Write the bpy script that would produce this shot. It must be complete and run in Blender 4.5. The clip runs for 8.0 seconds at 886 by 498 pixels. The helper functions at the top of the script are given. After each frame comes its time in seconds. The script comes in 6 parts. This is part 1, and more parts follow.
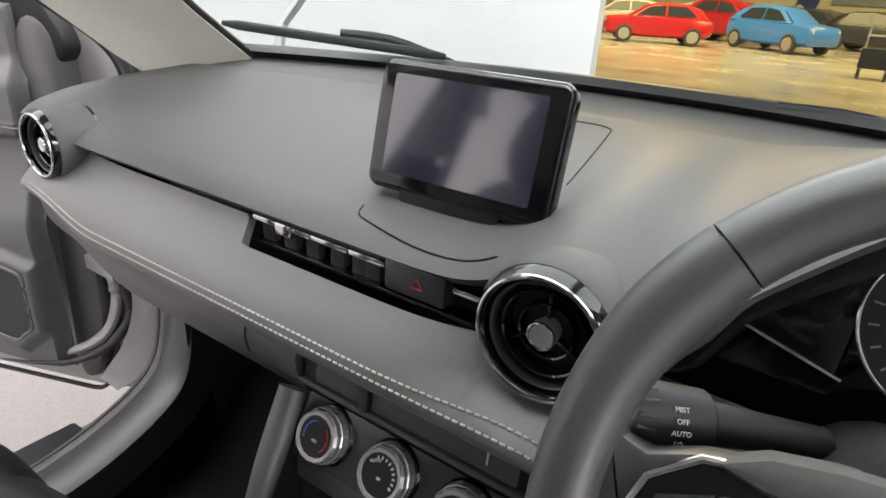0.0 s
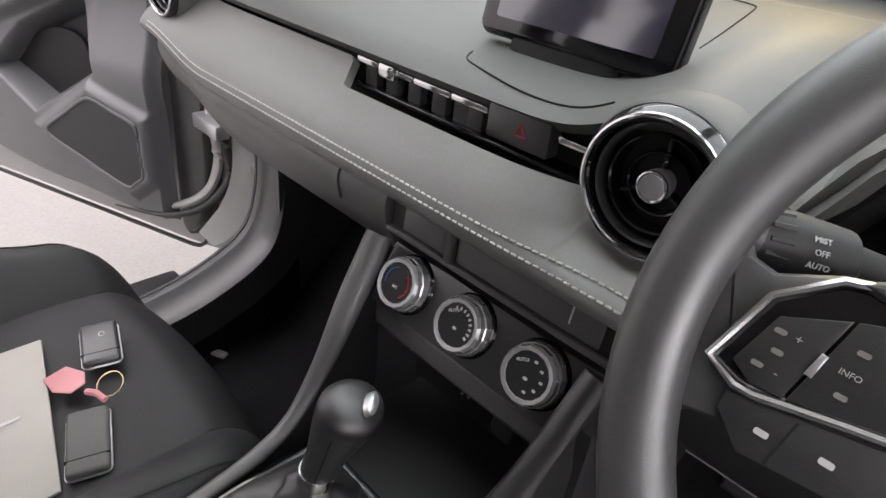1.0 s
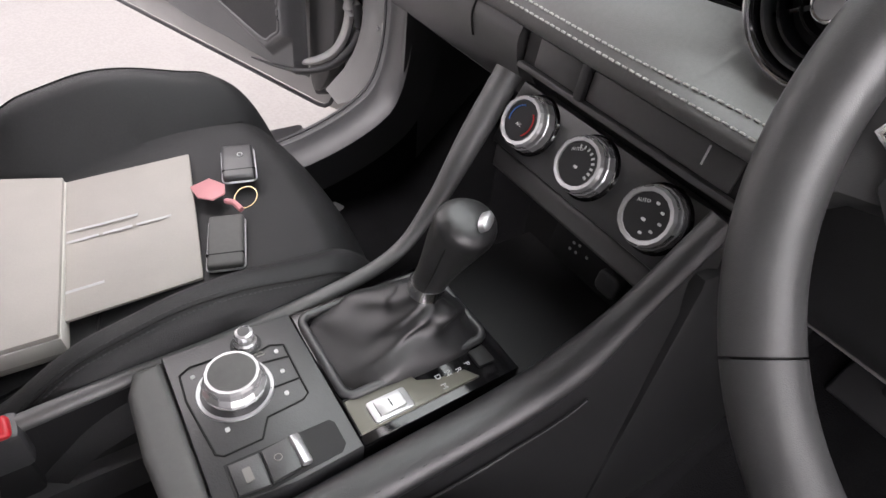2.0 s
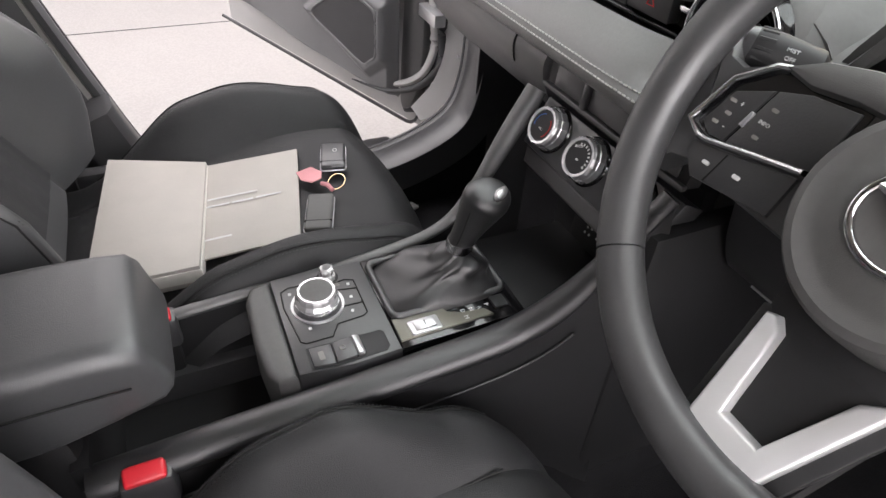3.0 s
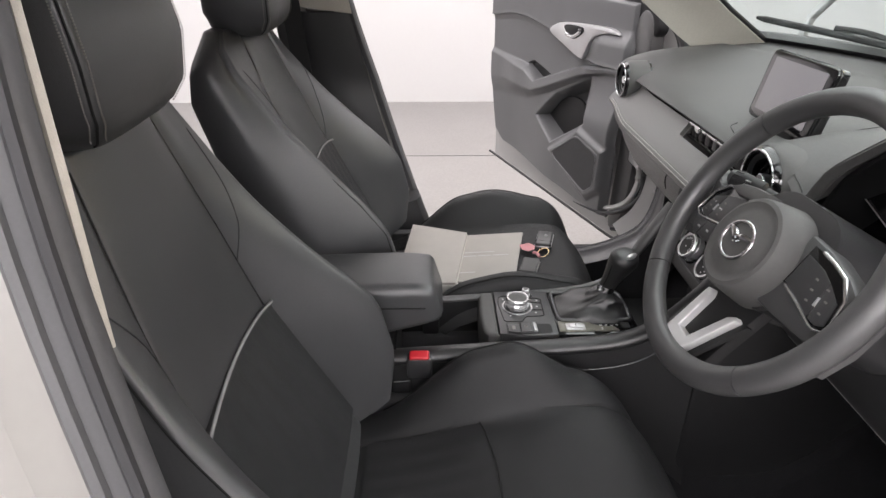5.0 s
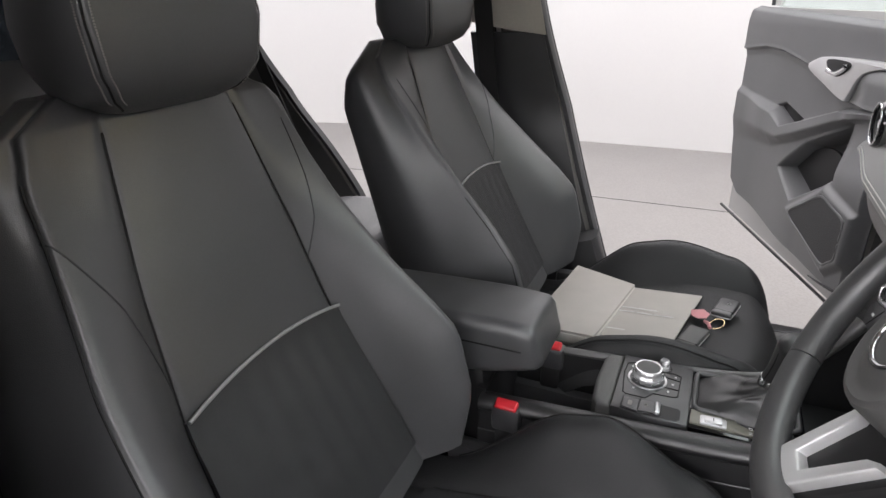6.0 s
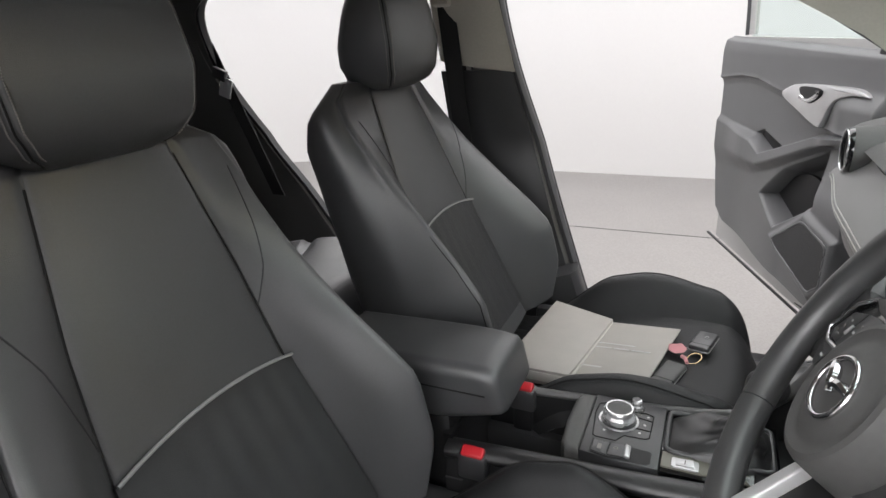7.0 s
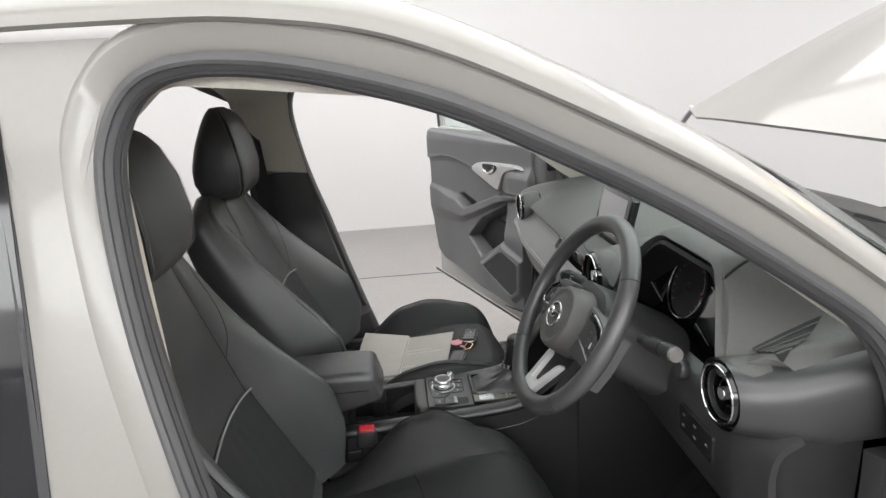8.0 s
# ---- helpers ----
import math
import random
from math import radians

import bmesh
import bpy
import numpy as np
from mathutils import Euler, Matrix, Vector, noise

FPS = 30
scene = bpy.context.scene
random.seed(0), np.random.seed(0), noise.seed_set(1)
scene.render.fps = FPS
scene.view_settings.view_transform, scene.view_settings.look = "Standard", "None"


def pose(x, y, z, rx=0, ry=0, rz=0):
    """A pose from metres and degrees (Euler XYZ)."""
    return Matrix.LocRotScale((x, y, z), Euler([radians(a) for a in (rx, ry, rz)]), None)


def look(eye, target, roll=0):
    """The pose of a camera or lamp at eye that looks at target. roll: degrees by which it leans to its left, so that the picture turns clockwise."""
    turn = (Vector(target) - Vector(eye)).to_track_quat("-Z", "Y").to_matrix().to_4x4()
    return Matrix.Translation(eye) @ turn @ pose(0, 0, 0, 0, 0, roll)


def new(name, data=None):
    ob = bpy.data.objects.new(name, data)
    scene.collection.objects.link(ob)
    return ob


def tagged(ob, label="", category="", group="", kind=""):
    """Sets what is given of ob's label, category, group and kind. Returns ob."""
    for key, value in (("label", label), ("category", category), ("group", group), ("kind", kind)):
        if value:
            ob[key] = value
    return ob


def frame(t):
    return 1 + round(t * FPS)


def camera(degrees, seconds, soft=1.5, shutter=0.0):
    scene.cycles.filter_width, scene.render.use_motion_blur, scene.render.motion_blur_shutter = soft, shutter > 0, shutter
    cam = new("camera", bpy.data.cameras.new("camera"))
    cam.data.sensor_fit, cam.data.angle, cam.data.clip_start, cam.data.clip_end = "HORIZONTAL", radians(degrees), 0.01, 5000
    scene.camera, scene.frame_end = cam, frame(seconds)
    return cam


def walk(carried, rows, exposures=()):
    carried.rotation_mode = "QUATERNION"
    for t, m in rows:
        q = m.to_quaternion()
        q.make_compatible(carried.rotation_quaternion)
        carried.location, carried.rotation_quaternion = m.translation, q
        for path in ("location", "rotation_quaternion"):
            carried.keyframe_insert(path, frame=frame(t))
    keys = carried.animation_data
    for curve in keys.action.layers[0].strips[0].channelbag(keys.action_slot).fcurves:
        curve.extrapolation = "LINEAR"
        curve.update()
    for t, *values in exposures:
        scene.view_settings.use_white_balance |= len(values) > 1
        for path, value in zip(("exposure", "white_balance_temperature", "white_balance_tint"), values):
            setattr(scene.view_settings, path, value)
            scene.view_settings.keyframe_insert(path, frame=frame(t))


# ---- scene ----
cam = camera(73.2, 8.0)
EXPOSURE = [(0, 0.78, 6550, 13), (2, 1.0, 6550, 16), (4, 1.02, 6600, 12), (5, 0.57, 6600, 13), (6.5, 0.42, 6400, 10), (7, 0.40, 6450, 9), (7.5, 0.56, 6500, 9), (8, 0.28, 6500, 7)]
PATH = [
    (0, (0.257, -0.183, 1.241), (-0.755, 1.346, 0.444), 3.6),
    (0.5, (0.253, -0.186, 1.22), (-0.838, 1.239, 0.338), 5.4),
    (1, (0.259, -0.195, 1.171), (-0.877, 1.087, 0.138), 7.2),
    (1.5, (0.269, -0.206, 1.138), (-0.886, 0.896, -0.068), 8.2),
    (2, (0.286, -0.227, 1.119), (-0.903, 0.693, -0.2), 7.6),
    (2.2, (0.291, -0.24, 1.114), (-0.919, 0.616, -0.228), 6.9),
    (3.3, (0.602, -0.284, 1.244), (-0.846, 0.338, 0.013), 2.4),
    (3.5, (0.707, -0.301, 1.283), (-0.79, 0.296, 0.098), 1.8),
    (4, (0.883, -0.355, 1.358), (-0.72, 0.167, 0.282), 0.8),
    (4.5, (0.961, -0.377, 1.38), (-0.74, -0.024, 0.39), 0.3),
    (5, (0.978, -0.344, 1.353), (-0.795, -0.314, 0.428), 0.0),
    (5.2, (0.968, -0.31, 1.337), (-0.812, -0.451, 0.438), -0.4),
    (6.3, (0.803, -0.097, 1.278), (-0.813, -1.003, 0.525), -1.7),
    (6.5, (0.793, -0.088, 1.279), (-0.814, -1.025, 0.544), -2.1),
    (7, (0.795, -0.084, 1.288), (-0.903, -0.882, 0.596), -2.9),
    (7.5, (0.962, -0.125, 1.347), (-0.896, -0.51, 0.715), -3.2),
    (7.6, (1.028, -0.15, 1.364), (-0.85, -0.431, 0.738), -3.26),
    (7.7, (1.106, -0.181, 1.375), (-0.793, -0.353, 0.772), -3.52),
    (7.8, (1.192, -0.208, 1.403), (-0.719, -0.277, 0.814), -3.38),
    (7.9, (1.272, -0.234, 1.439), (-0.643, -0.199, 0.862), -3.44),
    (8, (1.347, -0.256, 1.469), (-0.568, -0.12, 0.907), -3.4),
]
walk(cam, [(t, look(eye, target, roll)) for t, eye, target, roll in PATH], EXPOSURE)

# ---------------------------------------------------------------- light
world = bpy.data.worlds.new("world")
scene.world = world
world.use_nodes = True
world.node_tree.nodes["Background"].inputs[0].default_value = (0.9, 0.95, 1.0, 1)
world.node_tree.nodes["Background"].inputs[1].default_value = 0.10


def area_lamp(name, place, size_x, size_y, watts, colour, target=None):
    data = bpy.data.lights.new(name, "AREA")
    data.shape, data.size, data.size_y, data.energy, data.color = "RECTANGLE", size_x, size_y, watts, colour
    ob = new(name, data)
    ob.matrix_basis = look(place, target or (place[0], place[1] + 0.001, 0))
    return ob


area_lamp("unseen_booth_lamp", (-1.6, -1.55, 3.36), 4.6, 6.4, 95, (0.995, 0.975, 0.985))
# Next two are unseen ceiling fills, added to brighten the seats and driver's side.
area_lamp("unseen_booth_lamp", (-0.6, 3.0, 3.36), 5.0, 2.4, 70, (0.995, 0.975, 0.985))
area_lamp("unseen_booth_lamp", (2.75, -1.2, 3.36), 3.2, 6.4, 40, (0.985, 0.985, 0.995))
# Unseen wall softbox, added to throw low light into the driver's side.
area_lamp("unseen_booth_lamp", (4.70, -0.6, 2.35), 6.0, 1.2, 115, (0.985, 0.985, 0.995), (0, -0.6, 0.9))
area_lamp("hall_lamp", (-6, 19, 6.8), 6, 14, 1450, (1.0, 0.75, 0.34))
area_lamp("hall_lamp", (5, 19, 6.8), 6, 14, 1450, (1.0, 0.75, 0.34))

# ---------------------------------------------------------------- materials


def material(name, colour, rough=0.5, metal=0.0, spec=0.5, grain=0.0, grain_size=400.0, vary=0.0, vary_size=6.0, coat=0.0, fine=0.0, rough_vary=0.0):
    """A principled material with fine relief (grain), broad stains (vary) and fine speckle (fine)."""
    m = bpy.data.materials.new(name)
    m.use_nodes = True
    tree = m.node_tree
    n, link = tree.nodes, tree.links
    p = n["Principled BSDF"]
    p.inputs["Base Color"].default_value = (*colour, 1)
    p.inputs["Roughness"].default_value = rough
    p.inputs["Metallic"].default_value = metal
    p.inputs["Specular IOR Level"].default_value = spec
    p.inputs["Coat Weight"].default_value = coat
    p.inputs["Coat Roughness"].default_value = 0.08
    place = n.new("ShaderNodeTexCoord")
    if vary or fine:
        broad = n.new("ShaderNodeTexNoise")
        broad.inputs["Scale"].default_value, broad.inputs["Detail"].default_value = vary_size, 5
        link.new(place.outputs["Object"], broad.inputs["Vector"])
        small = n.new("ShaderNodeTexNoise")
        small.inputs["Scale"].default_value, small.inputs["Detail"].default_value = vary_size * 40, 3
        link.new(place.outputs["Object"], small.inputs["Vector"])
        total = n.new("ShaderNodeMath")
        total.operation = "MULTIPLY_ADD"
        link.new(small.outputs["Fac"], total.inputs[0])
        total.inputs[1].default_value = fine / max(vary, 1e-3)
        link.new(broad.outputs["Fac"], total.inputs[2])
        ramp = n.new("ShaderNodeMapRange")
        half = 0.5 * (1 + fine / max(vary, 1e-3))
        ramp.inputs["From Min"].default_value, ramp.inputs["From Max"].default_value = half - 0.3, half + 0.3
        ramp.inputs["To Min"].default_value, ramp.inputs["To Max"].default_value = 1 - vary, 1 + vary
        link.new(total.outputs[0], ramp.inputs["Value"])
        mix = n.new("ShaderNodeVectorMath")
        mix.operation = "SCALE"
        mix.inputs[0].default_value = colour
        link.new(ramp.outputs[0], mix.inputs["Scale"])
        link.new(mix.outputs[0], p.inputs["Base Color"])
        if rough_vary:
            spread = n.new("ShaderNodeMapRange")
            spread.inputs["From Min"].default_value, spread.inputs["From Max"].default_value = 0.3, 0.7
            spread.inputs["To Min"].default_value, spread.inputs["To Max"].default_value = rough - rough_vary, rough + rough_vary
            link.new(broad.outputs["Fac"], spread.inputs["Value"])
            link.new(spread.outputs[0], p.inputs["Roughness"])
    if grain:
        cells = n.new("ShaderNodeTexVoronoi")
        cells.inputs["Scale"].default_value = grain_size
        link.new(place.outputs["Object"], cells.inputs["Vector"])
        bump = n.new("ShaderNodeBump")
        bump.inputs["Strength"].default_value, bump.inputs["Distance"].default_value = grain, 0.0006
        link.new(cells.outputs["Distance"], bump.inputs["Height"])
        link.new(bump.outputs["Normal"], p.inputs["Normal"])
    return m


def lamp_material(name, colour, strength):
    m = bpy.data.materials.new(name)
    m.use_nodes = True
    p = m.node_tree.nodes["Principled BSDF"]
    p.inputs["Base Color"].default_value = (*colour, 1)
    p.inputs["Emission Color"].default_value = (*colour, 1)
    p.inputs["Emission Strength"].default_value = strength
    return m


def glass_material(name, tint, rough=0.0):
    """Clear pane: mostly see-through, with a mirror film that grows at a slant."""
    m = bpy.data.materials.new(name)
    m.use_nodes = True
    n, link = m.node_tree.nodes, m.node_tree.links
    n.remove(n["Principled BSDF"])
    clear, film, mix, slant = n.new("ShaderNodeBsdfTransparent"), n.new("ShaderNodeBsdfGlossy"), n.new("ShaderNodeMixShader"), n.new("ShaderNodeLayerWeight")
    slant.inputs["Blend"].default_value = 0.5
    power, spread = n.new("ShaderNodeMath"), n.new("ShaderNodeMath")
    power.operation, spread.operation = "POWER", "MULTIPLY_ADD"
    power.inputs[1].default_value, spread.inputs[1].default_value, spread.inputs[2].default_value = 5, 0.7, 0.02
    link.new(slant.outputs["Facing"], power.inputs[0])
    link.new(power.outputs[0], spread.inputs[0])
    clear.inputs["Color"].default_value = (*tint, 1)
    film.inputs["Roughness"].default_value = rough
    link.new(spread.outputs[0], mix.inputs[0])
    link.new(clear.outputs[0], mix.inputs[1])
    link.new(film.outputs[0], mix.inputs[2])
    link.new(mix.outputs[0], n["Material Output"].inputs["Surface"])
    return m


SOFT = material("soft_touch_plastic", (0.100, 0.099, 0.097), 0.54, spec=0.4, grain=0.15, grain_size=1600, vary=0.10, vary_size=5, fine=0.06, rough_vary=0.05)
PLASTIC = material("hard_plastic", (0.036, 0.036, 0.038), 0.38, spec=0.9, grain=0.15, grain_size=700, vary=0.12, vary_size=7, fine=0.06, rough_vary=0.06)
LOWER = material("lower_dash_plastic", (0.085, 0.084, 0.084), 0.42, spec=0.9, grain=0.2, grain_size=900, vary=0.10, vary_size=6, fine=0.06, rough_vary=0.05)
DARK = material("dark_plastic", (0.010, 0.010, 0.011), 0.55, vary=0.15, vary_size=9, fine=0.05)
GLOSSY = material("piano_black", (0.006, 0.006, 0.007), 0.09, spec=0.6, coat=0.5, vary=0.05)
PANEL = material("leatherette", (0.175, 0.172, 0.170), 0.42, spec=0.9, grain=0.2, grain_size=1500, vary=0.10, vary_size=8, fine=0.07, rough_vary=0.05)
LEATHER = material("seat_leather", (0.058, 0.059, 0.0615), 0.38, spec=1.0, grain=0.25, grain_size=1100, vary=0.14, vary_size=9, fine=0.08, rough_vary=0.06)
# Darker, duller copy of the leather; the cushion's weaker light is in its colour.
SHADED_LEATHER = material("shaded_seat_leather", (0.0215, 0.0218, 0.0230), 0.52, spec=0.40, grain=0.5, grain_size=1100, vary=0.14, vary_size=12, fine=0.16)
INSERT = material("perforated_leather", (0.027, 0.0275, 0.029), 0.48, spec=0.6, grain=0.5, grain_size=1100, vary=0.14, vary_size=12, fine=0.14)
WRAP = material("wheel_leather", (0.060, 0.060, 0.061), 0.40, spec=1.0, grain=0.12, grain_size=1800, vary=0.12, vary_size=14, fine=0.08, rough_vary=0.07)
BOOT = material("black_leather", (0.016, 0.016, 0.017), 0.36, spec=0.9, grain=0.25, grain_size=1300, vary=0.15, vary_size=20, fine=0.08, rough_vary=0.06)
SILVER = material("silver_paint", (0.66, 0.66, 0.66), 0.34, metal=0.35, vary=0.05, vary_size=30)
CARPET = material("carpet", (0.012, 0.012, 0.013), 0.95, spec=0.1, grain=1.0, grain_size=500, vary=0.25, vary_size=20, fine=0.35)
RUBBER = material("rubber", (0.040, 0.040, 0.043), 0.55, vary=0.15, vary_size=12, fine=0.06)
SEAL = material("grey_rubber_seal", (0.095, 0.095, 0.098), 0.5, vary=0.12, vary_size=12, fine=0.06)
CHROME = material("chrome", (0.72, 0.72, 0.73), 0.13, metal=1.0, vary=0.04, vary_size=30)
BRIGHT = material("bright_chrome", (0.86, 0.86, 0.87), 0.24, metal=1.0, vary=0.04, vary_size=30)
KNOB_METAL = material("knob_metal", (0.78, 0.78, 0.79), 0.26, metal=0.72, vary=0.04, vary_size=40)
SATIN = material("satin_silver", (0.62, 0.62, 0.63), 0.36, metal=0.8, vary=0.06, vary_size=30)
PAINT = material("pearl_paint", (0.280, 0.270, 0.254), 0.36, spec=0.5, coat=0.6, vary=0.02, vary_size=3, fine=0.02)
INNER_PAINT = material("inner_paint", (0.42, 0.415, 0.41), 0.38, coat=0.2, vary=0.05, vary_size=9, fine=0.03)
LINER = material("headliner", (0.58, 0.555, 0.50), 0.9, spec=0.15, grain=0.8, grain_size=900, vary=0.05, vary_size=6, fine=0.07)
TRIM = material("beige_trim", (0.56, 0.53, 0.465), 0.62, grain=0.4, grain_size=800, vary=0.05, vary_size=5, fine=0.05)
DOOR = material("door_trim", (0.110, 0.111, 0.115), 0.46, spec=0.9, grain=0.15, grain_size=800, vary=0.10, vary_size=6, fine=0.06)
GRILLE_CLOTH = material("speaker_mesh", (0.040, 0.040, 0.042), 0.6, grain=1.0, grain_size=320, vary=0.10, vary_size=20, fine=0.2)
PAPER = material("grey_card", (0.40, 0.375, 0.345), 0.62, vary=0.05, vary_size=20, fine=0.05)
PAPER_LIGHT = material("pale_paper", (0.62, 0.60, 0.56), 0.7, vary=0.05, vary_size=60, fine=0.06)
PINK = material("pink_plastic", (0.62, 0.26, 0.28), 0.45, vary=0.06, vary_size=40)
RED = material("red_plastic", (0.52, 0.02, 0.03), 0.35, vary=0.06, vary_size=40)
PRINT = material("pale_print", (0.55, 0.55, 0.55), 0.6, vary=0.04)
DULL = material("faint_print", (0.22, 0.21, 0.20), 0.6, vary=0.04)
RED_PRINT = material("red_print", (0.42, 0.02, 0.02), 0.6, vary=0.04)
BLUE_PRINT = material("blue_print", (0.03, 0.10, 0.32), 0.6, vary=0.04)
THREAD = material("stitch_thread", (0.58, 0.57, 0.55), 0.8, vary=0.06, vary_size=90)
PIPING = material("pale_piping", (0.30, 0.30, 0.30), 0.6, vary=0.06, vary_size=60)
WHITE = material("white_plastic", (0.80, 0.79, 0.78), 0.5, vary=0.04, vary_size=60)
SEAM = material("seam_shadow_gap", (0.006, 0.006, 0.006), 0.8)
SEWN = material("sewn_seam", (0.030, 0.031, 0.033), 0.6)
SCREEN = material("screen_glass", (0.020, 0.020, 0.040), 0.12, spec=1.0, coat=1.0, vary=0.06, vary_size=15, rough_vary=0.03)
SCREEN.node_tree.nodes["Principled BSDF"].inputs["Coat IOR"].default_value = 2.1
WALL = material("booth_wall", (0.65, 0.645, 0.645), 0.8, spec=0.2, vary=0.015, vary_size=1.2, fine=0.01)
BOOTH_FLOOR = material("booth_floor", (0.285, 0.274, 0.267), 0.6, vary=0.05, vary_size=2.5, fine=0.16, grain=0.5, grain_size=160)
HALL_FLOOR = material("hall_floor", (0.42, 0.38, 0.30), 0.22, vary=0.16, vary_size=0.7, fine=0.05, rough_vary=0.08)
HALL_WALL = material("hall_wall", (0.50, 0.46, 0.34), 0.8, vary=0.08, vary_size=0.5, fine=0.03)
GLASS = glass_material("clear_glass", (0.90, 0.95, 0.94))
TINTED = glass_material("tinted_glass", (0.10, 0.11, 0.12))

# ---------------------------------------------------------------- mesh helpers


def smooth(points, n, closed=False):
    """n points on the Catmull-Rom curve through the given points."""
    p = [Vector(q) for q in points]
    spans = len(p) if closed else len(p) - 1
    out = []
    for k in range(n):
        u = k / (n if closed else n - 1) * spans
        i = min(int(u), spans - 1)
        f = u - i
        at = (lambda j: p[j % len(p)]) if closed else (lambda j: p[max(0, min(len(p) - 1, j))])
        a, b, c, d = at(i - 1), at(i), at(i + 1), at(i + 2)
        out.append(0.5 * ((2 * b) + (c - a) * f + (2 * a - 5 * b + 4 * c - d) * f * f + (3 * b - a - 3 * c + d) * f ** 3))
    return out


def step(a, b, v):
    f = max(0.0, min(1.0, (v - a) / (b - a)))
    return f * f * (3 - 2 * f)


def skin(rings, closed=True, caps=True, around=False):
    """A mesh over rings of equally many points. closed: each ring is a loop; around: the last ring meets the first."""
    bm = bmesh.new()
    grid = [[bm.verts.new(q) for q in ring] for ring in rings]
    n = len(rings[0])
    for a, b in zip(grid, grid[1:] + (grid[:1] if around else [])):
        for k in range(n if closed else n - 1):
            bm.faces.new((a[k], a[(k + 1) % n], b[(k + 1) % n], b[k]))
    if caps and closed and not around:
        bm.faces.new(grid[0][::-1])
        bm.faces.new(grid[-1])
    bmesh.ops.recalc_face_normals(bm, faces=bm.faces)
    return bm


def sheet(fn, nu, nv, thick=0.0):
    """A grid surface fn(u, v), u and v from 0 to 1; with a thickness it is a closed shell, grown against its normal."""
    pts = [[Vector(fn(i / nu, j / nv)) for j in range(nv + 1)] for i in range(nu + 1)]
    bm = bmesh.new()
    top = [[bm.verts.new(q) for q in row] for row in pts]
    for i in range(nu):
        for j in range(nv):
            bm.faces.new((top[i][j], top[i + 1][j], top[i + 1][j + 1], top[i][j + 1]))
    if thick:
        bm.normal_update()
        low = [[bm.verts.new(v.co - thick * v.normal) for v in row] for row in top]
        for i in range(nu):
            for j in range(nv):
                bm.faces.new((low[i][j], low[i][j + 1], low[i + 1][j + 1], low[i + 1][j]))
        rim = [(i, 0) for i in range(nu)] + [(nu, j) for j in range(nv)] + [(i, nv) for i in range(nu, 0, -1)] + [(0, j) for j in range(nv, 0, -1)]
        for (a, b), (c, d) in zip(rim, rim[1:] + rim[:1]):
            bm.faces.new((top[a][b], low[a][b], low[c][d], top[c][d]))
        bmesh.ops.recalc_face_normals(bm, faces=bm.faces)
    return bm


def frames_along(path, closed=False, up=(0, 0, 1)):
    out = []
    n = len(path)
    for k, q in enumerate(path):
        a = path[(k - 1) % n] if closed or k else path[0]
        b = path[(k + 1) % n] if closed or k < n - 1 else path[-1]
        t = (b - a).normalized()
        s = t.cross(Vector(up))
        s = s.normalized() if s.length > 1e-4 else Vector((1, 0, 0))
        out.append((q, t, s, s.cross(t)))
    return out


def tube(path, r, n=10, closed=False, flat=1.0, up=(0, 0, 1), caps=True):
    """A round or oval bar along a path. r: one radius, or one for each point."""
    path = [Vector(q) for q in path]
    rs = r if isinstance(r, (list, tuple)) else [r] * len(path)
    rings = []
    for (q, _, s, w), rad in zip(frames_along(path, closed, up), rs):
        rings.append([q + rad * (math.cos(a) * s + flat * math.sin(a) * w) for a in (2 * math.pi * k / n for k in range(n))])
    return skin(rings, True, caps, closed)


def box(x0, x1, y0, y1, z0, z1, bevel=0.0, seg=2):
    bm = bmesh.new()
    bmesh.ops.create_cube(bm, size=1)
    for v in bm.verts:
        v.co = Vector(((x0 + x1) / 2 + v.co.x * (x1 - x0), (y0 + y1) / 2 + v.co.y * (y1 - y0), (z0 + z1) / 2 + v.co.z * (z1 - z0)))
    if bevel:
        bmesh.ops.bevel(bm, geom=bm.edges[:], offset=bevel, segments=seg, affect="EDGES", profile=0.5)
    return bm


def lathe(profile, n=48):
    """A body of revolution about z, from (radius, height) pairs; a hollow ring if it starts and ends off the axis."""
    rings = [[(r * math.cos(2 * math.pi * k / n), r * math.sin(2 * math.pi * k / n), z) for k in range(n)] for r, z in profile]
    ring = profile[0][0] > 0.004 and profile[-1][0] > 0.004
    return skin(rings, True, not ring, ring)


def prism(outline, z0, z1, bevel=0.0, seg=2):
    """An outline in x and y, raised from z0 to z1."""
    bm = bmesh.new()
    low = [bm.verts.new((x, y, z0)) for x, y in outline]
    top = [bm.verts.new((x, y, z1)) for x, y in outline]
    bm.faces.new(low[::-1])
    cap = bm.faces.new(top)
    n = len(outline)
    for k in range(n):
        bm.faces.new((low[k], low[(k + 1) % n], top[(k + 1) % n], top[k]))
    bmesh.ops.recalc_face_normals(bm, faces=bm.faces)
    if bevel:
        bmesh.ops.bevel(bm, geom=list(cap.edges), offset=bevel, segments=seg, affect="EDGES", profile=0.5)
    return bm


def round_rect(w, h, r, n=5, cx=0.0, cy=0.0):
    out = []
    for sx, sy, a0 in ((1, 1, 0), (-1, 1, 90), (-1, -1, 180), (1, -1, 270)):
        for k in range(n + 1):
            a = radians(a0 + 90 * k / n)
            out.append((cx + sx * (w / 2 - r) + r * math.cos(a), cy + sy * (h / 2 - r) + r * math.sin(a)))
    return out


def moved(bm, m):
    bmesh.ops.transform(bm, matrix=m, verts=bm.verts)
    return bm


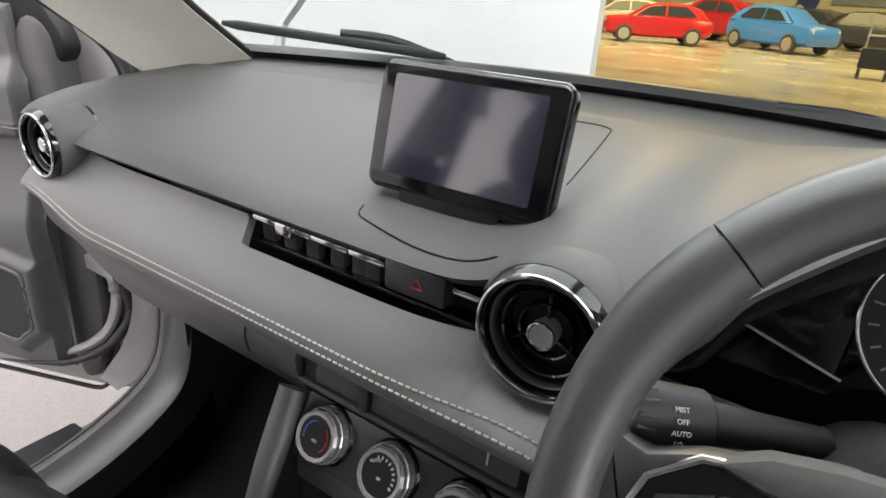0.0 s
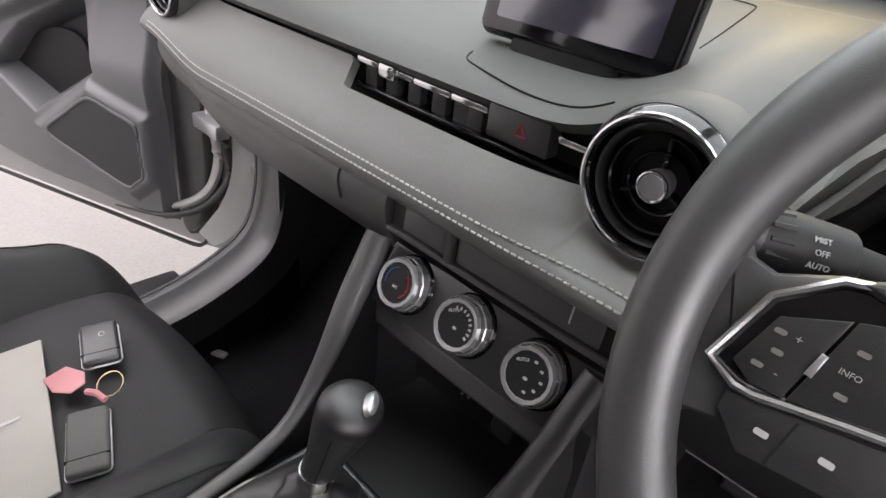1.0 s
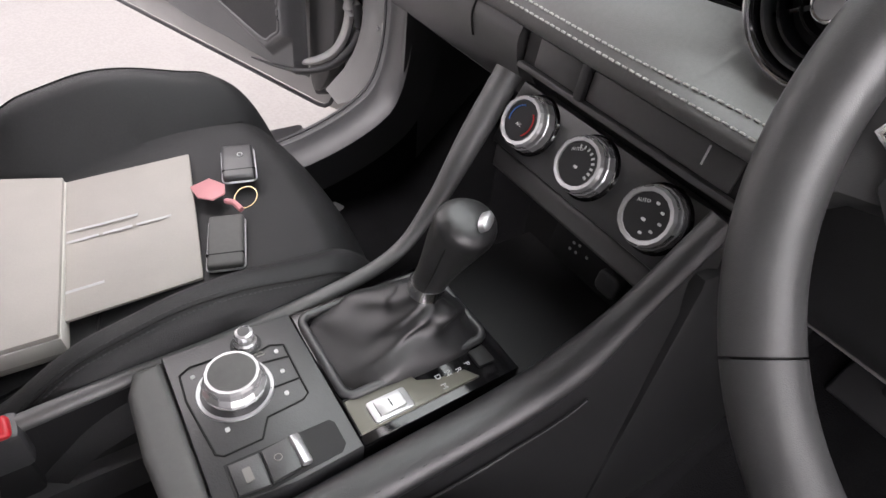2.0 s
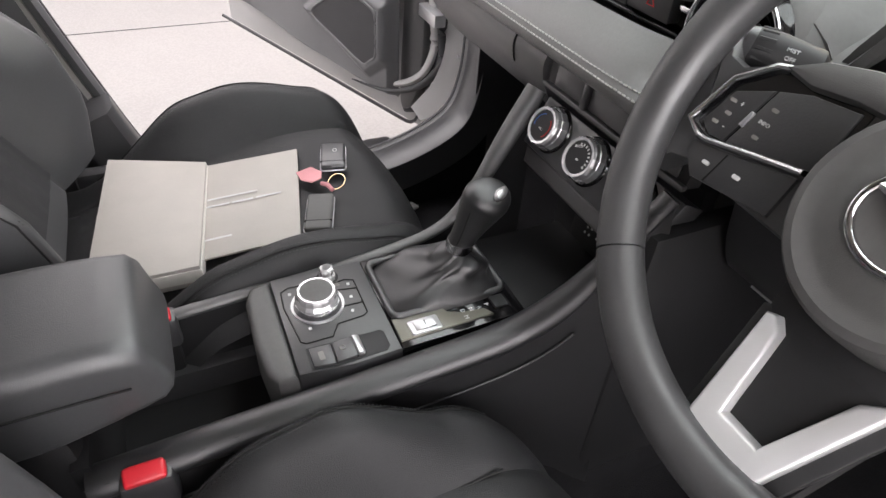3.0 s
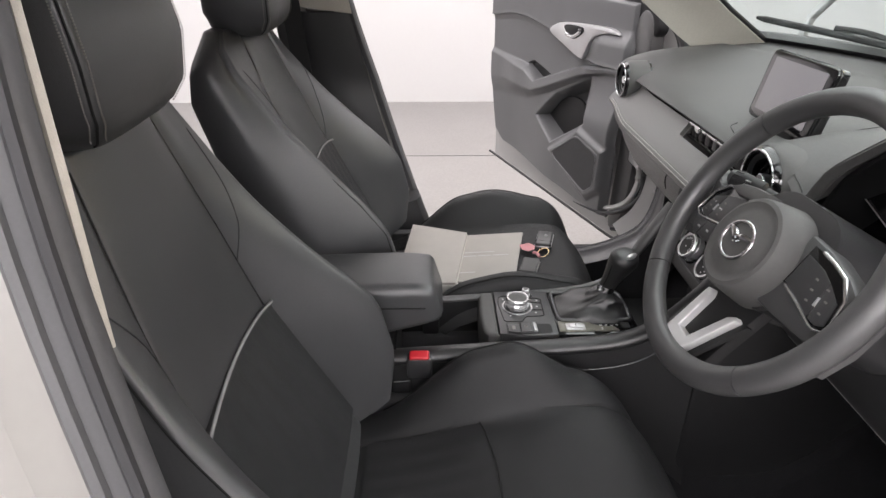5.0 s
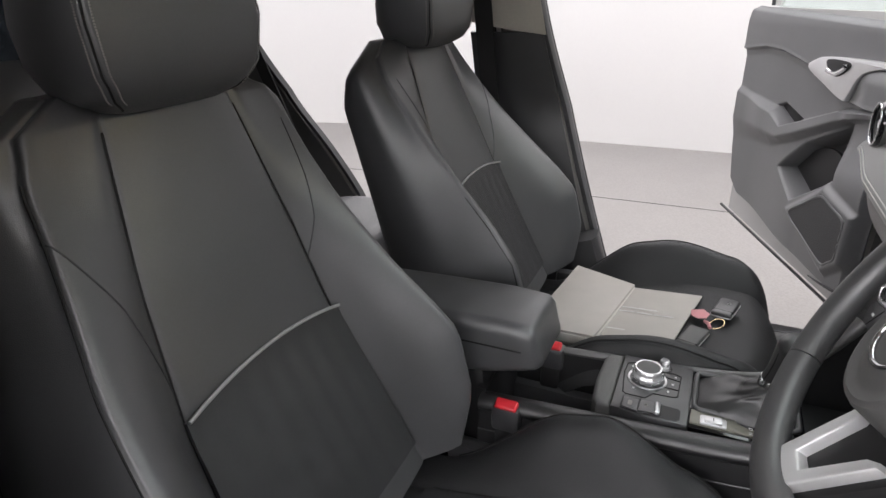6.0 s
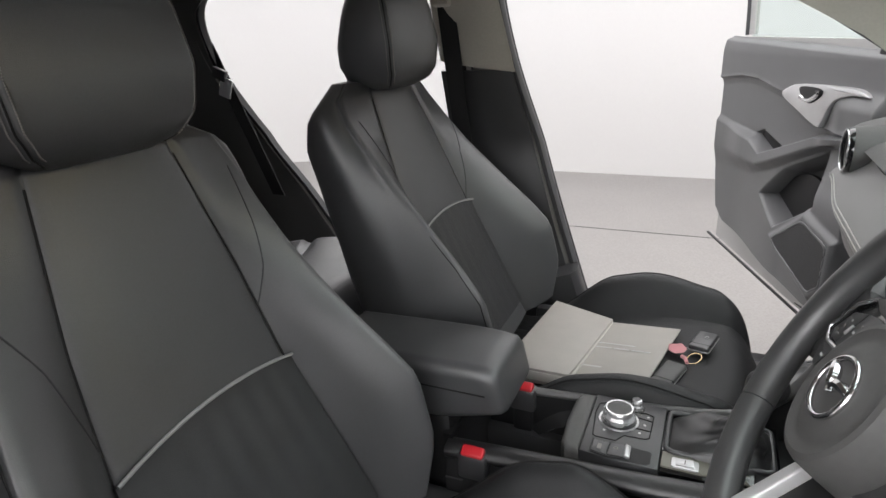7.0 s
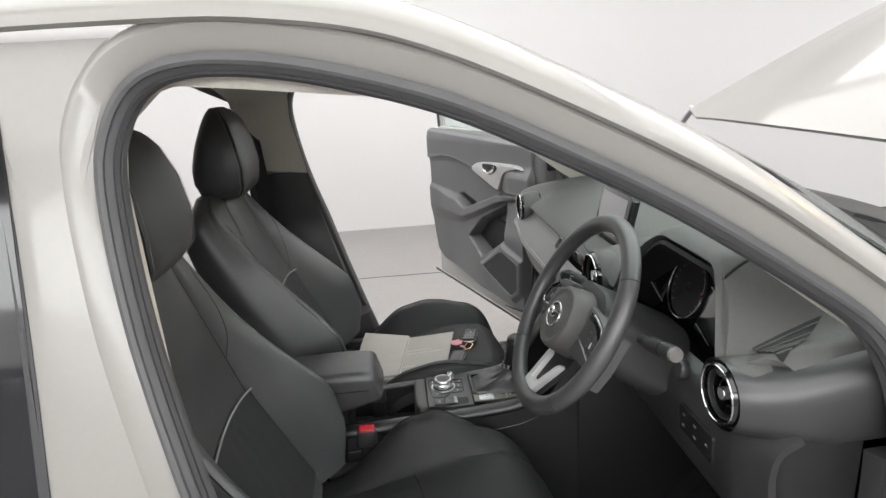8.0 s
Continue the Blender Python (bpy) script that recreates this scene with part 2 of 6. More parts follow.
def joined(*parts):
    """Several bmeshes as one."""
    out = bmesh.new()
    for b in parts:
        me = bpy.data.meshes.new("tmp")
        b.to_mesh(me)
        b.free()
        out.from_mesh(me)
        bpy.data.meshes.remove(me)
    return out


def lettering(text, size, depth=0.0003):
    """Raised flat letters about the origin, in x and y, as a bmesh."""
    c = bpy.data.curves.new("letters", "FONT")
    c.body, c.size, c.extrude, c.align_x, c.align_y, c.resolution_u = text, size, depth, "CENTER", "CENTER", 2
    ob = bpy.data.objects.new("letters", c)
    scene.collection.objects.link(ob)
    me = bpy.data.meshes.new_from_object(ob.evaluated_get(bpy.context.evaluated_depsgraph_get()))
    bm = bmesh.new()
    bm.from_mesh(me)
    bpy.data.objects.remove(ob)
    bpy.data.meshes.remove(me)
    bpy.data.curves.remove(c)
    return bm


def world_of(ob):
    m = ob.matrix_parent_inverse @ ob.matrix_basis
    return world_of(ob.parent) @ m if ob.parent else ob.matrix_basis.copy()


def mesh_object(name, bm, mat, angle=38):
    me = bpy.data.meshes.new(name)
    bm.to_mesh(me)
    bm.free()
    me.materials.append(mat)
    me.shade_smooth()
    me.set_sharp_from_angle(angle=radians(angle))
    return new(name, me)


def thing(name, place, label, category, group="", kind=""):
    """An empty at a thing's base, which carries its parts."""
    ob = new(name)
    ob.empty_display_size = 0.05
    ob.matrix_basis = place if isinstance(place, Matrix) else Matrix.Translation(place)
    return tagged(ob, label, category, group, kind)


def part(name, bm, mat, parent, label="", angle=38):
    """One mesh, given in the world's coordinates, under a thing or under a part."""
    ob = mesh_object(name, bm, mat, angle)
    ob.parent = parent
    ob.matrix_parent_inverse = world_of(parent).inverted()
    return tagged(ob, label)


def solid(name, bm, mat, label, category="", group="", kind="", angle=38):
    """A thing of one mesh, with its origin at its base."""
    ob = mesh_object(name, bm, mat, angle)
    me = ob.data
    co = np.empty(3 * len(me.vertices))
    me.vertices.foreach_get("co", co)
    co = co.reshape(-1, 3)
    base = Vector((*(co[:, :2].min(0) + co[:, :2].max(0)) / 2, co[:, 2].min()))
    me.transform(Matrix.Translation(-base))
    ob.location = base
    return tagged(ob, label, category, group, kind)


# ---------------------------------------------------------------- the hall and the photo booth
EDGE_X, EDGE_Y = -1.56, 4.5      # where the booth's white wall ends towards the hall

tagged(mesh_object("ground", box(-60, 60, -60, 60, -0.30, 0.0), HALL_FLOOR), "polished concrete hall floor under warm lamps", "floor", kind="structure")
tagged(mesh_object("booth_floor", prism([(-4.9, -6.2), (5.2, -6.2), (5.2, 4.5), (-4.9, 4.5)], 0.002, 0.006), BOOTH_FLOOR), "pale grey speckled booth floor", "floor", kind="structure")
tagged(mesh_object("floor_joint", box(-3.012, -3.004, -6.0, 4.4, 0.0065, 0.0075), DARK), "thin dark joint in the booth floor", "floor joint", kind="structure")


def booth_line(inset):
    """The rounded plan of the booth's wall, from the hall's edge round the west and south to the east."""
    pts = [(EDGE_X, EDGE_Y - inset)]
    corners = [(-4.55 + inset, EDGE_Y - inset, 2.0), (-4.55 + inset, -5.9 + inset, 2.6), (4.9 - inset, -5.9 + inset, 2.0)]
    turns = [(90, 180), (180, 270), (270, 360)]
    for (cx, cy, r), (a0, a1) in zip(corners, turns):
        ox, oy = cx + (r if cx < 0 else -r), cy + (r if cy < 0 else -r)
        for k in range(13):
            a = radians(a0 + (a1 - a0) * k / 12)
            pts.append((ox + r * math.cos(a), oy + r * math.sin(a)))
    pts.append((4.9 - inset, EDGE_Y))
    return pts


outer_line, inner_line = booth_line(-0.12), booth_line(0.0)
tagged(mesh_object("wall_booth", skin([[(x, y, z) for x, y in inner_line] + [(x, y, z) for x, y in outer_line[::-1]] for z in (0.006, 3.45)]), WALL), "smooth white curved photo booth wall", "wall", kind="structure")
# Unseen wall, added to cut the hall's yellow light and bounce white.
tagged(mesh_object("wall_light_block_north", box(0.55, 5.02, 4.5, 4.62, 0.006, 3.45), WALL), "smooth white wall added out of view to block hall light", "wall", kind="structure")
tagged(mesh_object("ceiling", box(-4.9, 5.2, -6.2, 4.6, 3.46, 3.56), WALL), "white booth ceiling", "ceiling", kind="structure")
tagged(mesh_object("wall_north", box(-40, 40, 33, 33.3, 0, 8), HALL_WALL), "plain pale hall wall", "wall", kind="structure")
tagged(mesh_object("wall_west", box(-40.3, -40, -60, 33, 0, 8), HALL_WALL), "plain pale hall wall", "wall", kind="structure")
tagged(mesh_object("wall_east", box(40, 40.3, -60, 33, 0, 8), HALL_WALL), "plain pale hall wall", "wall", kind="structure")
tagged(mesh_object("hall_ceiling", box(-40, 40, 4.65, 33, 8, 8.2), HALL_WALL), "pale hall ceiling", "ceiling", kind="structure")
GLOW = lamp_material("lamp_glow", (0.995, 0.975, 0.985), 1.0)
# Panels out of view; the front and east ones carry the added fills.
for gx, gw, gy, gh in ((-1.6, 4.6, -1.55, 6.4), (-0.6, 5.0, 3.0, 2.4), (2.75, 3.2, -1.2, 6.4)):
    fitting = thing("assumed_ceiling_light", (gx, gy, 3.44), "large flush white softbox light, assumed in the unseen booth ceiling", "ceiling light", "booth lights")
    part("frame", joined(box(gx - gw / 2 - 0.05, gx + gw / 2 + 0.05, gy - gh / 2 - 0.06, gy - gh / 2, 3.38, 3.46), box(gx - gw / 2 - 0.05, gx + gw / 2 + 0.05, gy + gh / 2, gy + gh / 2 + 0.06, 3.38, 3.46),
                         box(gx - gw / 2 - 0.05, gx - gw / 2, gy - gh / 2, gy + gh / 2, 3.38, 3.46), box(gx + gw / 2, gx + gw / 2 + 0.05, gy - gh / 2, gy + gh / 2, 3.38, 3.46)), SATIN, fitting)
    part("diffuser", box(gx - gw / 2, gx + gw / 2, gy - gh / 2, gy + gh / 2, 3.40, 3.41), GLOW, fitting)

# Fixture made up to carry the added lamp; no such light is in view.
softbox = thing("added_wall_light", (4.80, -0.6, 1.64), "wide white softbox light added on the unseen booth wall", "wall light")
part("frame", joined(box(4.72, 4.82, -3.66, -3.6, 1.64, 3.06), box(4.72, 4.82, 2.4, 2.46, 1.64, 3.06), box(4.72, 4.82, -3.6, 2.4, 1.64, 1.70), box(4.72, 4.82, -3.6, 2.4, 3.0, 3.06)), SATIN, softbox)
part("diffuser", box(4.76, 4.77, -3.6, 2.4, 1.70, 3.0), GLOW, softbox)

# ---------------------------------------------------------------- the car's shell
BELT_X = 0.74


def side_x(z):
    """Half width of the door opening at a height: upright below the belt, leaning in above."""
    return BELT_X - 0.286 * max(0.0, z - 1.0) - 0.02 * step(0.7, 0.4, z)


OPENING = [(-0.595, 1.36), (-0.585, 1.435), (-0.55, 1.487), (-0.49, 1.507), (-0.40, 1.503), (-0.30, 1.482), (-0.177, 1.443), (-0.038, 1.377), (0.099, 1.303), (0.241, 1.210), (0.325, 1.146), (0.362, 1.08), (0.374, 1.0),
           (0.381, 0.90), (0.381, 0.75), (0.370, 0.61), (0.315, 0.51), (0.17, 0.447), (0.0, 0.425), (-0.22, 0.42), (-0.33, 0.46), (-0.385, 0.56), (-0.45, 0.75), (-0.515, 0.97), (-0.572, 1.19)]
LOOP = smooth([(0, y, z) for y, z in OPENING], 132, True)
REAR_OPENING = [(-0.715, 1.40), (-0.76, 1.47), (-0.88, 1.487), (-1.15, 1.475), (-1.38, 1.44), (-1.50, 1.36), (-1.50, 1.20), (-1.40, 0.99), (-1.26, 0.82), (-1.15, 0.66), (-1.10, 0.50), (-0.98, 0.43), (-0.80, 0.42), (-0.70, 0.50), (-0.685, 0.75), (-0.69, 1.0), (-0.70, 1.25)]
REAR_LOOP = smooth([(0, y, z) for y, z in REAR_OPENING], 110, True)


def loop_frames(loop):
    """Each point with its outward normal in the plane of the side."""
    n, out = len(loop), []
    centre = sum(loop, Vector()) / n
    for k, q in enumerate(loop):
        t = (loop[(k + 1) % n] - loop[k - 1]).normalized()
        w = Vector((0, t.z, -t.y))
        out.append((q, w if w.dot(q - centre) > 0 else -w))
    return out


def along_loop(frames, side, profile):
    """Sweeps (outward offset, sideways offset) pairs round an opening."""
    rings = []
    for q, w in frames:
        ring = []
        for off, dx in profile:
            p = q + off * w
            ring.append((side * (side_x(q.z) + dx), p.y, p.z))
        rings.append(ring)
    return skin(rings, True, False, True)


FRONT_FRAMES, REAR_FRAMES = loop_frames(LOOP), loop_frames(REAR_LOOP)
car = thing("hatchback_car", (0, -0.4, 0), "pearl white small hatchback with its doors and bonnet open", "car")


def body_side(side):
    part("door_frame", along_loop(FRONT_FRAMES, side, [(-0.008, -0.004), (-0.004, 0.004), (0.004, 0.010), (0.032, 0.016), (0.037, 0.0135), (0.041, 0.010), (0.045, 0.003), (0.048, -0.02), (-0.004, -0.012)]), PAINT, car)
    part("door_seal", along_loop(FRONT_FRAMES, side, [(-0.020, 0.010), (-0.026, 0.002), (-0.026, -0.012), (-0.020, -0.020), (-0.008, -0.016), (-0.004, -0.004), (0.0, 0.004), (0.001, 0.013), (-0.008, 0.018)]), SEAL, car, "black rubber door seal")
    part("seal_lip", along_loop(FRONT_FRAMES, side, [(-0.004, 0.021), (-0.008, 0.0235), (-0.0125, 0.021), (-0.0125, 0.016), (-0.004, 0.014)]), SEAL, car)
    part("seal_lip", along_loop(FRONT_FRAMES, side, [(-0.020, 0.012), (-0.0235, 0.0145), (-0.027, 0.011), (-0.026, 0.005), (-0.021, 0.006)]), RUBBER, car)
    part("rear_door_frame", along_loop(REAR_FRAMES, side, [(0.0, -0.004), (0.004, 0.004), (0.012, 0.010), (0.030, 0.014), (0.030, -0.02)]), PAINT, car)
    part("rear_door_seal", along_loop(REAR_FRAMES, side, [(0.0, 0.010), (-0.006, 0.0), (0.0, -0.016), (0.012, -0.014), (0.020, 0.004), (0.020, 0.016), (0.010, 0.018)]), RUBBER, car, "black rubber door seal")

    def pillar_skin(u, v):
        z = 0.40 + 1.130 * u
        front = np.interp(z, [0.40, 0.56, 0.75, 0.97, 1.19, 1.36, 1.50, 1.585], [-0.36, -0.41, -0.475, -0.54, -0.60, -0.612, -0.57, -0.50])
        rear = np.interp(z, [0.40, 0.75, 1.0, 1.25, 1.40, 1.5, 1.585], [-0.70, -0.68, -0.69, -0.70, -0.71, -0.90, -1.15])
        return side * (side_x(z) + 0.012 + 0.004 * math.sin(math.pi * v)), front + (rear - front) * v, z

    part("centre_pillar", sheet(pillar_skin, 40, 8, side * 0.02), PAINT, car)

    line = smooth([(0, a, b) for a, b in zip([-1.50, -1.15, -0.80, -0.55, -0.40, -0.242, -0.054, 0.154, 0.310, 0.50], [1.470, 1.515, 1.540, 1.546, 1.541, 1.512, 1.431, 1.318, 1.205, 1.058])], 181)

    def rail_height(y):
        return np.interp(y, [q.y for q in line], [q.z for q in line])

    def rail(u, v):
        """The roof's shoulder, from the gutter up to the roof panel, and down the windscreen pillar."""
        y = 0.46 - 1.9 * u
        z0 = rail_height(y)
        x0 = side_x(z0 - 0.06) + 0.022
        a = v * 1.45
        return side * (x0 - 0.075 * (1 - math.cos(a)) - 0.02 * v), y, z0 + 0.050 * math.sin(a)

    part("roof_rail", sheet(rail, 90, 12, side * -0.012), PAINT, car)

    def pillar_trim(u, v):
        """Beige inner lining of the windscreen pillar and the roof's edge."""
        y = 0.45 - 0.62 * u
        z0 = np.interp(y, [-0.242, -0.054, 0.154, 0.310, 0.46], [1.440, 1.353, 1.235, 1.118, 1.02])
        x0 = side_x(z0) - 0.02
        return side * (x0 - 0.070 * v + 0.010 * math.sin(math.pi * v)), y + 0.090 * v, z0 + 0.006 + 0.070 * v

    part("pillar_frit", tube([Vector(pillar_trim(u, 1.0)) + Vector((0, 0.004, 0.002)) for u in np.linspace(0, 1, 24)], 0.006, 8), DARK, car, "black edge of the windscreen")
    part("pillar_lining", sheet(pillar_trim, 40, 8, 0.006), TRIM, car, "beige windscreen pillar lining")

    def upper_pillar(u, v):
        low = 1.13 if side > 0 else 1.18
        z = low + 0.03 * v + (1.49 - low - 0.03 * v) * u
        front = np.interp(z, [1.13, 1.36, 1.43, 1.478, 1.50], [-0.543, -0.578, -0.574, -0.546, -0.45])
        rear = np.interp(z, [1.13, 1.36, 1.43, 1.478, 1.50], [-0.745, -0.75, -0.755, -0.79, -0.87])
        return side * (side_x(z) - 0.022 - 0.022 * math.sin(math.pi * v) - 0.07 * step(1.42, 1.5, z)), front + (rear - front) * v, z

    part("upper_pillar_lining", sheet(upper_pillar, 22, 14, 0.006), TRIM, car, "beige upper centre pillar lining")

    def lower_pillar(u, v):
        z = 0.42 + 0.765 * u
        front = np.interp(z, [0.42, 0.46, 0.56, 0.75, 0.97, 1.19], [-0.300, -0.340, -0.392, -0.453, -0.513, -0.560])
        return side * (side_x(z) - 0.022 - 0.018 * math.sin(math.pi * v)), front + (-0.750 - front) * v, z

    part("lower_pillar_lining", sheet(lower_pillar, 22, 10, 0.006), PLASTIC, car, "dark lower centre pillar lining")

    lower_frames = FRONT_FRAMES[66:115]
    rings = []
    for q, w in lower_frames:
        rings.append([(side * (side_x(q.z) + dx), (q + off * w).y, (q + off * w).z) for off, dx in ((-0.012, -0.010), (-0.028, -0.016), (-0.036, -0.035), (-0.040, -0.085), (-0.030, -0.105), (0.035, -0.110), (0.040, -0.020))])
    part("sill_plate", skin(rings), PLASTIC, car, "black plastic sill and kick panel")

    pillar = part("hinge_pillar", sheet(lambda u, v: (side * (0.752 + 0.050 * u - 0.012 * math.sin(math.pi * u)), 0.375 + 0.06 * u + 0.01 * math.sin(6 * v), 0.40 + 0.60 * v - 0.07 * (1 - u) * (1 - v)), 10, 16, side * -0.02), INNER_PAINT, car, "silver painted hinge pillar")
    for hz in (0.62, 0.93):
        part("hinge", box(min(side * 0.775, side * 0.825), max(side * 0.775, side * 0.825), 0.365, 0.405, hz - 0.03, hz + 0.03, 0.005), INNER_PAINT, pillar, "painted door hinge")
        for bz in (-0.014, 0.014):
            part("bolt", moved(lathe([(0.001, 0.006), (0.007, 0.006), (0.008, 0.0), (0.001, 0.0)], 6), pose(side * 0.79, 0.364, hz + bz, 90, 0, 0)), SATIN, pillar)
    outer = smooth([(side * 0.818, 0.350, 1.04), (side * 0.818, 0.345, 0.82), (side * 0.816, 0.343, 0.70), (side * 0.815, 0.334, 0.62), (side * 0.818, 0.308, 0.558), (side * 0.822, 0.275, 0.520), (side * 0.824, 0.258, 0.500)], 40)
    inner = smooth([(side * 0.782, 0.400, 1.04), (side * 0.782, 0.396, 0.82), (side * 0.780, 0.388, 0.70), (side * 0.778, 0.384, 0.61), (side * 0.780, 0.350, 0.525), (side * 0.788, 0.305, 0.488), (side * 0.795, 0.270, 0.474)], 40)

    def jamb(u, v):
        """The pressed hinge pillar that curves down into the sill, with shallow stampings."""
        k = min(39, int(round(u * 39)))
        q = outer[k].lerp(inner[k], v)
        press = step(0.25, 0.4, v) * (1 - step(0.65, 0.8, v)) * max(step(0.16, 0.20, u) * (1 - step(0.28, 0.32, u)), step(0.38, 0.42, u) * (1 - step(0.50, 0.54, u)))
        return q + Vector((-side * 0.006 * press, 0.004 * press, 0))

    part("pressed_jamb", sheet(jamb, 39, 14, side * 0.008), INNER_PAINT, pillar, "pressed silver painted door jamb")
    part("sill_lining", sheet(lambda u, v: (side * (0.618 + 0.012 * v), -0.55 + 0.92 * u, 0.33 + 0.10 * v + 0.12 * v * step(0.75, 1.0, u)), 24, 4, side * -0.01), CARPET, car, "dark carpet along the sill")
    part("kick_panel", sheet(lambda u, v: (side * (0.635 - 0.02 * u), 0.335 + 0.28 * u, 0.33 + 0.66 * v), 8, 6, side * -0.012), PLASTIC, car, "black footwell side panel")

    def quarter(u, v):
        z = 0.44 + 1.05 * u
        front = np.interp(z, [0.42, 0.50, 0.66, 0.82, 0.99, 1.20, 1.36, 1.44, 1.475], [-1.02, -1.12, -1.17, -1.28, -1.42, -1.52, -1.52, -1.40, -1.2])
        return side * (side_x(z) - 0.02), front + (-2.05 - front) * v, z

    part("rear_quarter_lining", sheet(quarter, 24, 8, side * -0.03), LOWER, car, "dark rear quarter lining")
    part("outer_sill", box(side * 0.74 if side > 0 else -0.86, 0.86 if side > 0 else -0.74, -1.3, 0.6, 0.24, 0.395, 0.02), PAINT, car)
    part("sill_step", box(min(side * 0.70, side * 0.838), max(side * 0.70, side * 0.838), -0.62, 0.20, 0.396, 0.424, 0.008), PLASTIC, car, "black plastic sill step")
    part("front_wing", sheet(lambda u, v: (side * (0.80 + 0.06 * math.sin(math.pi * v)), 0.47 + 1.05 * u, 0.50 + 0.50 * v - 0.10 * u * v), 12, 8, side * -0.02), PAINT, car)


body_side(1)
body_side(-1)


def roof_height(x, y):
    return np.interp(y, [-2.0, -1.44, -0.9, -0.5, -0.2, -0.05], [1.46, 1.515, 1.535, 1.53, 1.495, 1.455]) - 0.045 * (abs(x) / 0.55) ** 2.4


part("roof_panel", sheet(lambda u, v: (-0.585 + 1.17 * u, -0.06 - 1.9 * v, roof_height(-0.585 + 1.17 * u, -0.06 - 1.9 * v) + 0.05), 24, 30, -0.015), PAINT, car)
part("headliner", sheet(lambda u, v: (-0.58 + 1.16 * u, -0.07 - 1.9 * v, roof_height(0.6 * (-0.58 + 1.16 * u), -0.07 - 1.9 * v) - 0.012 - 0.03 * (2 * u - 1) ** 6), 24, 30, 0.02), LINER, car, "beige cloth headliner")


def screen_line(u, v):
    x = (-0.70 + 1.40 * u) * (1 - 0.16 * v)
    bow = 1 - (2 * u - 1) ** 2
    return Vector((x, 0.50 + 0.20 * bow - (0.60 + 0.13 * bow) * v, 1.116 + (0.344 + 0.035 * bow) * v + 0.03 * math.sin(math.pi * v)))


pane = part("windscreen", sheet(screen_line, 24, 16, 0.004), GLASS, car, "clear windscreen")
pane.visible_shadow = False
part("cowl", sheet(lambda u, v: (-0.72 + 1.44 * u, 0.50 + 0.20 * (1 - (2 * u - 1) ** 2) + 0.002 + 0.15 * v, 1.100 + 0.030 * step(0.0, 0.25, v) - 0.012 * v * v), 24, 8, 0.02), PLASTIC, car, "black plastic cowl")
part("firewall", box(-0.72, 0.72, 0.60, 0.64, 0.30, 1.05), DARK, car)


def floor_pan(u, v):
    x = -0.63 + 1.26 * u
    y = 0.62 - 2.3 * v
    tunnel = 0.16 * (step(-0.17, -0.10, x) - step(0.10, 0.17, x))
    return x, y, 0.345 + tunnel + 0.26 * step(0.28, 0.62, y) + 0.06 * step(-0.75, -0.9, y)


part("floor_carpet", sheet(floor_pan, 48, 40, 0.01), CARPET, car, "black carpet over the floor pan")
part("underbody", box(-0.74, 0.74, -2.0, 0.7, 0.20, 0.30), DARK, car)
part("tail_panel", box(-0.70, 0.70, -2.03, -2.0, 0.30, 1.02), PLASTIC, car)
part("rear_window", sheet(lambda u, v: (-0.58 + 1.16 * u, -2.02 + 0.22 * v, 1.02 + 0.46 * v), 8, 6, 0.004), TINTED, car, "dark tinted rear window")


def bonnet_skin(u, v):
    x = -0.66 + 1.32 * u
    bow = 1 - (2 * u - 1) ** 2
    return x * (1 - 0.06 * v), 0.76 - 0.09 * bow + 0.98 * v, 1.300 - 0.030 * min(1.0, bow * 4) * (1 - v) + 0.51 * v + 0.045 * bow ** 0.7 * (0.3 + 0.7 * math.sin(math.pi * (0.15 + 0.8 * v))) - 0.05 * v * v


bonnet = part("bonnet", sheet(bonnet_skin, 30, 24, -0.008), PAINT, car, "raised white bonnet")
for side in (-1, 1):
    part("bonnet_hinge", tube([(side * 0.75, 0.66, 1.02), (side * 0.755, 0.70, 1.16), (side * 0.66, 0.77, 1.312)], 0.012, 8), SATIN, bonnet)
for wx, wy in ((0.74, 1.30), (-0.74, 1.30), (0.74, -1.55), (-0.74, -1.55)):
    wheel = part("wheel", moved(lathe([(0.02, -0.09), (0.21, -0.09), (0.30, -0.08), (0.315, -0.04), (0.315, 0.04), (0.30, 0.08), (0.21, 0.09), (0.02, 0.06)], 40), pose(wx, wy, 0.315, 0, 90, 0)), RUBBER, car, "black tyre")
    s = 1 if wx > 0 else -1
    part("rim", moved(lathe([(0.01, 0.02), (0.06, 0.03), (0.18, 0.0), (0.205, 0.03), (0.205, -0.03), (0.01, -0.03)], 30), pose(wx + s * 0.08, wy, 0.315, 0, s * 90, 0)), SATIN, wheel)
part("nose", sheet(lambda u, v: (-0.82 + 1.64 * u, 1.95 + 0.12 * math.sin(math.pi * u) - 0.25 * v, 0.30 + 0.58 * v), 16, 8, 0.02), PAINT, car)
part("engine_bay", box(-0.72, 0.72, 0.68, 1.85, 0.35, 0.90, 0.03), DARK, car, "dark open engine bay")
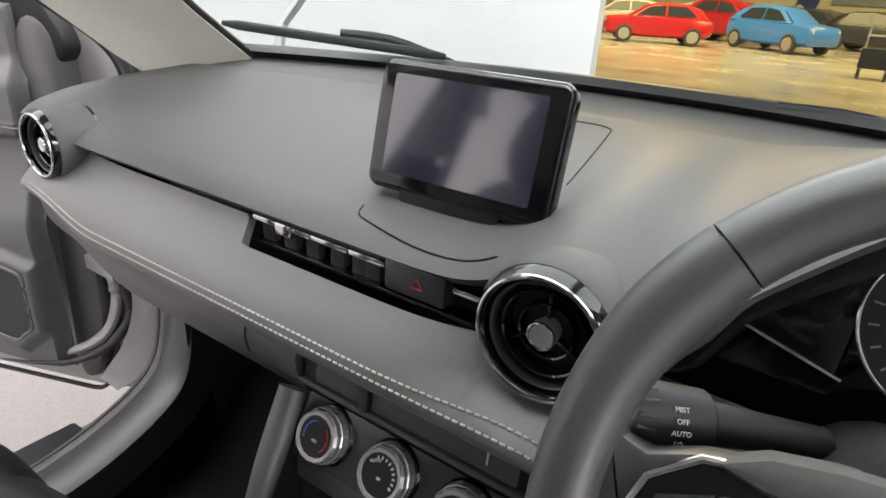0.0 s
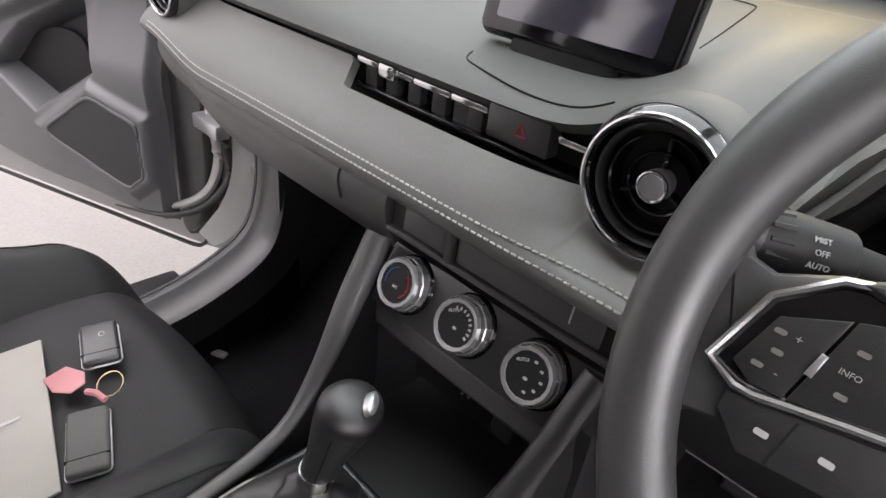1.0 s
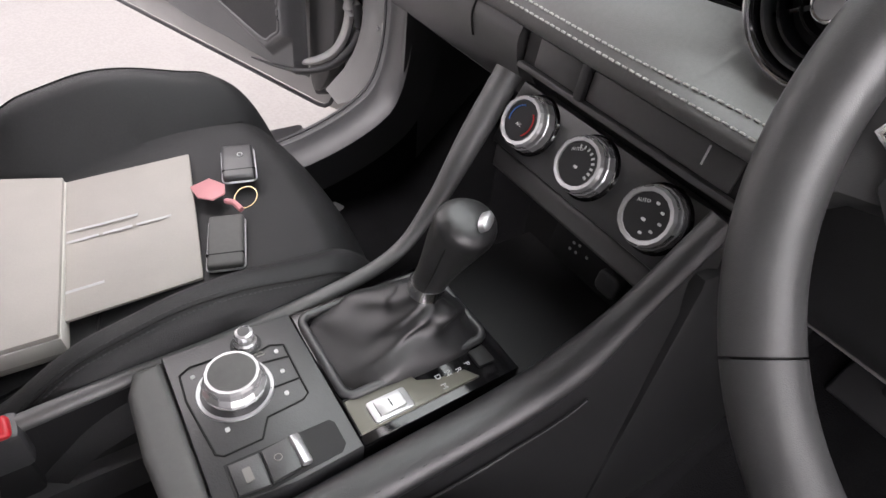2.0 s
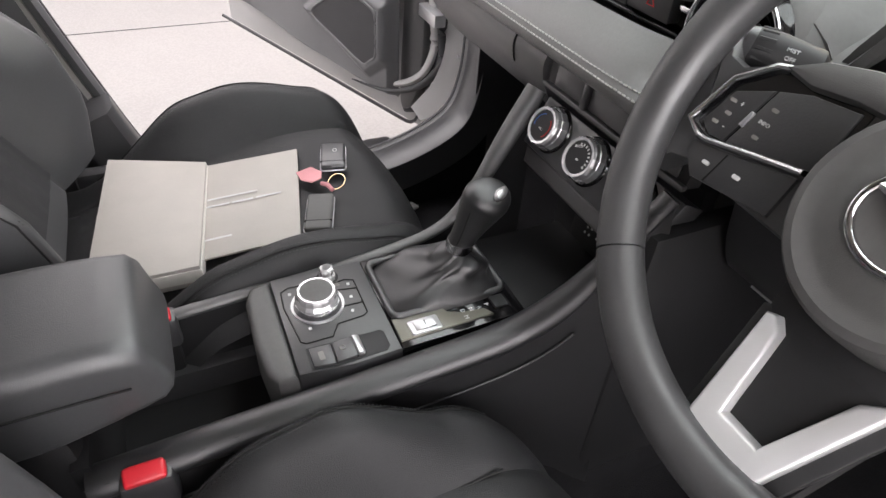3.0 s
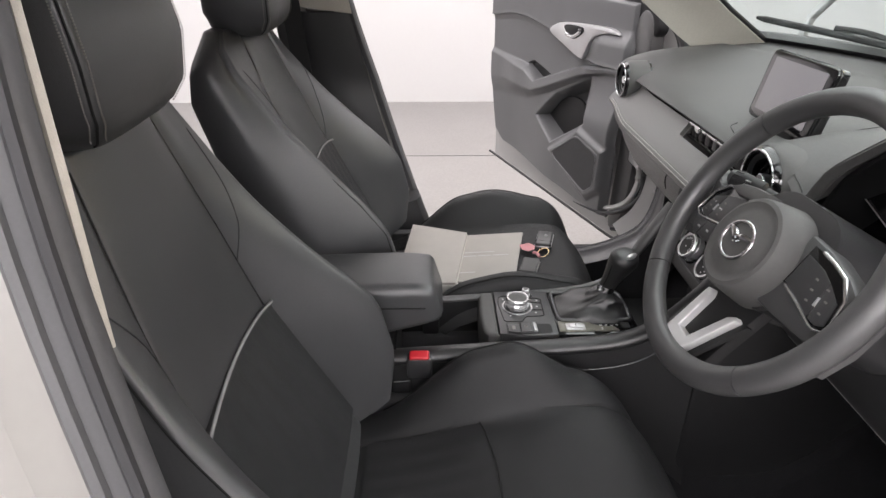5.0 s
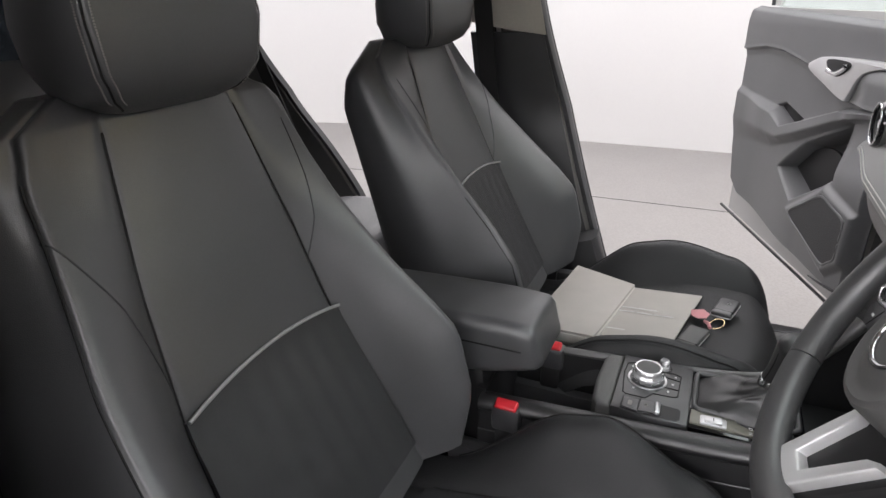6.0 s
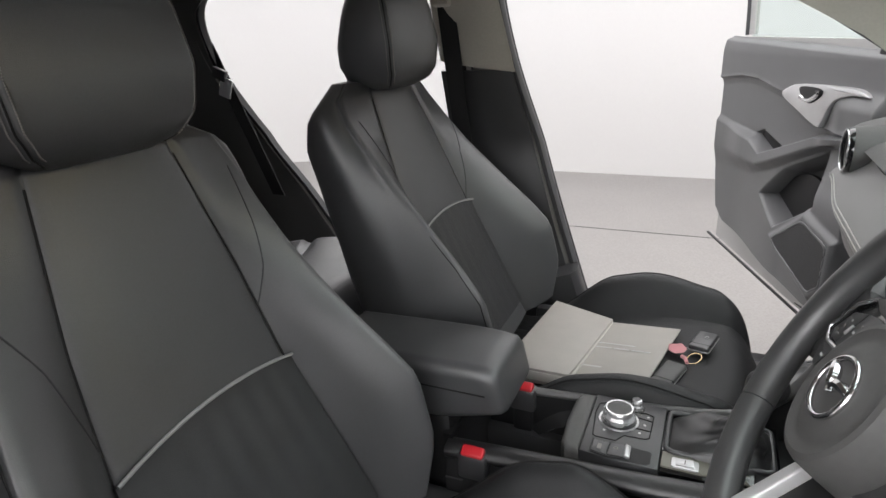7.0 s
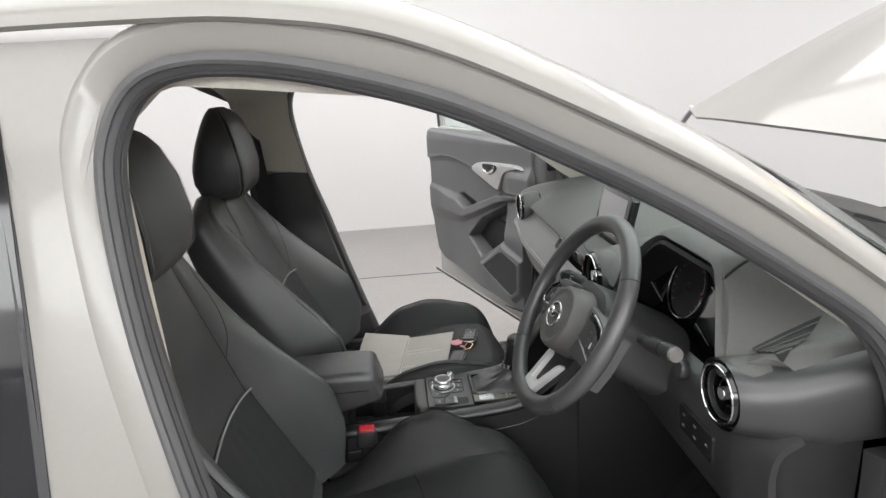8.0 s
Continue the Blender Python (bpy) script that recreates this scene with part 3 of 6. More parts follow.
for x0, x1 in ((-0.72, -0.34), (-0.10, 0.40)):
    xs = np.linspace(x0, x1, 14)
    blade = [Vector((x, 0.53 + 0.16 * (x + 0.72) / 0.38, 1.163 - 0.026 * (x + 0.72) / 0.38)) if x0 < -0.5 else Vector((x, 0.535 + 0.20 * (1 - (x / 0.70) ** 2), 1.112)) for x in xs]
    arm = [blade[7] + Vector((0, 0.004, 0.012)), blade[10] + Vector((0, 0.02, 0.010)), blade[13] + Vector((0.04, 0.08, -0.04))]
    wiper = part("wiper", tube(blade, [0.003] + [0.006] * 12 + [0.003], 8, flat=1.4), DARK, car, "black windscreen wiper blade")
    part("wiper_arm", tube(smooth(arm, 10), 0.007, 8), DARK, wiper)

part("frit_band", sheet(lambda u, v: screen_line(u, 0.035 * v - 0.01) + Vector((0, -0.003, -0.003)), 24, 3), DARK, car, "black band along the windscreen's foot")
# ---------------------------------------------------------------- seats
SEAT_X = 0.372


LEAN_BACK = [0.30]       # slope of the backrest's upper half


def back_line(s):
    """Centre line of the backrest's front: s from 0 at the hip to 1 at the shoulders. Place and the way forward."""
    z = 0.62 + 0.56 * s
    y = -0.473 - 0.45 * (min(z, 0.87) - 0.63) - LEAN_BACK[0] * max(0.0, z - 0.87) - 0.006 * math.sin(math.pi * s)
    return y, z


def centre_seam(s):
    return np.interp(s, [0, 0.4, 0.7, 1.0], [0.165, 0.138, 0.118, 0.086])


def ridge(s):
    """The stitched front edge of the side bolster: how far out and how far forward."""
    x = np.interp(s, [0, 0.15, 0.30, 0.5, 0.7, 0.82, 0.92, 1.0], [0.200, 0.220, 0.224, 0.205, 0.183, 0.174, 0.171, 0.156])
    d = np.interp(s, [0, 0.12, 0.28, 0.40, 0.55, 0.70, 0.82, 0.92, 1.0], [0.050, 0.098, 0.118, 0.098, 0.062, 0.030, 0.010, -0.006, -0.012])
    return x, d


OUTER_SIDE = [1]      # which way the door lies
SHOULDER = [0.008]    # how far the inner shoulder stands out


def back_ring(s):
    """The backrest's outline at a height; its bolster on the door's side stands further out."""
    p = centre_seam(s)
    xr, dr = ridge(s)
    w = np.interp(s, [0, 0.15, 0.30, 0.55, 0.8, 0.92, 0.975, 1.0], [0.220, 0.246, 0.254, 0.232, 0.213, 0.210, 0.203, 0.186])
    t = np.interp(s, [0, 0.5, 0.9, 1.0], [0.15, 0.14, 0.110, 0.08])
    g = xr - p
    half = [(0.0, 0.004), (p * 0.55, 0.003), (p * 0.93, -0.002), (p, -0.005), (p + 0.18 * g, dr * 0.16), (p + 0.50 * g, dr * 0.66), (p + 0.82 * g, dr * 0.97), (xr - 0.002, dr),
            (xr + 0.0025, dr - 0.0035), (xr + 0.005, dr - 0.011), (xr + 0.55 * (w - xr), dr * 0.45 - 0.020), (w, -0.045), (w * 0.98, -t * 0.8), (w * 0.84, -t), (w * 0.4, -t * 1.05)]
    far = np.interp(s, [0, 0.6, 0.95], [0.034, 0.028, 0.0])
    inner = SHOULDER[0] * step(0.45, 0.93, s)
    grow = lambda x, e: e * (x + (far if e == OUTER_SIDE[0] else inner) * step(p, xr, x))
    return [(grow(x, 1), d) for x, d in half] + [(0.0, -t * 1.05)] + [(grow(x, -1), d) for x, d in half[:0:-1]]


def on_back(x, d, s):
    y, z = back_line(s)
    return Vector((SEAT_X + x, y + d * 0.912, z + d * 0.41))


def surface_depth(s, x):
    """Depth of the backrest's front at a sideways place."""
    ring = smooth([(a, b, 0) for a, b in back_ring(s)], 150, True)
    found = [q.y + (r.y - q.y) * (x - q.x) / (r.x - q.x) for q, r in zip(ring, ring[1:] + ring[:1]) if (q.x - x) * (r.x - x) < 0]
    return max(found)


def cushion_height(y):
    """Middle of the cushion, rising to the front."""
    return 0.578 + 0.040 * step(-0.50, -0.24, y) + 0.044 * step(-0.36, -0.06, y)


def bolster_rise(y, nose, fall):
    """The side bolster's hump above the cushion, highest in the middle of the thigh."""
    return 0.096 * step(-0.47, -0.26, y) * (1 - fall * step(-0.20, nose + 0.035, y))


def make_seat(lean, head_y, label, outer=1.0, inner=1.0, nose=-0.05, head_x=0.0, lift=0.0, fall=0.85, reach=0.035, corner=0.135):
    LEAN_BACK[0] = lean
    seat = thing("front_seat", (SEAT_X, -0.3, 0.345), label, "car seat", "front seats")
    rows = [0, 0.02, 0.05, 0.1, 0.14, 0.18, 0.22, 0.26, 0.30, 0.34, 0.38, 0.43, 0.48, 0.53, 0.58, 0.63, 0.68, 0.73, 0.78, 0.82, 0.86, 0.90, 0.93, 0.955, 0.975, 0.99, 1.0]
    rings = [[on_back(q.x, q.y, s) for q in smooth([(a, b, 0) for a, b in back_ring(s)], 120, True)] for s in rows]
    y, z = back_line(1.0)
    top = [Vector((SEAT_X + (q.x - SEAT_X) * 0.7, y - 0.02 + (q.y - y) * 0.55, z + 0.018)) for q in rings[-1]]
    back = part("backrest", skin(rings + [top]), LEATHER, seat)

    def arch(x):
        return 0.492 + lift - 1.6 * x * x

    def insert(u, v):
        x = (2 * u - 1) * 0.139
        s = 0.06 + (arch(x) - 0.06) * v
        pleat = 0.0004 * math.cos(x * 2 * math.pi / 0.035)
        return on_back(x * np.interp(s, [0.06, 0.54], [1.13, 0.955]), 0.0075 - 0.004 * (x / 0.14) ** 4 + pleat, s)

    part("backrest_insert", sheet(insert, 64, 16, -0.006), INSERT, back, "perforated black insert")
    part("piping", tube([on_back(x, 0.0085, arch(x)) for x in np.linspace(-0.136, 0.136, 30)], 0.0023, 8), PIPING, back, "pale grey piping")
    for e in (-1, 1):
        part("seam", tube([on_back(e * centre_seam(s), surface_depth(s, e * centre_seam(s)) + 0.0002, s) for s in np.linspace(0.05, 0.975, 40)], 0.0015, 6), SEAM, back)
        edge, upper = [], []
        for k in range(36):
            s = 0.08 + 0.85 * k / 35
            xr, dr = ridge(s)
            far = np.interp(s, [0, 0.6, 0.95], [0.034, 0.028, 0.0]) * (e == OUTER_SIDE[0])
            edge.append(on_back(e * (xr + far + 0.0035), dr - 0.0055, s))
            join, far = (0.60, 0.164) if e != OUTER_SIDE[0] else (0.52, 0.186)
            f = k / 35
            s = join + 0.32 * f
            x = np.interp(f, [0, 0.25, 0.55, 1.0], [centre_seam(join), 0.142, 0.153, far])
            upper.append(on_back(e * x, surface_depth(s, e * x) + 0.0002, s))
        part("seam", tube(edge, 0.0012, 6), SEAM, back)
        part("seam", tube(smooth(upper, 36), 0.0010, 6), SEWN, back)
        bits = [tube([p.lerp(q, f) + Vector((-e * 0.0045, 0.0035, 0.001)), p.lerp(q, f + 0.16) + Vector((-e * 0.0045, 0.0035, 0.001))], 0.0006, 5) for p, q in zip(edge, edge[1:]) for f in (0.05, 0.38, 0.71)]
        tagged(part("stitching", joined(*bits), SEWN, back), kind="stuff")

    def cushion(u, v):
        """u across, v from rear to front, over the nose and down."""
        x = (2 * u - 1) * 0.262
        y = -0.50 + (0.50 + nose) * min(v / 0.72, 1.0)
        z = cushion_height(y)
        side = step(0.135, 0.210, abs(x))
        z += (inner if x > 0 else outer) * side * bolster_rise(y, nose, fall)
        z -= 0.006 * math.exp(-((abs(x) - 0.152) / 0.006) ** 2)
        z -= 0.085 * step(0.215, 0.268, abs(x)) ** 1.7
        if v > 0.72:
            a = (v - 0.72) / 0.28
            y = nose + (reach - nose) * math.sin(min(a * 1.9, 1.57)) - 0.05 * step(0.6, 1.0, a)
            z = z - 0.16 * a * a - 0.022 * a
        y -= corner * (1 - (1 - (abs(x) / 0.2625) ** 2.2) ** (1 / 2.2)) * step(-0.40, 0.03, y)
        return SEAT_X + x, y, z

    base = part("cushion", sheet(cushion, 72, 60, 0.05), SHADED_LEATHER, seat)

    def pad(u, v):
        x = (2 * u - 1) * 0.147
        y = -0.46 + 0.19 * v
        return SEAT_X + x, y + 0.02 * (1 - (x / 0.147) ** 2) * v, 0.0045 + cushion_height(y + 0.02 * (1 - (x / 0.147) ** 2) * v) + 0.0006 * math.cos(x * 2 * math.pi / 0.035)

    part("cushion_insert", sheet(pad, 60, 16, 0.005), SHADED_LEATHER, base, "perforated black insert")
    part("seam", tube([(SEAT_X + x, -0.270 + 0.022 * (1 - (x / 0.147) ** 2), 0.0055 + cushion_height(-0.27 + 0.022 * (1 - (x / 0.147) ** 2))) for x in np.linspace(-0.147, 0.147, 24)], 0.0018, 6), SEAM, base)
    for e in (-1, 1):
        part("seam", tube([(SEAT_X + e * 0.152, y, cushion_height(y) + 0.0008) for y in np.linspace(-0.45, nose - 0.005, 24)], 0.0013, 6), SEAM, base)
        crest = [Vector(cushion(0.5 + e * 0.430, v)) + Vector((0, 0, 0.0006)) for v in np.linspace(0.10, 0.86, 50)]
        part("seam", tube(crest, 0.0013, 6), SEAM, base)
        for off in (-0.0045, 0.0045):
            line = [q + Vector((e * off, 0, 0.0004 - 0.0022 * (off > 0))) for q in crest]
            bits = [tube([p.lerp(q, f), p.lerp(q, f + 0.28)], 0.0007, 5) for p, q in zip(line, line[1:]) for f in (0.1, 0.6)]
            tagged(part("stitching", joined(*bits), SEWN, base), kind="stuff")
        part("side_cover", box(SEAT_X + e * 0.252 - 0.018, SEAT_X + e * 0.252 + 0.018, -0.47, -0.02, 0.43, 0.60, 0.015), PLASTIC, seat, "black plastic side cover")
        part("slide_rail", box(SEAT_X + e * 0.20 - 0.02, SEAT_X + e * 0.20 + 0.02, -0.55, 0.06, 0.345, 0.40, 0.006), SATIN, seat)
    part("seat_pan", box(SEAT_X - 0.22, SEAT_X + 0.22, -0.48, -0.02, 0.40, 0.56, 0.02), DARK, seat)

    head_mid = SEAT_X + head_x

    def head_ring(s):
        """Cross-section of the headrest at a height from 0 to 1: a flat front panel between seams, deep side panels, a sloping back."""
        wf = np.interp(s, [0, 0.06, 0.16, 0.36, 0.62, 0.82, 0.94, 1.0], [0.060, 0.084, 0.099, 0.106, 0.099, 0.084, 0.066, 0.040])
        yf = np.interp(s, [0, 0.05, 0.14, 0.36, 0.62, 0.85, 0.95, 1.0], [-0.036, -0.016, -0.004, 0.0, -0.010, -0.028, -0.044, -0.062])
        deep = np.interp(s, [0, 0.06, 0.18, 0.36, 0.62, 0.85, 0.95, 1.0], [0.080, 0.118, 0.138, 0.140, 0.114, 0.074, 0.046, 0.020])
        half = [(0.0, 0.004), (wf * 0.6, 0.003), (wf * 0.93, 0.0), (wf, -0.004), (wf + 0.004, -0.011), (wf + 0.010, -deep * 0.38), (wf + 0.006, -deep * 0.70), (wf * 0.82, -deep * 0.94), (wf * 0.45, -deep)]
        line = smooth([(x, d, 0) for x, d in half] + [(0.0, -deep, 0)] + [(-x, d, 0) for x, d in half[:0:-1]], 96, True)
        return [Vector((head_mid + q.x, head_y + yf + q.y, 1.180 + 0.238 * s)) for q in line], wf, yf

    heights = [0, 0.015, 0.04, 0.08, 0.13, 0.19, 0.26, 0.34, 0.42, 0.5, 0.58, 0.66, 0.74, 0.81, 0.87, 0.92, 0.955, 0.98, 1.0]
    head = part("headrest", skin([head_ring(s)[0] for s in heights]), LEATHER, seat)
    for e in (-1, 1):
        for out, back_off in ((-0.004, 0.0012), (0.0045, -0.0085)):
            line = []
            for sv in np.linspace(0.05, 0.93, 44):
                _, wf, yf = head_ring(sv)
                line.append(Vector((head_mid + e * (wf + out), head_y + yf + back_off, 1.180 + 0.238 * sv)))
            bits = [tube([p.lerp(q, f), p.lerp(q, f + 0.30)], 0.0009, 5) for p, q in zip(line, line[1:]) for f in (0.1, 0.6)]
            tagged(part("stitching", joined(*bits), DULL, head), kind="stuff")
        seam = [Vector((head_mid + e * (head_ring(sv)[1] + 0.001), head_y + head_ring(sv)[2] - 0.0035, 1.180 + 0.238 * sv)) for sv in np.linspace(0.02, 0.97, 44)]
        part("seam", tube(seam, 0.0012, 6), SEAM, head)
        part("headrest_post", tube([(head_mid + e * 0.06, head_y - 0.075, 1.12), (head_mid + e * 0.06, head_y - 0.075, 1.215)], 0.006, 10), CHROME, head)
        part("post_sleeve", tube([(head_mid + e * 0.06, head_y - 0.075, 1.18), (head_mid + e * 0.06, head_y - 0.075, 1.199)], 0.012, 14), PLASTIC, head)
    return seat


make_seat(0.30, -0.620, "black leather driver's seat with pale piping and perforated insert", 1.0, 1.0, -0.060, 0.009)
OUTER_SIDE[0] = -1
SHOULDER[0] = 0.023
passenger_seat = make_seat(0.42, -0.650, "black leather front seat with papers and keys lying on it", 0.92, 0.76, -0.015, 0.0, 0.045, 0.45, 0.055, 0.105)
passenger_seat.matrix_basis = Matrix.Translation((SEAT_X - 0.706, -0.3, 0.345))

# rear bench
rear_seat = thing("rear_bench", (0, -1.2, 0.40), "black leather rear bench seat", "car seat")


def bench(u, v):
    x = -0.63 + 1.26 * u
    y = -1.50 + 0.60 * min(v / 0.75, 1.0)
    z = 0.672 + 0.065 * step(-1.4, -0.95, y) + 0.02 * step(0.05, 0.25, abs(abs(x) - 0.33)) - 0.10 * step(0.50, 0.63, abs(x)) ** 2
    z -= 0.014 * math.exp(-((y + 1.06 + 0.1 * abs(x)) / 0.016) ** 2)
    y -= 0.06 * step(0.40, 0.63, abs(x)) ** 2
    if v > 0.75:
        a = (v - 0.75) / 0.25
        y, z = y + 0.07 * math.sin(a * 1.8), z - 0.19 * a ** 2.2
    return x, y, z


part("cushion", sheet(bench, 72, 70, 0.04), LEATHER, rear_seat)


def bench_back(u, v):
    x = -0.62 + 1.24 * u
    z = 0.68 + 0.44 * v
    return x * 0.88, -1.52 - 0.42 * (z - 0.68) + 0.03 * step(0.1, 0.3, abs(abs(x) - 0.33)) + 0.05 * step(0.5, 0.62, abs(x)) * (1 - v), z - 0.02 * step(0.9, 1.0, v)


part("backrest", sheet(bench_back, 50, 24, 0.10), LEATHER, rear_seat)

# ---------------------------------------------------------------- steering wheel
HUB = pose(0.3665, 0.0356, 1.0454, 60.4, 0, 0)     # x right, y up the wheel, z towards the driver
steering = thing("steering_wheel", HUB, "black leather steering wheel with silver spokes and round airbag pad", "steering wheel")
RIM_R = 0.1746


def on_wheel(bm):
    return moved(bm, HUB)


def rim_arc(a0, a1, n):
    rings = []
    for k in range(n):
        a = radians(a0 + (a1 - a0) * k / (n - 1))
        wide = 0.0162 + 0.0020 * (math.exp(-((abs(math.degrees(math.atan2(math.sin(a), math.cos(a)))) - 62) / 16) ** 2))
        c = Vector((math.sin(a), math.cos(a), 0))
        rings.append([c * (RIM_R + wide * math.cos(b)) + Vector((0, 0, 0.0148 * math.sin(b))) for b in (2 * math.pi * j / 20 for j in range(20))])
    return rings


cuts = [-133, -51, 51, 133, 227]
for a0, a1 in zip(cuts, cuts[1:]):
    part("rim_cover", on_wheel(skin(rim_arc(a0 + 0.2, a1 - 0.2, 40))), WRAP, steering)
part("rim_core", on_wheel(tube([(0.1733 * math.sin(a), 0.1733 * math.cos(a), 0) for a in np.linspace(0, 2 * math.pi, 90)[:-1]], 0.0130, 12, True)), DARK, steering)
pad_profile = [(0.001, 0.031), (0.026, 0.031), (0.034, 0.0297), (0.040, 0.0268), (0.045, 0.0266), (0.051, 0.0285), (0.0555, 0.0268), (0.058, 0.022), (0.061, 0.005), (0.066, -0.03), (0.066, -0.07), (0.001, -0.07)]
PAD = Matrix.Translation((0, -0.016, -0.008))
pad = part("airbag_pad", on_wheel(moved(lathe(pad_profile, 64), PAD)), SOFT, steering, "round soft black airbag pad")
badge = part("badge_ring", on_wheel(moved(tube([(0.0265 * math.sin(a), 0.0225 * math.cos(a), 0) for a in np.linspace(0, 2 * math.pi, 48)[:-1]], 0.0024, 10, True), Matrix.Translation((0, -0.016, 0.024)))), CHROME, pad, "plain chrome badge")
part("badge_wing", on_wheel(joined(*[tube(smooth([(e * 0.0, -0.020, 0.0250), (e * 0.008, -0.010, 0.0260), (e * 0.024, -0.007, 0.0240)], 10), [0.0020 + 0.0024 * math.sin(math.pi * k / 9) for k in range(10)], 8) for e in (-1, 1)])), CHROME, pad)
part("column_boot", on_wheel(moved(lathe([(0.045, -0.16), (0.060, -0.05), (0.055, -0.03), (0.02, -0.03), (0.02, -0.16)], 40), Matrix.Identity(4))), DARK, steering)


def plate(outline, z0, z1, bevel=0.002):
    return on_wheel(prism(outline, z0, z1, bevel))


def sloped(bm, low, high):
    """Leans a flat piece of the wheel back from its lower edge up to the hub."""
    for v in bm.verts:
        v.co.z += high * (v.co.y - low) / 0.073
    return on_wheel(bm)


lower_spoke = part("lower_spoke", plate([(-0.050, -0.060), (0.050, -0.060), (0.040, -0.120), (0.034, -0.168), (-0.034, -0.168), (-0.040, -0.120)][::-1], -0.046, -0.030, 0.004), DARK, steering)
arms = [(-0.039, -0.091), (-0.025, -0.160), (-0.019, -0.167), (0.019, -0.167), (0.025, -0.160), (0.039, -0.091), (0.033, -0.089), (0.025, -0.096), (0.0125, -0.1455), (-0.0125, -0.1455), (-0.025, -0.096), (-0.033, -0.089)]
part("silver_arm", sloped(prism(arms, -0.008, 0.0035, 0.0025, 3), -0.165, -0.022), SILVER, lower_spoke, "satin silver forked spoke arm")
part("arm_surround", sloped(prism([(-0.048, -0.090), (-0.032, -0.168), (-0.020, -0.174), (0.020, -0.174), (0.032, -0.168), (0.048, -0.090), (0.040, -0.086), (-0.040, -0.086)], -0.014, -0.0075, 0.002), -0.165, -0.022), DARK, lower_spoke)
for e in (-1, 1):
    flip = lambda pts: [(e * x, y) for x, y in (pts if e > 0 else pts[::-1])]
    spoke = part("spoke", plate(flip([(0.045, -0.056), (0.10, -0.053), (0.136, -0.050), (0.150, -0.053), (0.162, -0.066), (0.171, -0.030), (0.171, 0.034), (0.164, 0.028), (0.157, 0.0175), (0.146, 0.0150), (0.125, 0.0245), (0.085, 0.034), (0.045, 0.036)]), -0.034, -0.009, 0.006), WRAP, steering, "leather-covered wheel spoke")
    surround = part("button_surround", plate(flip([(0.062, -0.0200), (0.131, -0.0325), (0.1505, -0.0270), (0.142, 0.0050), (0.123, 0.0210), (0.080, 0.0287), (0.062, 0.0290)]), -0.011, -0.0076, 0.001), GLOSSY, spoke, "glossy black button surround")
    part("button", plate(flip([(0.1220, -0.0285), (0.134, -0.0295), (0.1435, -0.0240), (0.1365, -0.0005), (0.1145, 0.0095)]), -0.009, -0.0058, 0.0008), PLASTIC, surround)
    part("button", plate(flip([(0.066, -0.0175), (0.1205, -0.0282), (0.1130, 0.0100), (0.095, 0.0160), (0.066, 0.0185)]), -0.009, -0.0058, 0.0008), PLASTIC, surround)
    part("rocker", plate([(e * x, y) for x, y in ([(0.1170, -0.0165), (0.1200, -0.0160), (0.1180, -0.0060), (0.1155, -0.0065)][::e])], -0.0062, -0.0040, 0.0006), SATIN, surround)
    if e < 0:
        for text, tx, ty in (("+", -0.1267, -0.0057), ("-", -0.1276, -0.0211), ("INFO", -0.107, -0.0089)):
            part("letters", on_wheel(moved(lettering(text, 0.0034 if text == "INFO" else 0.0050, 0.0002), Matrix.Translation((tx, ty, -0.0055)))), PRINT, surround)
        marks = ((-0.1335, -0.0057), (-0.1350, -0.0211), (-0.1310, -0.0135), (-0.1067, 0.0001), (-0.1062, -0.0175))
        row = part("lower_button", plate([(-0.140, -0.036), (-0.140, -0.044), (-0.126, -0.056), (-0.070, -0.050), (-0.070, -0.024), (-0.128, -0.0345)], -0.014, -0.0062, 0.0012), PLASTIC, spoke, "dark two-part button")
        part("divider", plate([(-0.1165, -0.054), (-0.1155, -0.054), (-0.1125, -0.0335), (-0.1135, -0.0335)], -0.0064, -0.0058, 0), SEAM, row)
        for mx, my in ((-0.1217, -0.0442), (-0.0992, -0.0414)):
            part("mark", plate(round_rect(0.0055, 0.0026, 0.0009, 3, mx, my), -0.0064, -0.0057, 0), PRINT, row)
    else:
        marks = ((0.118, 0.004), (0.126, -0.006), (0.130, -0.018), (0.098, 0.005), (0.102, -0.006), (0.106, -0.017))
    for mx, my in marks:
        part("mark", plate(round_rect(0.0046, 0.0022, 0.0008, 2, mx, my), -0.0060, -0.0054, 0), DULL, surround)
    if e < 0:
        part("upper_cover", plate(flip([(0.045, 0.020), (0.070, 0.0210), (0.098, 0.0180), (0.1215, 0.0225), (0.100, 0.0345), (0.075, 0.0400), (0.045, 0.0430)]), -0.030, -0.001, 0.006), SOFT, spoke, "soft upper spoke cover")
    part("spoke_trim", on_wheel(tube([Vector((e * x, y, -0.0062)) for x, y in ((0.070, -0.0205), (0.100, -0.0262), (0.131, -0.0330), (0.1385, -0.0330), (0.1520, -0.0268), (0.1425, 0.0055), (0.1235, 0.0218), (0.100, 0.0268), (0.080, 0.0290))], 0.0021, 8)), BRIGHT, spoke)

# ---------------------------------------------------------------- passenger door, open
DOOR_TURN = pose(-1.775, -0.036, 0, 0, 0, 27)   # x from the rear edge to the hinge, -y towards the cabin


def on_door(fn):
    def placed(u, v):
        s, off, z = fn(u, v)
        return DOOR_TURN @ Vector((s, -off, z))
    return placed


door_thing = thing("passenger_door", pose(-0.84, 0.44, 0.34, 0, 0, 27), "open front passenger door with dark grey trim and silver handle plate", "car door")


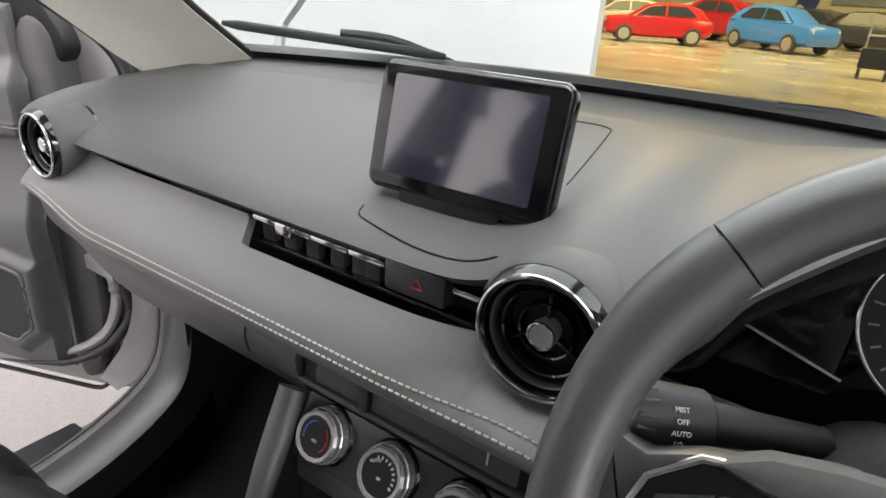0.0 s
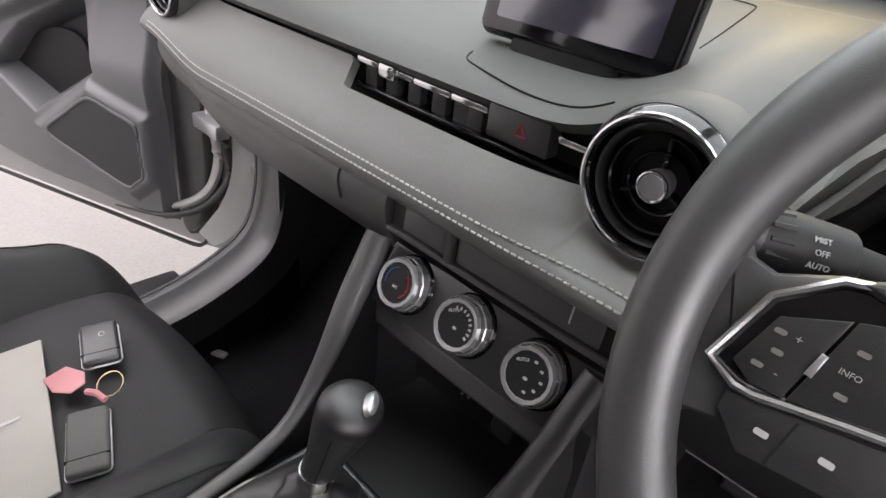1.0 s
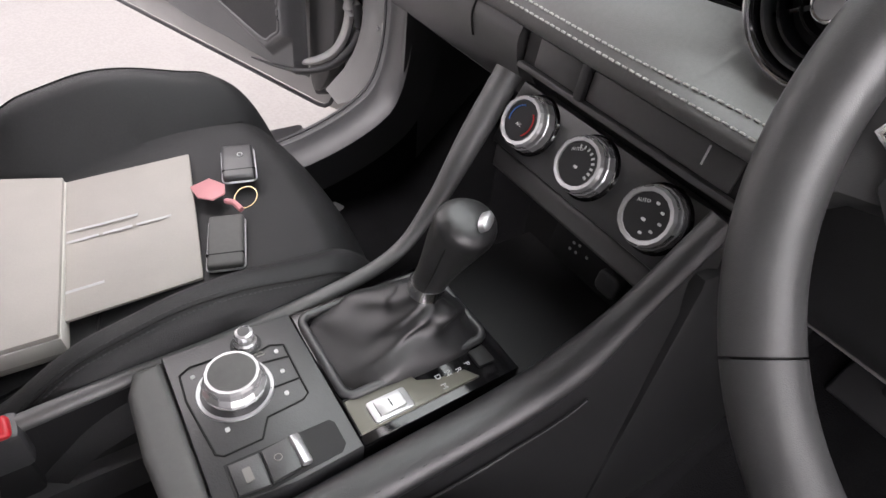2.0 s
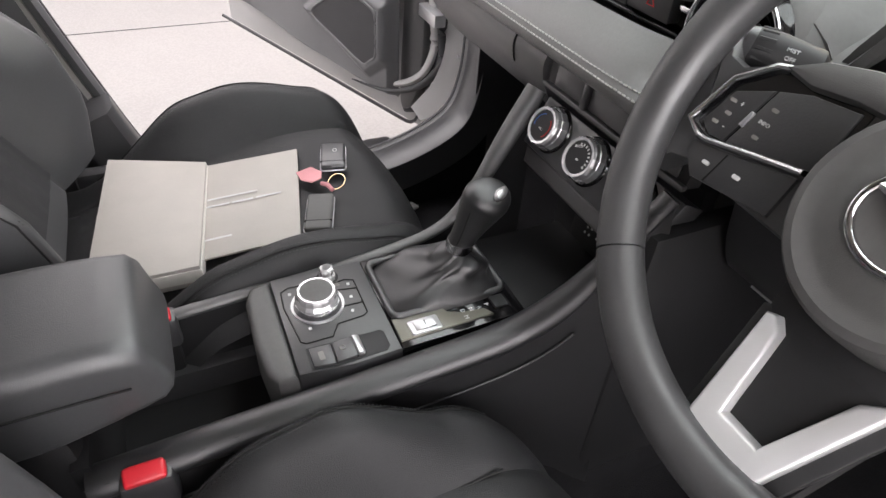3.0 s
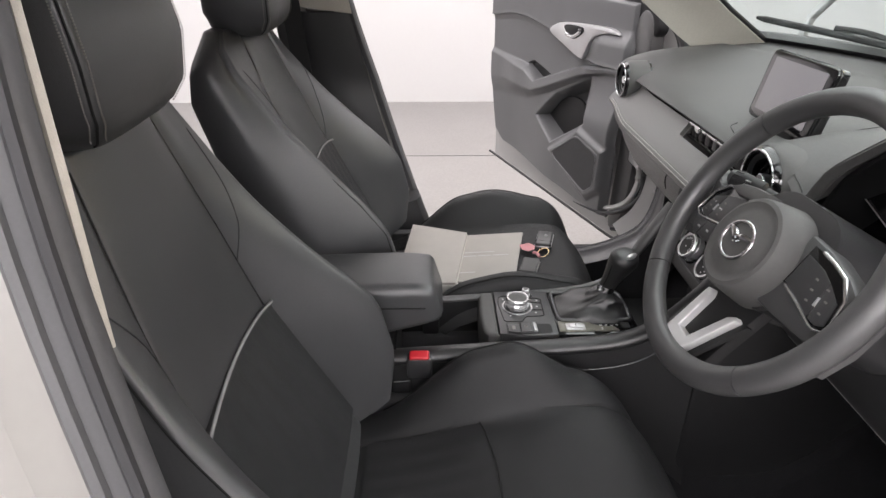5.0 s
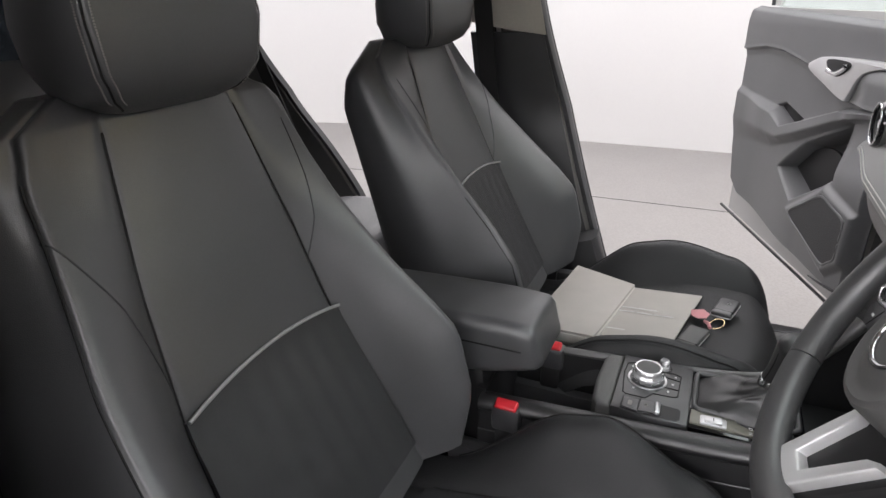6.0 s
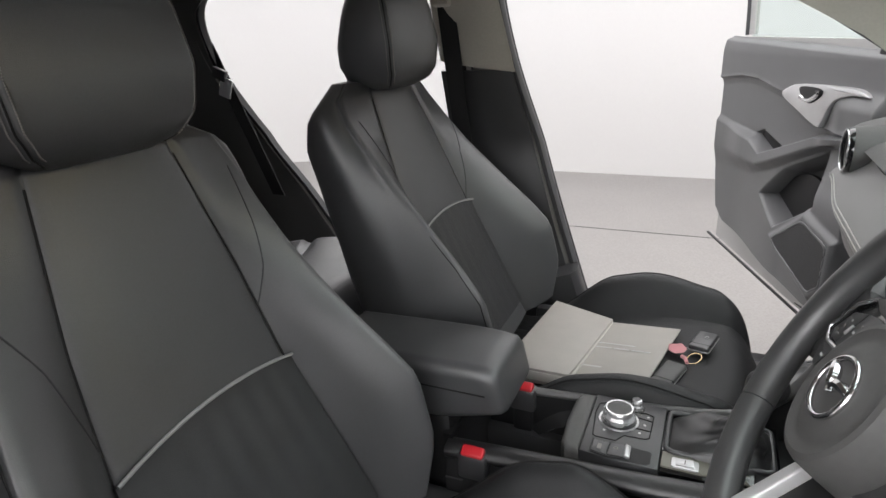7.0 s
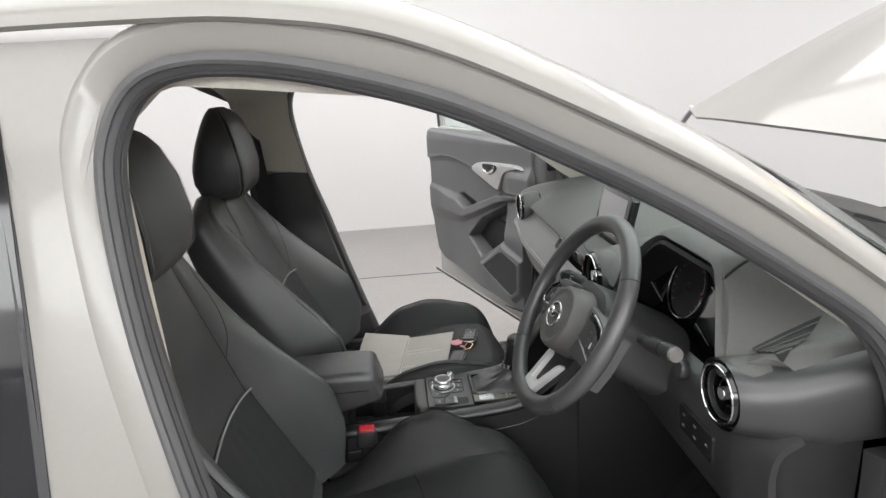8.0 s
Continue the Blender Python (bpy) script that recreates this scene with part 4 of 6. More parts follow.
def bottom_z(s):
    return 0.440 - 0.105 * s + 0.03 * step(0.85, 1.05, s)


def inside(poly, s, z):
    """How far a point lies inside a convex outline given clockwise; minus outside."""
    best = 9.0
    for (a, b), (c, d) in zip(poly, poly[1:] + poly[:1]):
        n = math.hypot(c - a, d - b)
        best = min(best, ((d - b) * (s - a) - (c - a) * (z - b)) / n)
    return best


POCKET = [(0.430, 0.737), (0.533, 0.841), (0.705, 0.928), (0.746, 0.783), (0.550, 0.661)]
PULL = [(0.318, 0.914), (0.356, 0.930), (0.474, 0.896), (0.405, 0.868)]
GRILLE = [(0.600, 0.640), (0.737, 0.740), (0.848, 0.702), (0.848, 0.588), (0.802, 0.552)]


def trim_relief(s, z):
    """How far the trim stands proud of the door's sheet."""
    off = 0.080 + 0.050 * step(0.2, 0.6, s) * step(0.95, 0.72, z) + 0.014 * step(0.6, 0.8, s) * step(0.9, 0.65, z)
    line = np.interp(s, [0.08, 0.21, 0.30, 0.45, 0.61, 0.66, 0.85], [1.067, 1.084, 1.081, 1.052, 0.985, 0.975, 0.97])
    off += 0.014 * step(line, line + 0.010, z) * (1 - step(1.16, 1.24, z)) + 0.004 * (1 - step(0.0, 0.02, abs(z - line)))
    low = np.interp(s, [0.08, 0.34, 0.485, 0.705, 0.80], [0.760, 0.782, 0.832, 0.930, 0.95])
    top = np.interp(s, [0.08, 0.143, 0.33, 0.41, 0.65, 0.80], [0.935, 0.925, 0.905, 0.868, 0.958, 0.975])
    f = (z - low) / (top - low)
    off += 0.036 * step(-0.05, 0.45, f) * (1 - step(0.90, 1.06, f)) * (0.35 + 0.65 * step(0.12, 0.30, s)) * (1 - 0.7 * step(0.70, 0.80, s))
    off -= 0.085 * step(-0.004, 0.026, inside(POCKET, s, z))
    off -= 0.050 * step(-0.002, 0.014, inside(PULL, s, z))
    off += 0.026 * step(0.66, 0.76, s) * step(0.70, 0.82, z) * (1 - step(1.04, 1.10, z))
    off += 0.018 * step(-0.035, -0.008, inside(GRILLE, s, z)) - 0.006 * step(-0.003, 0.004, inside(GRILLE, s, z))
    return off


def trim(u, v):
    s = 0.045 + 0.840 * u
    z0 = 0.555 - 0.09 * s + 0.05 * step(0.13, 0.03, s)
    z = z0 + (1.215 - 0.03 * u - z0) * v
    rear = 0.05 * step(0.80, 0.50, z) * (1 - u) ** 2
    edge = min(u, 1 - u, v, 1 - v)
    return s + rear, trim_relief(s + rear, z) - 0.03 * (1 - step(0.0, 0.02, edge)), z


part("trim_panel", sheet(on_door(trim), 300, 240, 0.02), DOOR, door_thing)
part("door_sheet", sheet(on_door(lambda u, v: (0.0 + 1.05 * u + 0.05 * step(0.5, 1.0, v) * (1 - u), 0.012, bottom_z(1.05 * u) + (1.21 - bottom_z(1.05 * u)) * v)), 30, 24, 0.05), INNER_PAINT, door_thing, "silver painted inner door sheet")
part("door_skin", sheet(on_door(lambda u, v: (1.06 * u, -0.05 - 0.035 * math.sin(math.pi * v), bottom_z(1.06 * u) - 0.01 + (1.16 - bottom_z(1.06 * u)) * v)), 20, 16, 0.02), PAINT, door_thing, "pearl white outer door skin")
part("door_seal", tube([DOOR_TURN @ Vector((s, -0.062, bottom_z(s) + 0.030 + 0.30 * step(0.86, 1.0, s) ** 2)) for s in np.linspace(0.03, 1.0, 60)], 0.005, 8), RUBBER, door_thing)
loop = smooth([(a + (b - a) * f, 0, c + (d - c) * f) for (a, c), (b, d) in zip(GRILLE, GRILLE[1:] + GRILLE[:1]) for f in (0.12, 0.5, 0.88)], 60, True)
mid = sum(loop, Vector()) / len(loop)


def grille_fn(u, v):
    q = loop[int(round(u * 60)) % 60]
    p = mid + (q - mid) * v
    return p.x, trim_relief(mid.x, mid.z) + 0.006, p.z


part("speaker_grille", sheet(on_door(grille_fn), 60, 6), GRILLE_CLOTH, door_thing, "dark speaker grille")
part("grille_rim", tube([DOOR_TURN @ Vector((q.x, -trim_relief(mid.x, mid.z) - 0.005, q.z)) for q in loop], 0.0040, 8, True), DOOR, door_thing)
plate_edge = [(0.476, 1.056), (0.522, 1.086), (0.60, 1.094), (0.70, 1.097), (0.790, 1.096), (0.832, 1.080), (0.770, 1.079), (0.705, 1.056), (0.672, 0.998), (0.652, 0.985), (0.564, 1.017)]


def flat_on_door(outline, off, thick, bevel=0.002):
    m = DOOR_TURN @ Matrix(((1, 0, 0, 0), (0, 0, -1, -off), (0, 1, 0, 0), (0, 0, 0, 1)))
    return moved(prism([(q.x, q.y) for q in smooth([(s, z, 0) for s, z in outline], 40, True)], -thick, 0, bevel), m)


handle_plate = part("handle_plate", flat_on_door(plate_edge, 0.112, 0.03, 0.004), SATIN, door_thing, "satin silver handle plate")
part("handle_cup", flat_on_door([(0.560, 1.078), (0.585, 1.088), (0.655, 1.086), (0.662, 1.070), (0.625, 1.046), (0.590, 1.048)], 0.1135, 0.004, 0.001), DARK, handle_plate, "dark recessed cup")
part("handle_lever", moved(tube(smooth([DOOR_TURN @ Vector((s, -0.120, z)) for s, z in ((0.580, 1.058), (0.615, 1.052), (0.650, 1.068), (0.652, 1.082))], 14), 0.006, 8), Matrix.Identity(4)), CHROME, handle_plate, "chrome door lever")
# Near-black plates put shade into the pocket's lower half and the pull slot.
part("pocket_shade", flat_on_door([(0.445, 0.737), (0.550, 0.676), (0.650, 0.735), (0.640, 0.820), (0.545, 0.822)], 0.058, 0.01, 0.001), DARK, door_thing, "near-black plate standing in for shade in the door pocket")
part("pull_shade", flat_on_door([(0.328, 0.914), (0.358, 0.925), (0.464, 0.895), (0.405, 0.874)], 0.068, 0.01, 0.001), DARK, door_thing)
part("edge_cover", flat_on_door([(0.862, 0.45), (0.872, 0.75), (0.872, 1.12), (0.94, 1.13), (0.945, 0.90), (0.940, 0.60), (0.91, 0.46)], 0.086, 0.05, 0.01), LOWER, door_thing, "grey cover along the hinge edge")
part("mirror_cover", flat_on_door([(0.80, 1.10), (0.795, 1.19), (0.83, 1.28), (0.88, 1.25), (0.955, 1.14), (0.95, 1.09), (0.88, 1.07)], 0.080, 0.04, 0.01), DARK, door_thing, "black triangular mirror cover")
part("edge_gaiter", tube(smooth([DOOR_TURN @ Vector((s_, -0.03, z_)) for s_, z_ in ((1.0, 1.05), (1.01, 0.80), (0.995, 0.58), (0.94, 0.45), (0.84, 0.40))], 24), 0.014, 10), RUBBER, door_thing, "black rubber edge seal")
frame_path = [DOOR_TURN @ Vector((s, 0.01 + 0.0 * s, z)) for s, z in ((0.052, 1.215), (0.045, 1.30), (0.035, 1.40), (0.06, 1.475), (0.13, 1.49), (0.25, 1.475), (0.40, 1.43), (0.58, 1.345), (0.78, 1.235), (0.88, 1.17))]
part("window_frame", tube(smooth(frame_path, 50), 0.016, 10, flat=1.3), INNER_PAINT, door_thing, "pale painted window frame")
part("window_seal", tube(smooth([q + Vector((0.004, -0.016, 0)) for q in frame_path], 50), 0.008, 8), RUBBER, door_thing, "black window seal")
pane = part("window", sheet(on_door(lambda u, v: (0.06 + 0.80 * u, -0.005, 1.19 - 0.03 * u + v * (0.275 * min(1, (u + 0.05) / 0.12) * (1 - max(0.0, u - 0.25) / 0.75)))), 24, 8, 0.004), GLASS, door_thing, "clear door window")
pane.visible_shadow = False
front_edge = [(-0.880, 0.357, 1.02), (-0.880, 0.347, 0.82), (-0.880, 0.330, 0.72), (-0.880, 0.341, 0.640), (-0.888, 0.322, 0.566), (-0.912, 0.290, 0.528), (-0.950, 0.250, 0.510), (-1.01, 0.212, 0.502), (-1.08, 0.180, 0.500)]
part("door_flange", tube(smooth(front_edge, 50), [0.015] * 28 + [0.015 - 0.0006 * k for k in range(22)], 12, flat=0.7), INNER_PAINT, door_thing, "silver painted curved door flange")
part("flange_seal", tube(smooth([(-0.842, 0.364, 1.02), (-0.842, 0.354, 0.80), (-0.842, 0.340, 0.68), (-0.842, 0.345, 0.605), (-0.850, 0.320, 0.560), (-0.872, 0.286, 0.526), (-0.915, 0.242, 0.504), (-0.98, 0.205, 0.494), (-1.05, 0.172, 0.490)], 50), [0.010] * 26 + [0.010 - 0.00036 * k for k in range(24)], 10), RUBBER, door_thing, "black rubber seal on the door's front edge")
part("check_strap", box(-0.90, -0.80, 0.30, 0.33, 0.70, 0.73, 0.004), SATIN, door_thing)

# ---------------------------------------------------------------- dashboard
dash = thing("dashboard", (0, 0.35, 0.70), "black soft-touch dashboard with grey leatherette panel and round vents", "dashboard")


def brow(x):
    """How far the pad rises over the instruments."""
    return step(0.155, 0.37, x) ** 0.85 * (1 - step(0.52, 0.63, x))


def vent_rise(x):
    """The pad's swell over the round vents."""
    return 0.033 * math.exp(-((x - 0.112) / 0.056) ** 2) + 0.026 * math.exp(-((abs(x) - 0.665) / 0.05) ** 2)


def pad_point(x, f):
    """The upper pad: f from 0 at the front lip to 1 under the windscreen."""
    back = 0.50 + 0.20 * (1 - (x / 0.72) ** 2) - 0.004
    lip_y = 0.176 + 0.030 * brow(x) - 0.45 * vent_rise(x)
    y = lip_y + (back - lip_y) * f
    z = 1.033 + 0.145 * brow(x) * (1 - step(0.0, 0.95, f)) ** 0.8 + vent_rise(x) * (1 - step(0.1, 0.8, f)) + 0.088 * (f ** 0.75) - 0.007 * step(0.74, 0.80, f) - 0.004 * step(0.05, 0.0, f)
    z -= 0.034 * math.exp(-((x - 0.196) / 0.020) ** 2) * (1 - step(0.0, 0.30, f)) + 0.055 * step(0.640, 0.705, x) ** 1.6 * (0.3 + 0.7 * step(0.0, 0.25, f))
    return Vector((x, y, z))


def upper_pad(u, v):
    x = -0.700 + 1.40 * u
    x -= 0.050 * step(0.60, 0.70, x) * (1 - step(0.15, 0.45, v))
    if v < 0.08:
        q = pad_point(x, 0.0)
        return q + Vector((0, 0.012 * (1 - v / 0.08), -0.010 * (1 - v / 0.08)))
    return pad_point(x, (v - 0.08) / 0.92)


part("upper_pad", sheet(upper_pad, 120, 40, 0.012), SOFT, dash)


PANEL_CURVE = smooth([(0.186, 1.016, 0), (0.178, 1.004, 0), (0.160, 0.985, 0), (0.142, 0.966, 0), (0.131, 0.950, 0), (0.127, 0.938, 0), (0.132, 0.926, 0), (0.150, 0.918, 0)], 257)


def cut(x):
    """The slot vent's cut in the panel."""
    return step(-0.232, -0.220, x) * (1 - step(0.066, 0.075, x))


def panel_shape(x, v):
    """The padded panel from the groove down over its stitched edge."""
    left = step(-0.45, -0.66, x)
    v = v + 0.24 * cut(x) * (1 - v)
    curve = PANEL_CURVE
    k = min(255, int(v * 256))
    q = curve[k].lerp(curve[k + 1], v * 256 - k)
    dent = 0.026 * math.exp(-((x - 0.114) / 0.07) ** 2) * step(0.935, 0.968, q.y)
    return Vector((x, q.x + 0.014 * left + dent, 1.016 + (q.y - 1.016) * (1 - 0.28 * left)))


panel = part("panel", sheet(lambda u, v: panel_shape(-0.665 + 0.845 * u, v), 120, 40, -0.01), PANEL, dash, "grey leatherette panel with twin stitching")
for row, v in ((0, 0.585), (1, 0.67)):
    bits = []
    for k in range(118):
        x = -0.64 + 0.80 * k / 117
        q, r = (panel_shape(w, (v - 0.24 * cut(w)) / (1 - 0.24 * cut(w))) for w in (x - 0.0021, x + 0.0021))
        lift = Vector((0, -0.0014, 0.0010))
        bits.append(tube([q + lift * 0.2, (q + r) / 2 + lift, r + lift * 0.2], 0.00105, 5))
    tagged(part("stitching", joined(*bits), THREAD, panel, "row of pale stitches"), kind="stuff")


def glove(u, v):
    x = -0.655 + 0.53 * u
    path = [(0.150, 0.916), (0.146, 0.90), (0.154, 0.872), (0.178, 0.838), (0.215, 0.812), (0.28, 0.795), (0.40, 0.785)]
    q = smooth([(a, b, 0) for a, b in path], 25)[int(round(v * 24))]
    left = step(-0.45, -0.66, x)
    return x, q.x + 0.012 * left, q.y + 0.030 * left


part("glove_box", sheet(glove, 40, 24, -0.012), LOWER, dash, "dark glove box lid")
part("glove_gap", tube([Vector(glove(0.86, v)) + Vector((0, -0.0006, 0)) for v in np.linspace(0.02, 0.30, 12)], 0.0012, 6), SEAM, dash)
part("dash_core", box(-0.70, 0.70, 0.34, 0.58, 0.72, 1.03), DARK, dash)
part("slot_back", box(-0.245, 0.075, 0.203, 0.21, 0.985, 1.035), DARK, dash)


def round_vent(place, r, label):
    """A round vent that faces the rear: chrome ring, glossy barrel, inner ring, vanes and knob."""
    m = Matrix.Translation(place) @ pose(0, 0, 0, 90, 0, 0)
    vent = part("round_vent", moved(lathe([(r * 0.90, 0.006), (r * 0.97, 0.009), (r * 1.05, 0.004), (r * 1.10, -0.012), (r * 1.08, -0.06), (r * 0.5, -0.06), (r * 0.5, -0.05), (r * 0.80, -0.040), (r * 0.86, -0.012)], 56), m), GLOSSY, dash, label)
    part("chrome_ring", moved(tube([(r * 0.955 * math.cos(a), r * 0.955 * math.sin(a), 0.0085) for a in np.linspace(0, 2 * math.pi, 57)[:-1]], r * 0.042, 8, True), m), CHROME, vent)
    part("barrel_ring", moved(lathe([(r * 0.86, -0.001), (r * 0.84, 0.002), (r * 0.81, 0.001), (r * 0.79, -0.008), (r * 0.79, -0.02), (r * 0.86, -0.02)], 56), m), PLASTIC, vent)
    part("inner_ring", moved(lathe([(r * 0.70, -0.006), (r * 0.68, -0.002), (r * 0.655, -0.003), (r * 0.60, -0.024), (r * 0.66, -0.028), (r * 0.70, -0.02)], 56), m), GLOSSY, vent)
    part("middle_ring", moved(lathe([(r * 0.46, -0.010), (r * 0.44, -0.006), (r * 0.415, -0.007), (r * 0.38, -0.022), (r * 0.44, -0.024)], 48), m), GLOSSY, vent)
    part("back_plate", moved(lathe([(0.001, -0.014), (r * 0.86, -0.016), (r * 0.86, -0.034), (0.001, -0.034)], 40), m), DARK, vent)
    for a in (90, 210, 330):
        part("vane", moved(box(r * 0.10, r * 0.84, -0.0015, 0.0015, -0.022, -0.008, 0.0005), m @ pose(0, 0, 0, 0, 0, a)), GLOSSY, vent)
    part("knob", moved(lathe([(0.001, 0.0015), (r * 0.17, 0.0025), (r * 0.21, 0.001), (r * 0.22, -0.006), (r * 0.16, -0.02), (0.001, -0.02)], 32), m), SATIN, vent, "satin metal knob")
    part("knob_ring", moved(tube([(r * 0.200 * math.cos(a), r * 0.200 * math.sin(a), 0.0015) for a in np.linspace(0, 2 * math.pi, 33)[:-1]], r * 0.028, 8, True), m), CHROME, vent)
    return vent


round_vent((0.116, 0.164, 1.019), 0.050, "round vent with glossy black barrel")
round_vent((-0.615, 0.160, 1.022), 0.043, "round end vent with chrome ring")
round_vent((0.640, 0.172, 1.020), 0.043, "round end vent with chrome ring")
for vx, vy, r in ((0.116, 0.170, 0.049), (-0.615, 0.164, 0.043), (0.640, 0.176, 0.043)):
    part("vent_pod", moved(lathe([(r * 1.08, 0.004), (r * 1.13, 0.001), (r * 1.17, -0.02), (r * 1.17, -0.05), (r * 0.5, -0.05), (r * 0.5, -0.045), (r * 1.06, -0.045)], 48), Matrix.Translation((vx, vy, 1.020)) @ pose(0, 0, 0, 90, 0, 0)), SOFT, dash)

# slot vent with chrome bars
slot = part("slot_vent", joined(box(-0.226, 0.068, 0.186, 0.205, 1.0270, 1.0325, 0.002), box(-0.226, 0.068, 0.184, 0.205, 0.987, 0.993, 0.002)), GLOSSY, dash, "slim slot vent with chrome bars")
for x0, x1, z in ((-0.221, -0.190, 1.017), (-0.188, -0.140, 1.0165), (-0.138, -0.091, 1.0165), (-0.089, -0.046, 1.0165), (0.026, 0.064, 1.0165)):
    part("chrome_bar", box(x0, x1, 0.183, 0.192, z - 0.0028, z + 0.0028, 0.001), CHROME, slot)
for x in (-0.207, -0.175, -0.143, -0.11, -0.082, -0.065):
    part("vane", box(x - 0.009, x + 0.009, 0.190, 0.2, 0.992, 1.027, 0.002), PLASTIC, slot)
part("slider", box(-0.184, -0.160, 0.178, 0.19, 1.009, 1.023, 0.003), CHROME, slot)
hazard = part("hazard_switch", box(-0.042, 0.022, 0.178, 0.195, 0.998, 1.027, 0.003), PLASTIC, slot, "dark hazard light switch")
part("hazard_mark", moved(tube([(0.0, 0.0055, 0), (-0.0055, -0.004, 0), (0.0055, -0.004, 0)], 0.0009, 5, True), Matrix.Translation((-0.006, 0.1775, 1.013)) @ pose(0, 0, 0, 90, 0, 0)), RED_PRINT, hazard, "red triangle outline")

# centre screen
SCREEN_M = pose(-0.024, 0.255, 1.121, 78, 0, 0)
display = thing("display_screen", SCREEN_M @ Matrix.Translation((0, -0.06, 0)), "glossy black freestanding display screen, switched off", "screen")
part("case", moved(prism(round_rect(0.192, 0.117, 0.010, 5), -0.020, 0.0, 0.003), SCREEN_M), GLOSSY, display)
part("display", moved(prism(round_rect(0.157, 0.092, 0.003, 3, 0.0, 0.002), 0.0, 0.0008), SCREEN_M), SCREEN, display, "dark reflecting display glass")
part("bezel_edge", moved(tube([(x, y, -0.006) for x, y in round_rect(0.192, 0.117, 0.010, 5)], 0.0022, 8, True), SCREEN_M), GLOSSY, display)
part("stand", box(-0.085, 0.03, 0.245, 0.30, 1.03, 1.075, 0.008), DARK, display)
lid_line = [(-0.105, 0.222), (-0.100, 0.210), (-0.085, 0.203), (-0.03, 0.193), (0.03, 0.190), (0.060, 0.191)]


def pad_height(x, y):
    lo, hi = 0.0, 1.0
    for _ in range(24):
        f = (lo + hi) / 2
        lo, hi = (f, hi) if pad_point(x, f).y < y else (lo, f)
    return pad_point(x, lo).z


part("lid_gap", tube([(q.x, q.y, pad_height(q.x, q.y) + 0.0004) for q in smooth([(x, y, 0) for x, y in lid_line], 24)], 0.0008, 6), SEAM, dash)
part("lid_gap", tube([(q.x, q.y, pad_height(q.x, q.y) + 0.0004) for q in smooth([(-0.03, 0.530, 0), (0.00, 0.531, 0), (0.018, 0.524, 0), (0.024, 0.510, 0), (0.036, 0.43, 0), (0.050, 0.335, 0)], 24)], 0.0008, 6), SEAM, dash)

# instruments
cluster = thing("instrument_cluster", (0.39, 0.30, 0.95), "black instrument cluster with one large round dial", "dial")
part("hood", sheet(lambda u, v: (lambda x: (x, 0.21 + 0.10 * v, pad_point(x, 0).z - 0.010 - 0.055 * v))(0.165 + 0.455 * u), 48, 8, 0.008), DARK, cluster)
part("face", moved(prism([(-0.21, -0.10), (0.205, -0.10), (0.20, 0.05), (0.14, 0.085), (-0.08, 0.085), (-0.15, 0.045), (-0.20, 0.0)], -0.01, 0.0, 0.003), pose(0.395, 0.300, 1.055, 72, 0, 0)), GLOSSY, cluster)
DIAL = pose(0.352, 0.264, 1.066, 72, 0, 0) @ Matrix.Diagonal((0.86, 0.86, 0.86, 1))
dial = part("dial", moved(lathe([(0.001, 0.0), (0.066, 0.0), (0.066, -0.012), (0.001, -0.012)], 56), DIAL), DARK, cluster)
part("dial_ring", moved(tube([(0.068 * math.cos(a), 0.068 * math.sin(a), 0.006) for a in np.linspace(0, 2 * math.pi, 65)[:-1]], 0.0017, 8, True), DIAL), CHROME, dial)
for k in range(17):
    a = radians(225 - 270 * k / 16)
    part("tick", moved(box(0.054, 0.061, -0.0008, 0.0008, 0.0004, 0.001), DIAL @ pose(0, 0, 0, 0, 0, math.degrees(a))), DULL, dial)
part("needle", moved(joined(box(-0.01, 0.05, -0.0012, 0.0012, 0.004, 0.0055), lathe([(0.001, 0.008), (0.010, 0.007), (0.011, 0.0), (0.001, 0.0)], 20)), DIAL @ pose(0, 0, 0, 0, 0, 222)), DARK, dial)
part("tell_tale", moved(lathe([(0.001, 0.0012), (0.0028, 0.001), (0.0028, 0.0), (0.001, 0.0)], 14), DIAL @ Matrix.Translation((0.052, 0.004, 0))), RED, dial)
CL = pose(0.352, 0.260, 1.064, 72, 0, 0)
for pts, edge in (([(-0.135, -0.026), (-0.060, -0.046), (-0.055, 0.052), (-0.110, 0.040), (-0.128, 0.016)], [(-0.058, 0.053), (-0.110, 0.041), (-0.128, 0.016), (-0.136, -0.026), (-0.056, -0.048)]),
                  ([(0.066, -0.050), (0.190, -0.056), (0.196, -0.010), (0.150, 0.050), (0.072, 0.046)], [(0.076, 0.030), (0.120, 0.016), (0.160, -0.010), (0.178, -0.045)])):
    wing = part("side_display", moved(prism(pts if pts[0][0] < 0 else pts, -0.004, 0.002, 0.001), CL), GLOSSY, cluster)
    part("side_trim", moved(tube([(x, y, 0.004) for x, y in edge], 0.0011, 6), CL), SATIN, wing)
part("lower_trim", moved(tube([(0.075, -0.040, 0.006), (0.130, -0.056, 0.006)], 0.0013, 6), CL), CHROME, cluster)


def lower_panel(u, v):
    x = 0.16 + 0.55 * u
    path = [(0.225, 0.985), (0.195, 0.965), (0.185, 0.93), (0.19, 0.88), (0.205, 0.82), (0.24, 0.775), (0.33, 0.75), (0.42, 0.75)]
    q = smooth([(a, b, 0) for a, b in path], 25)[int(round(v * 24))]
    return x, q.x + 0.02 * step(0.64, 0.71, x), q.y


part("driver_panel", sheet(lower_panel, 30, 24, -0.012), PLASTIC, dash, "dark lower driver's panel")
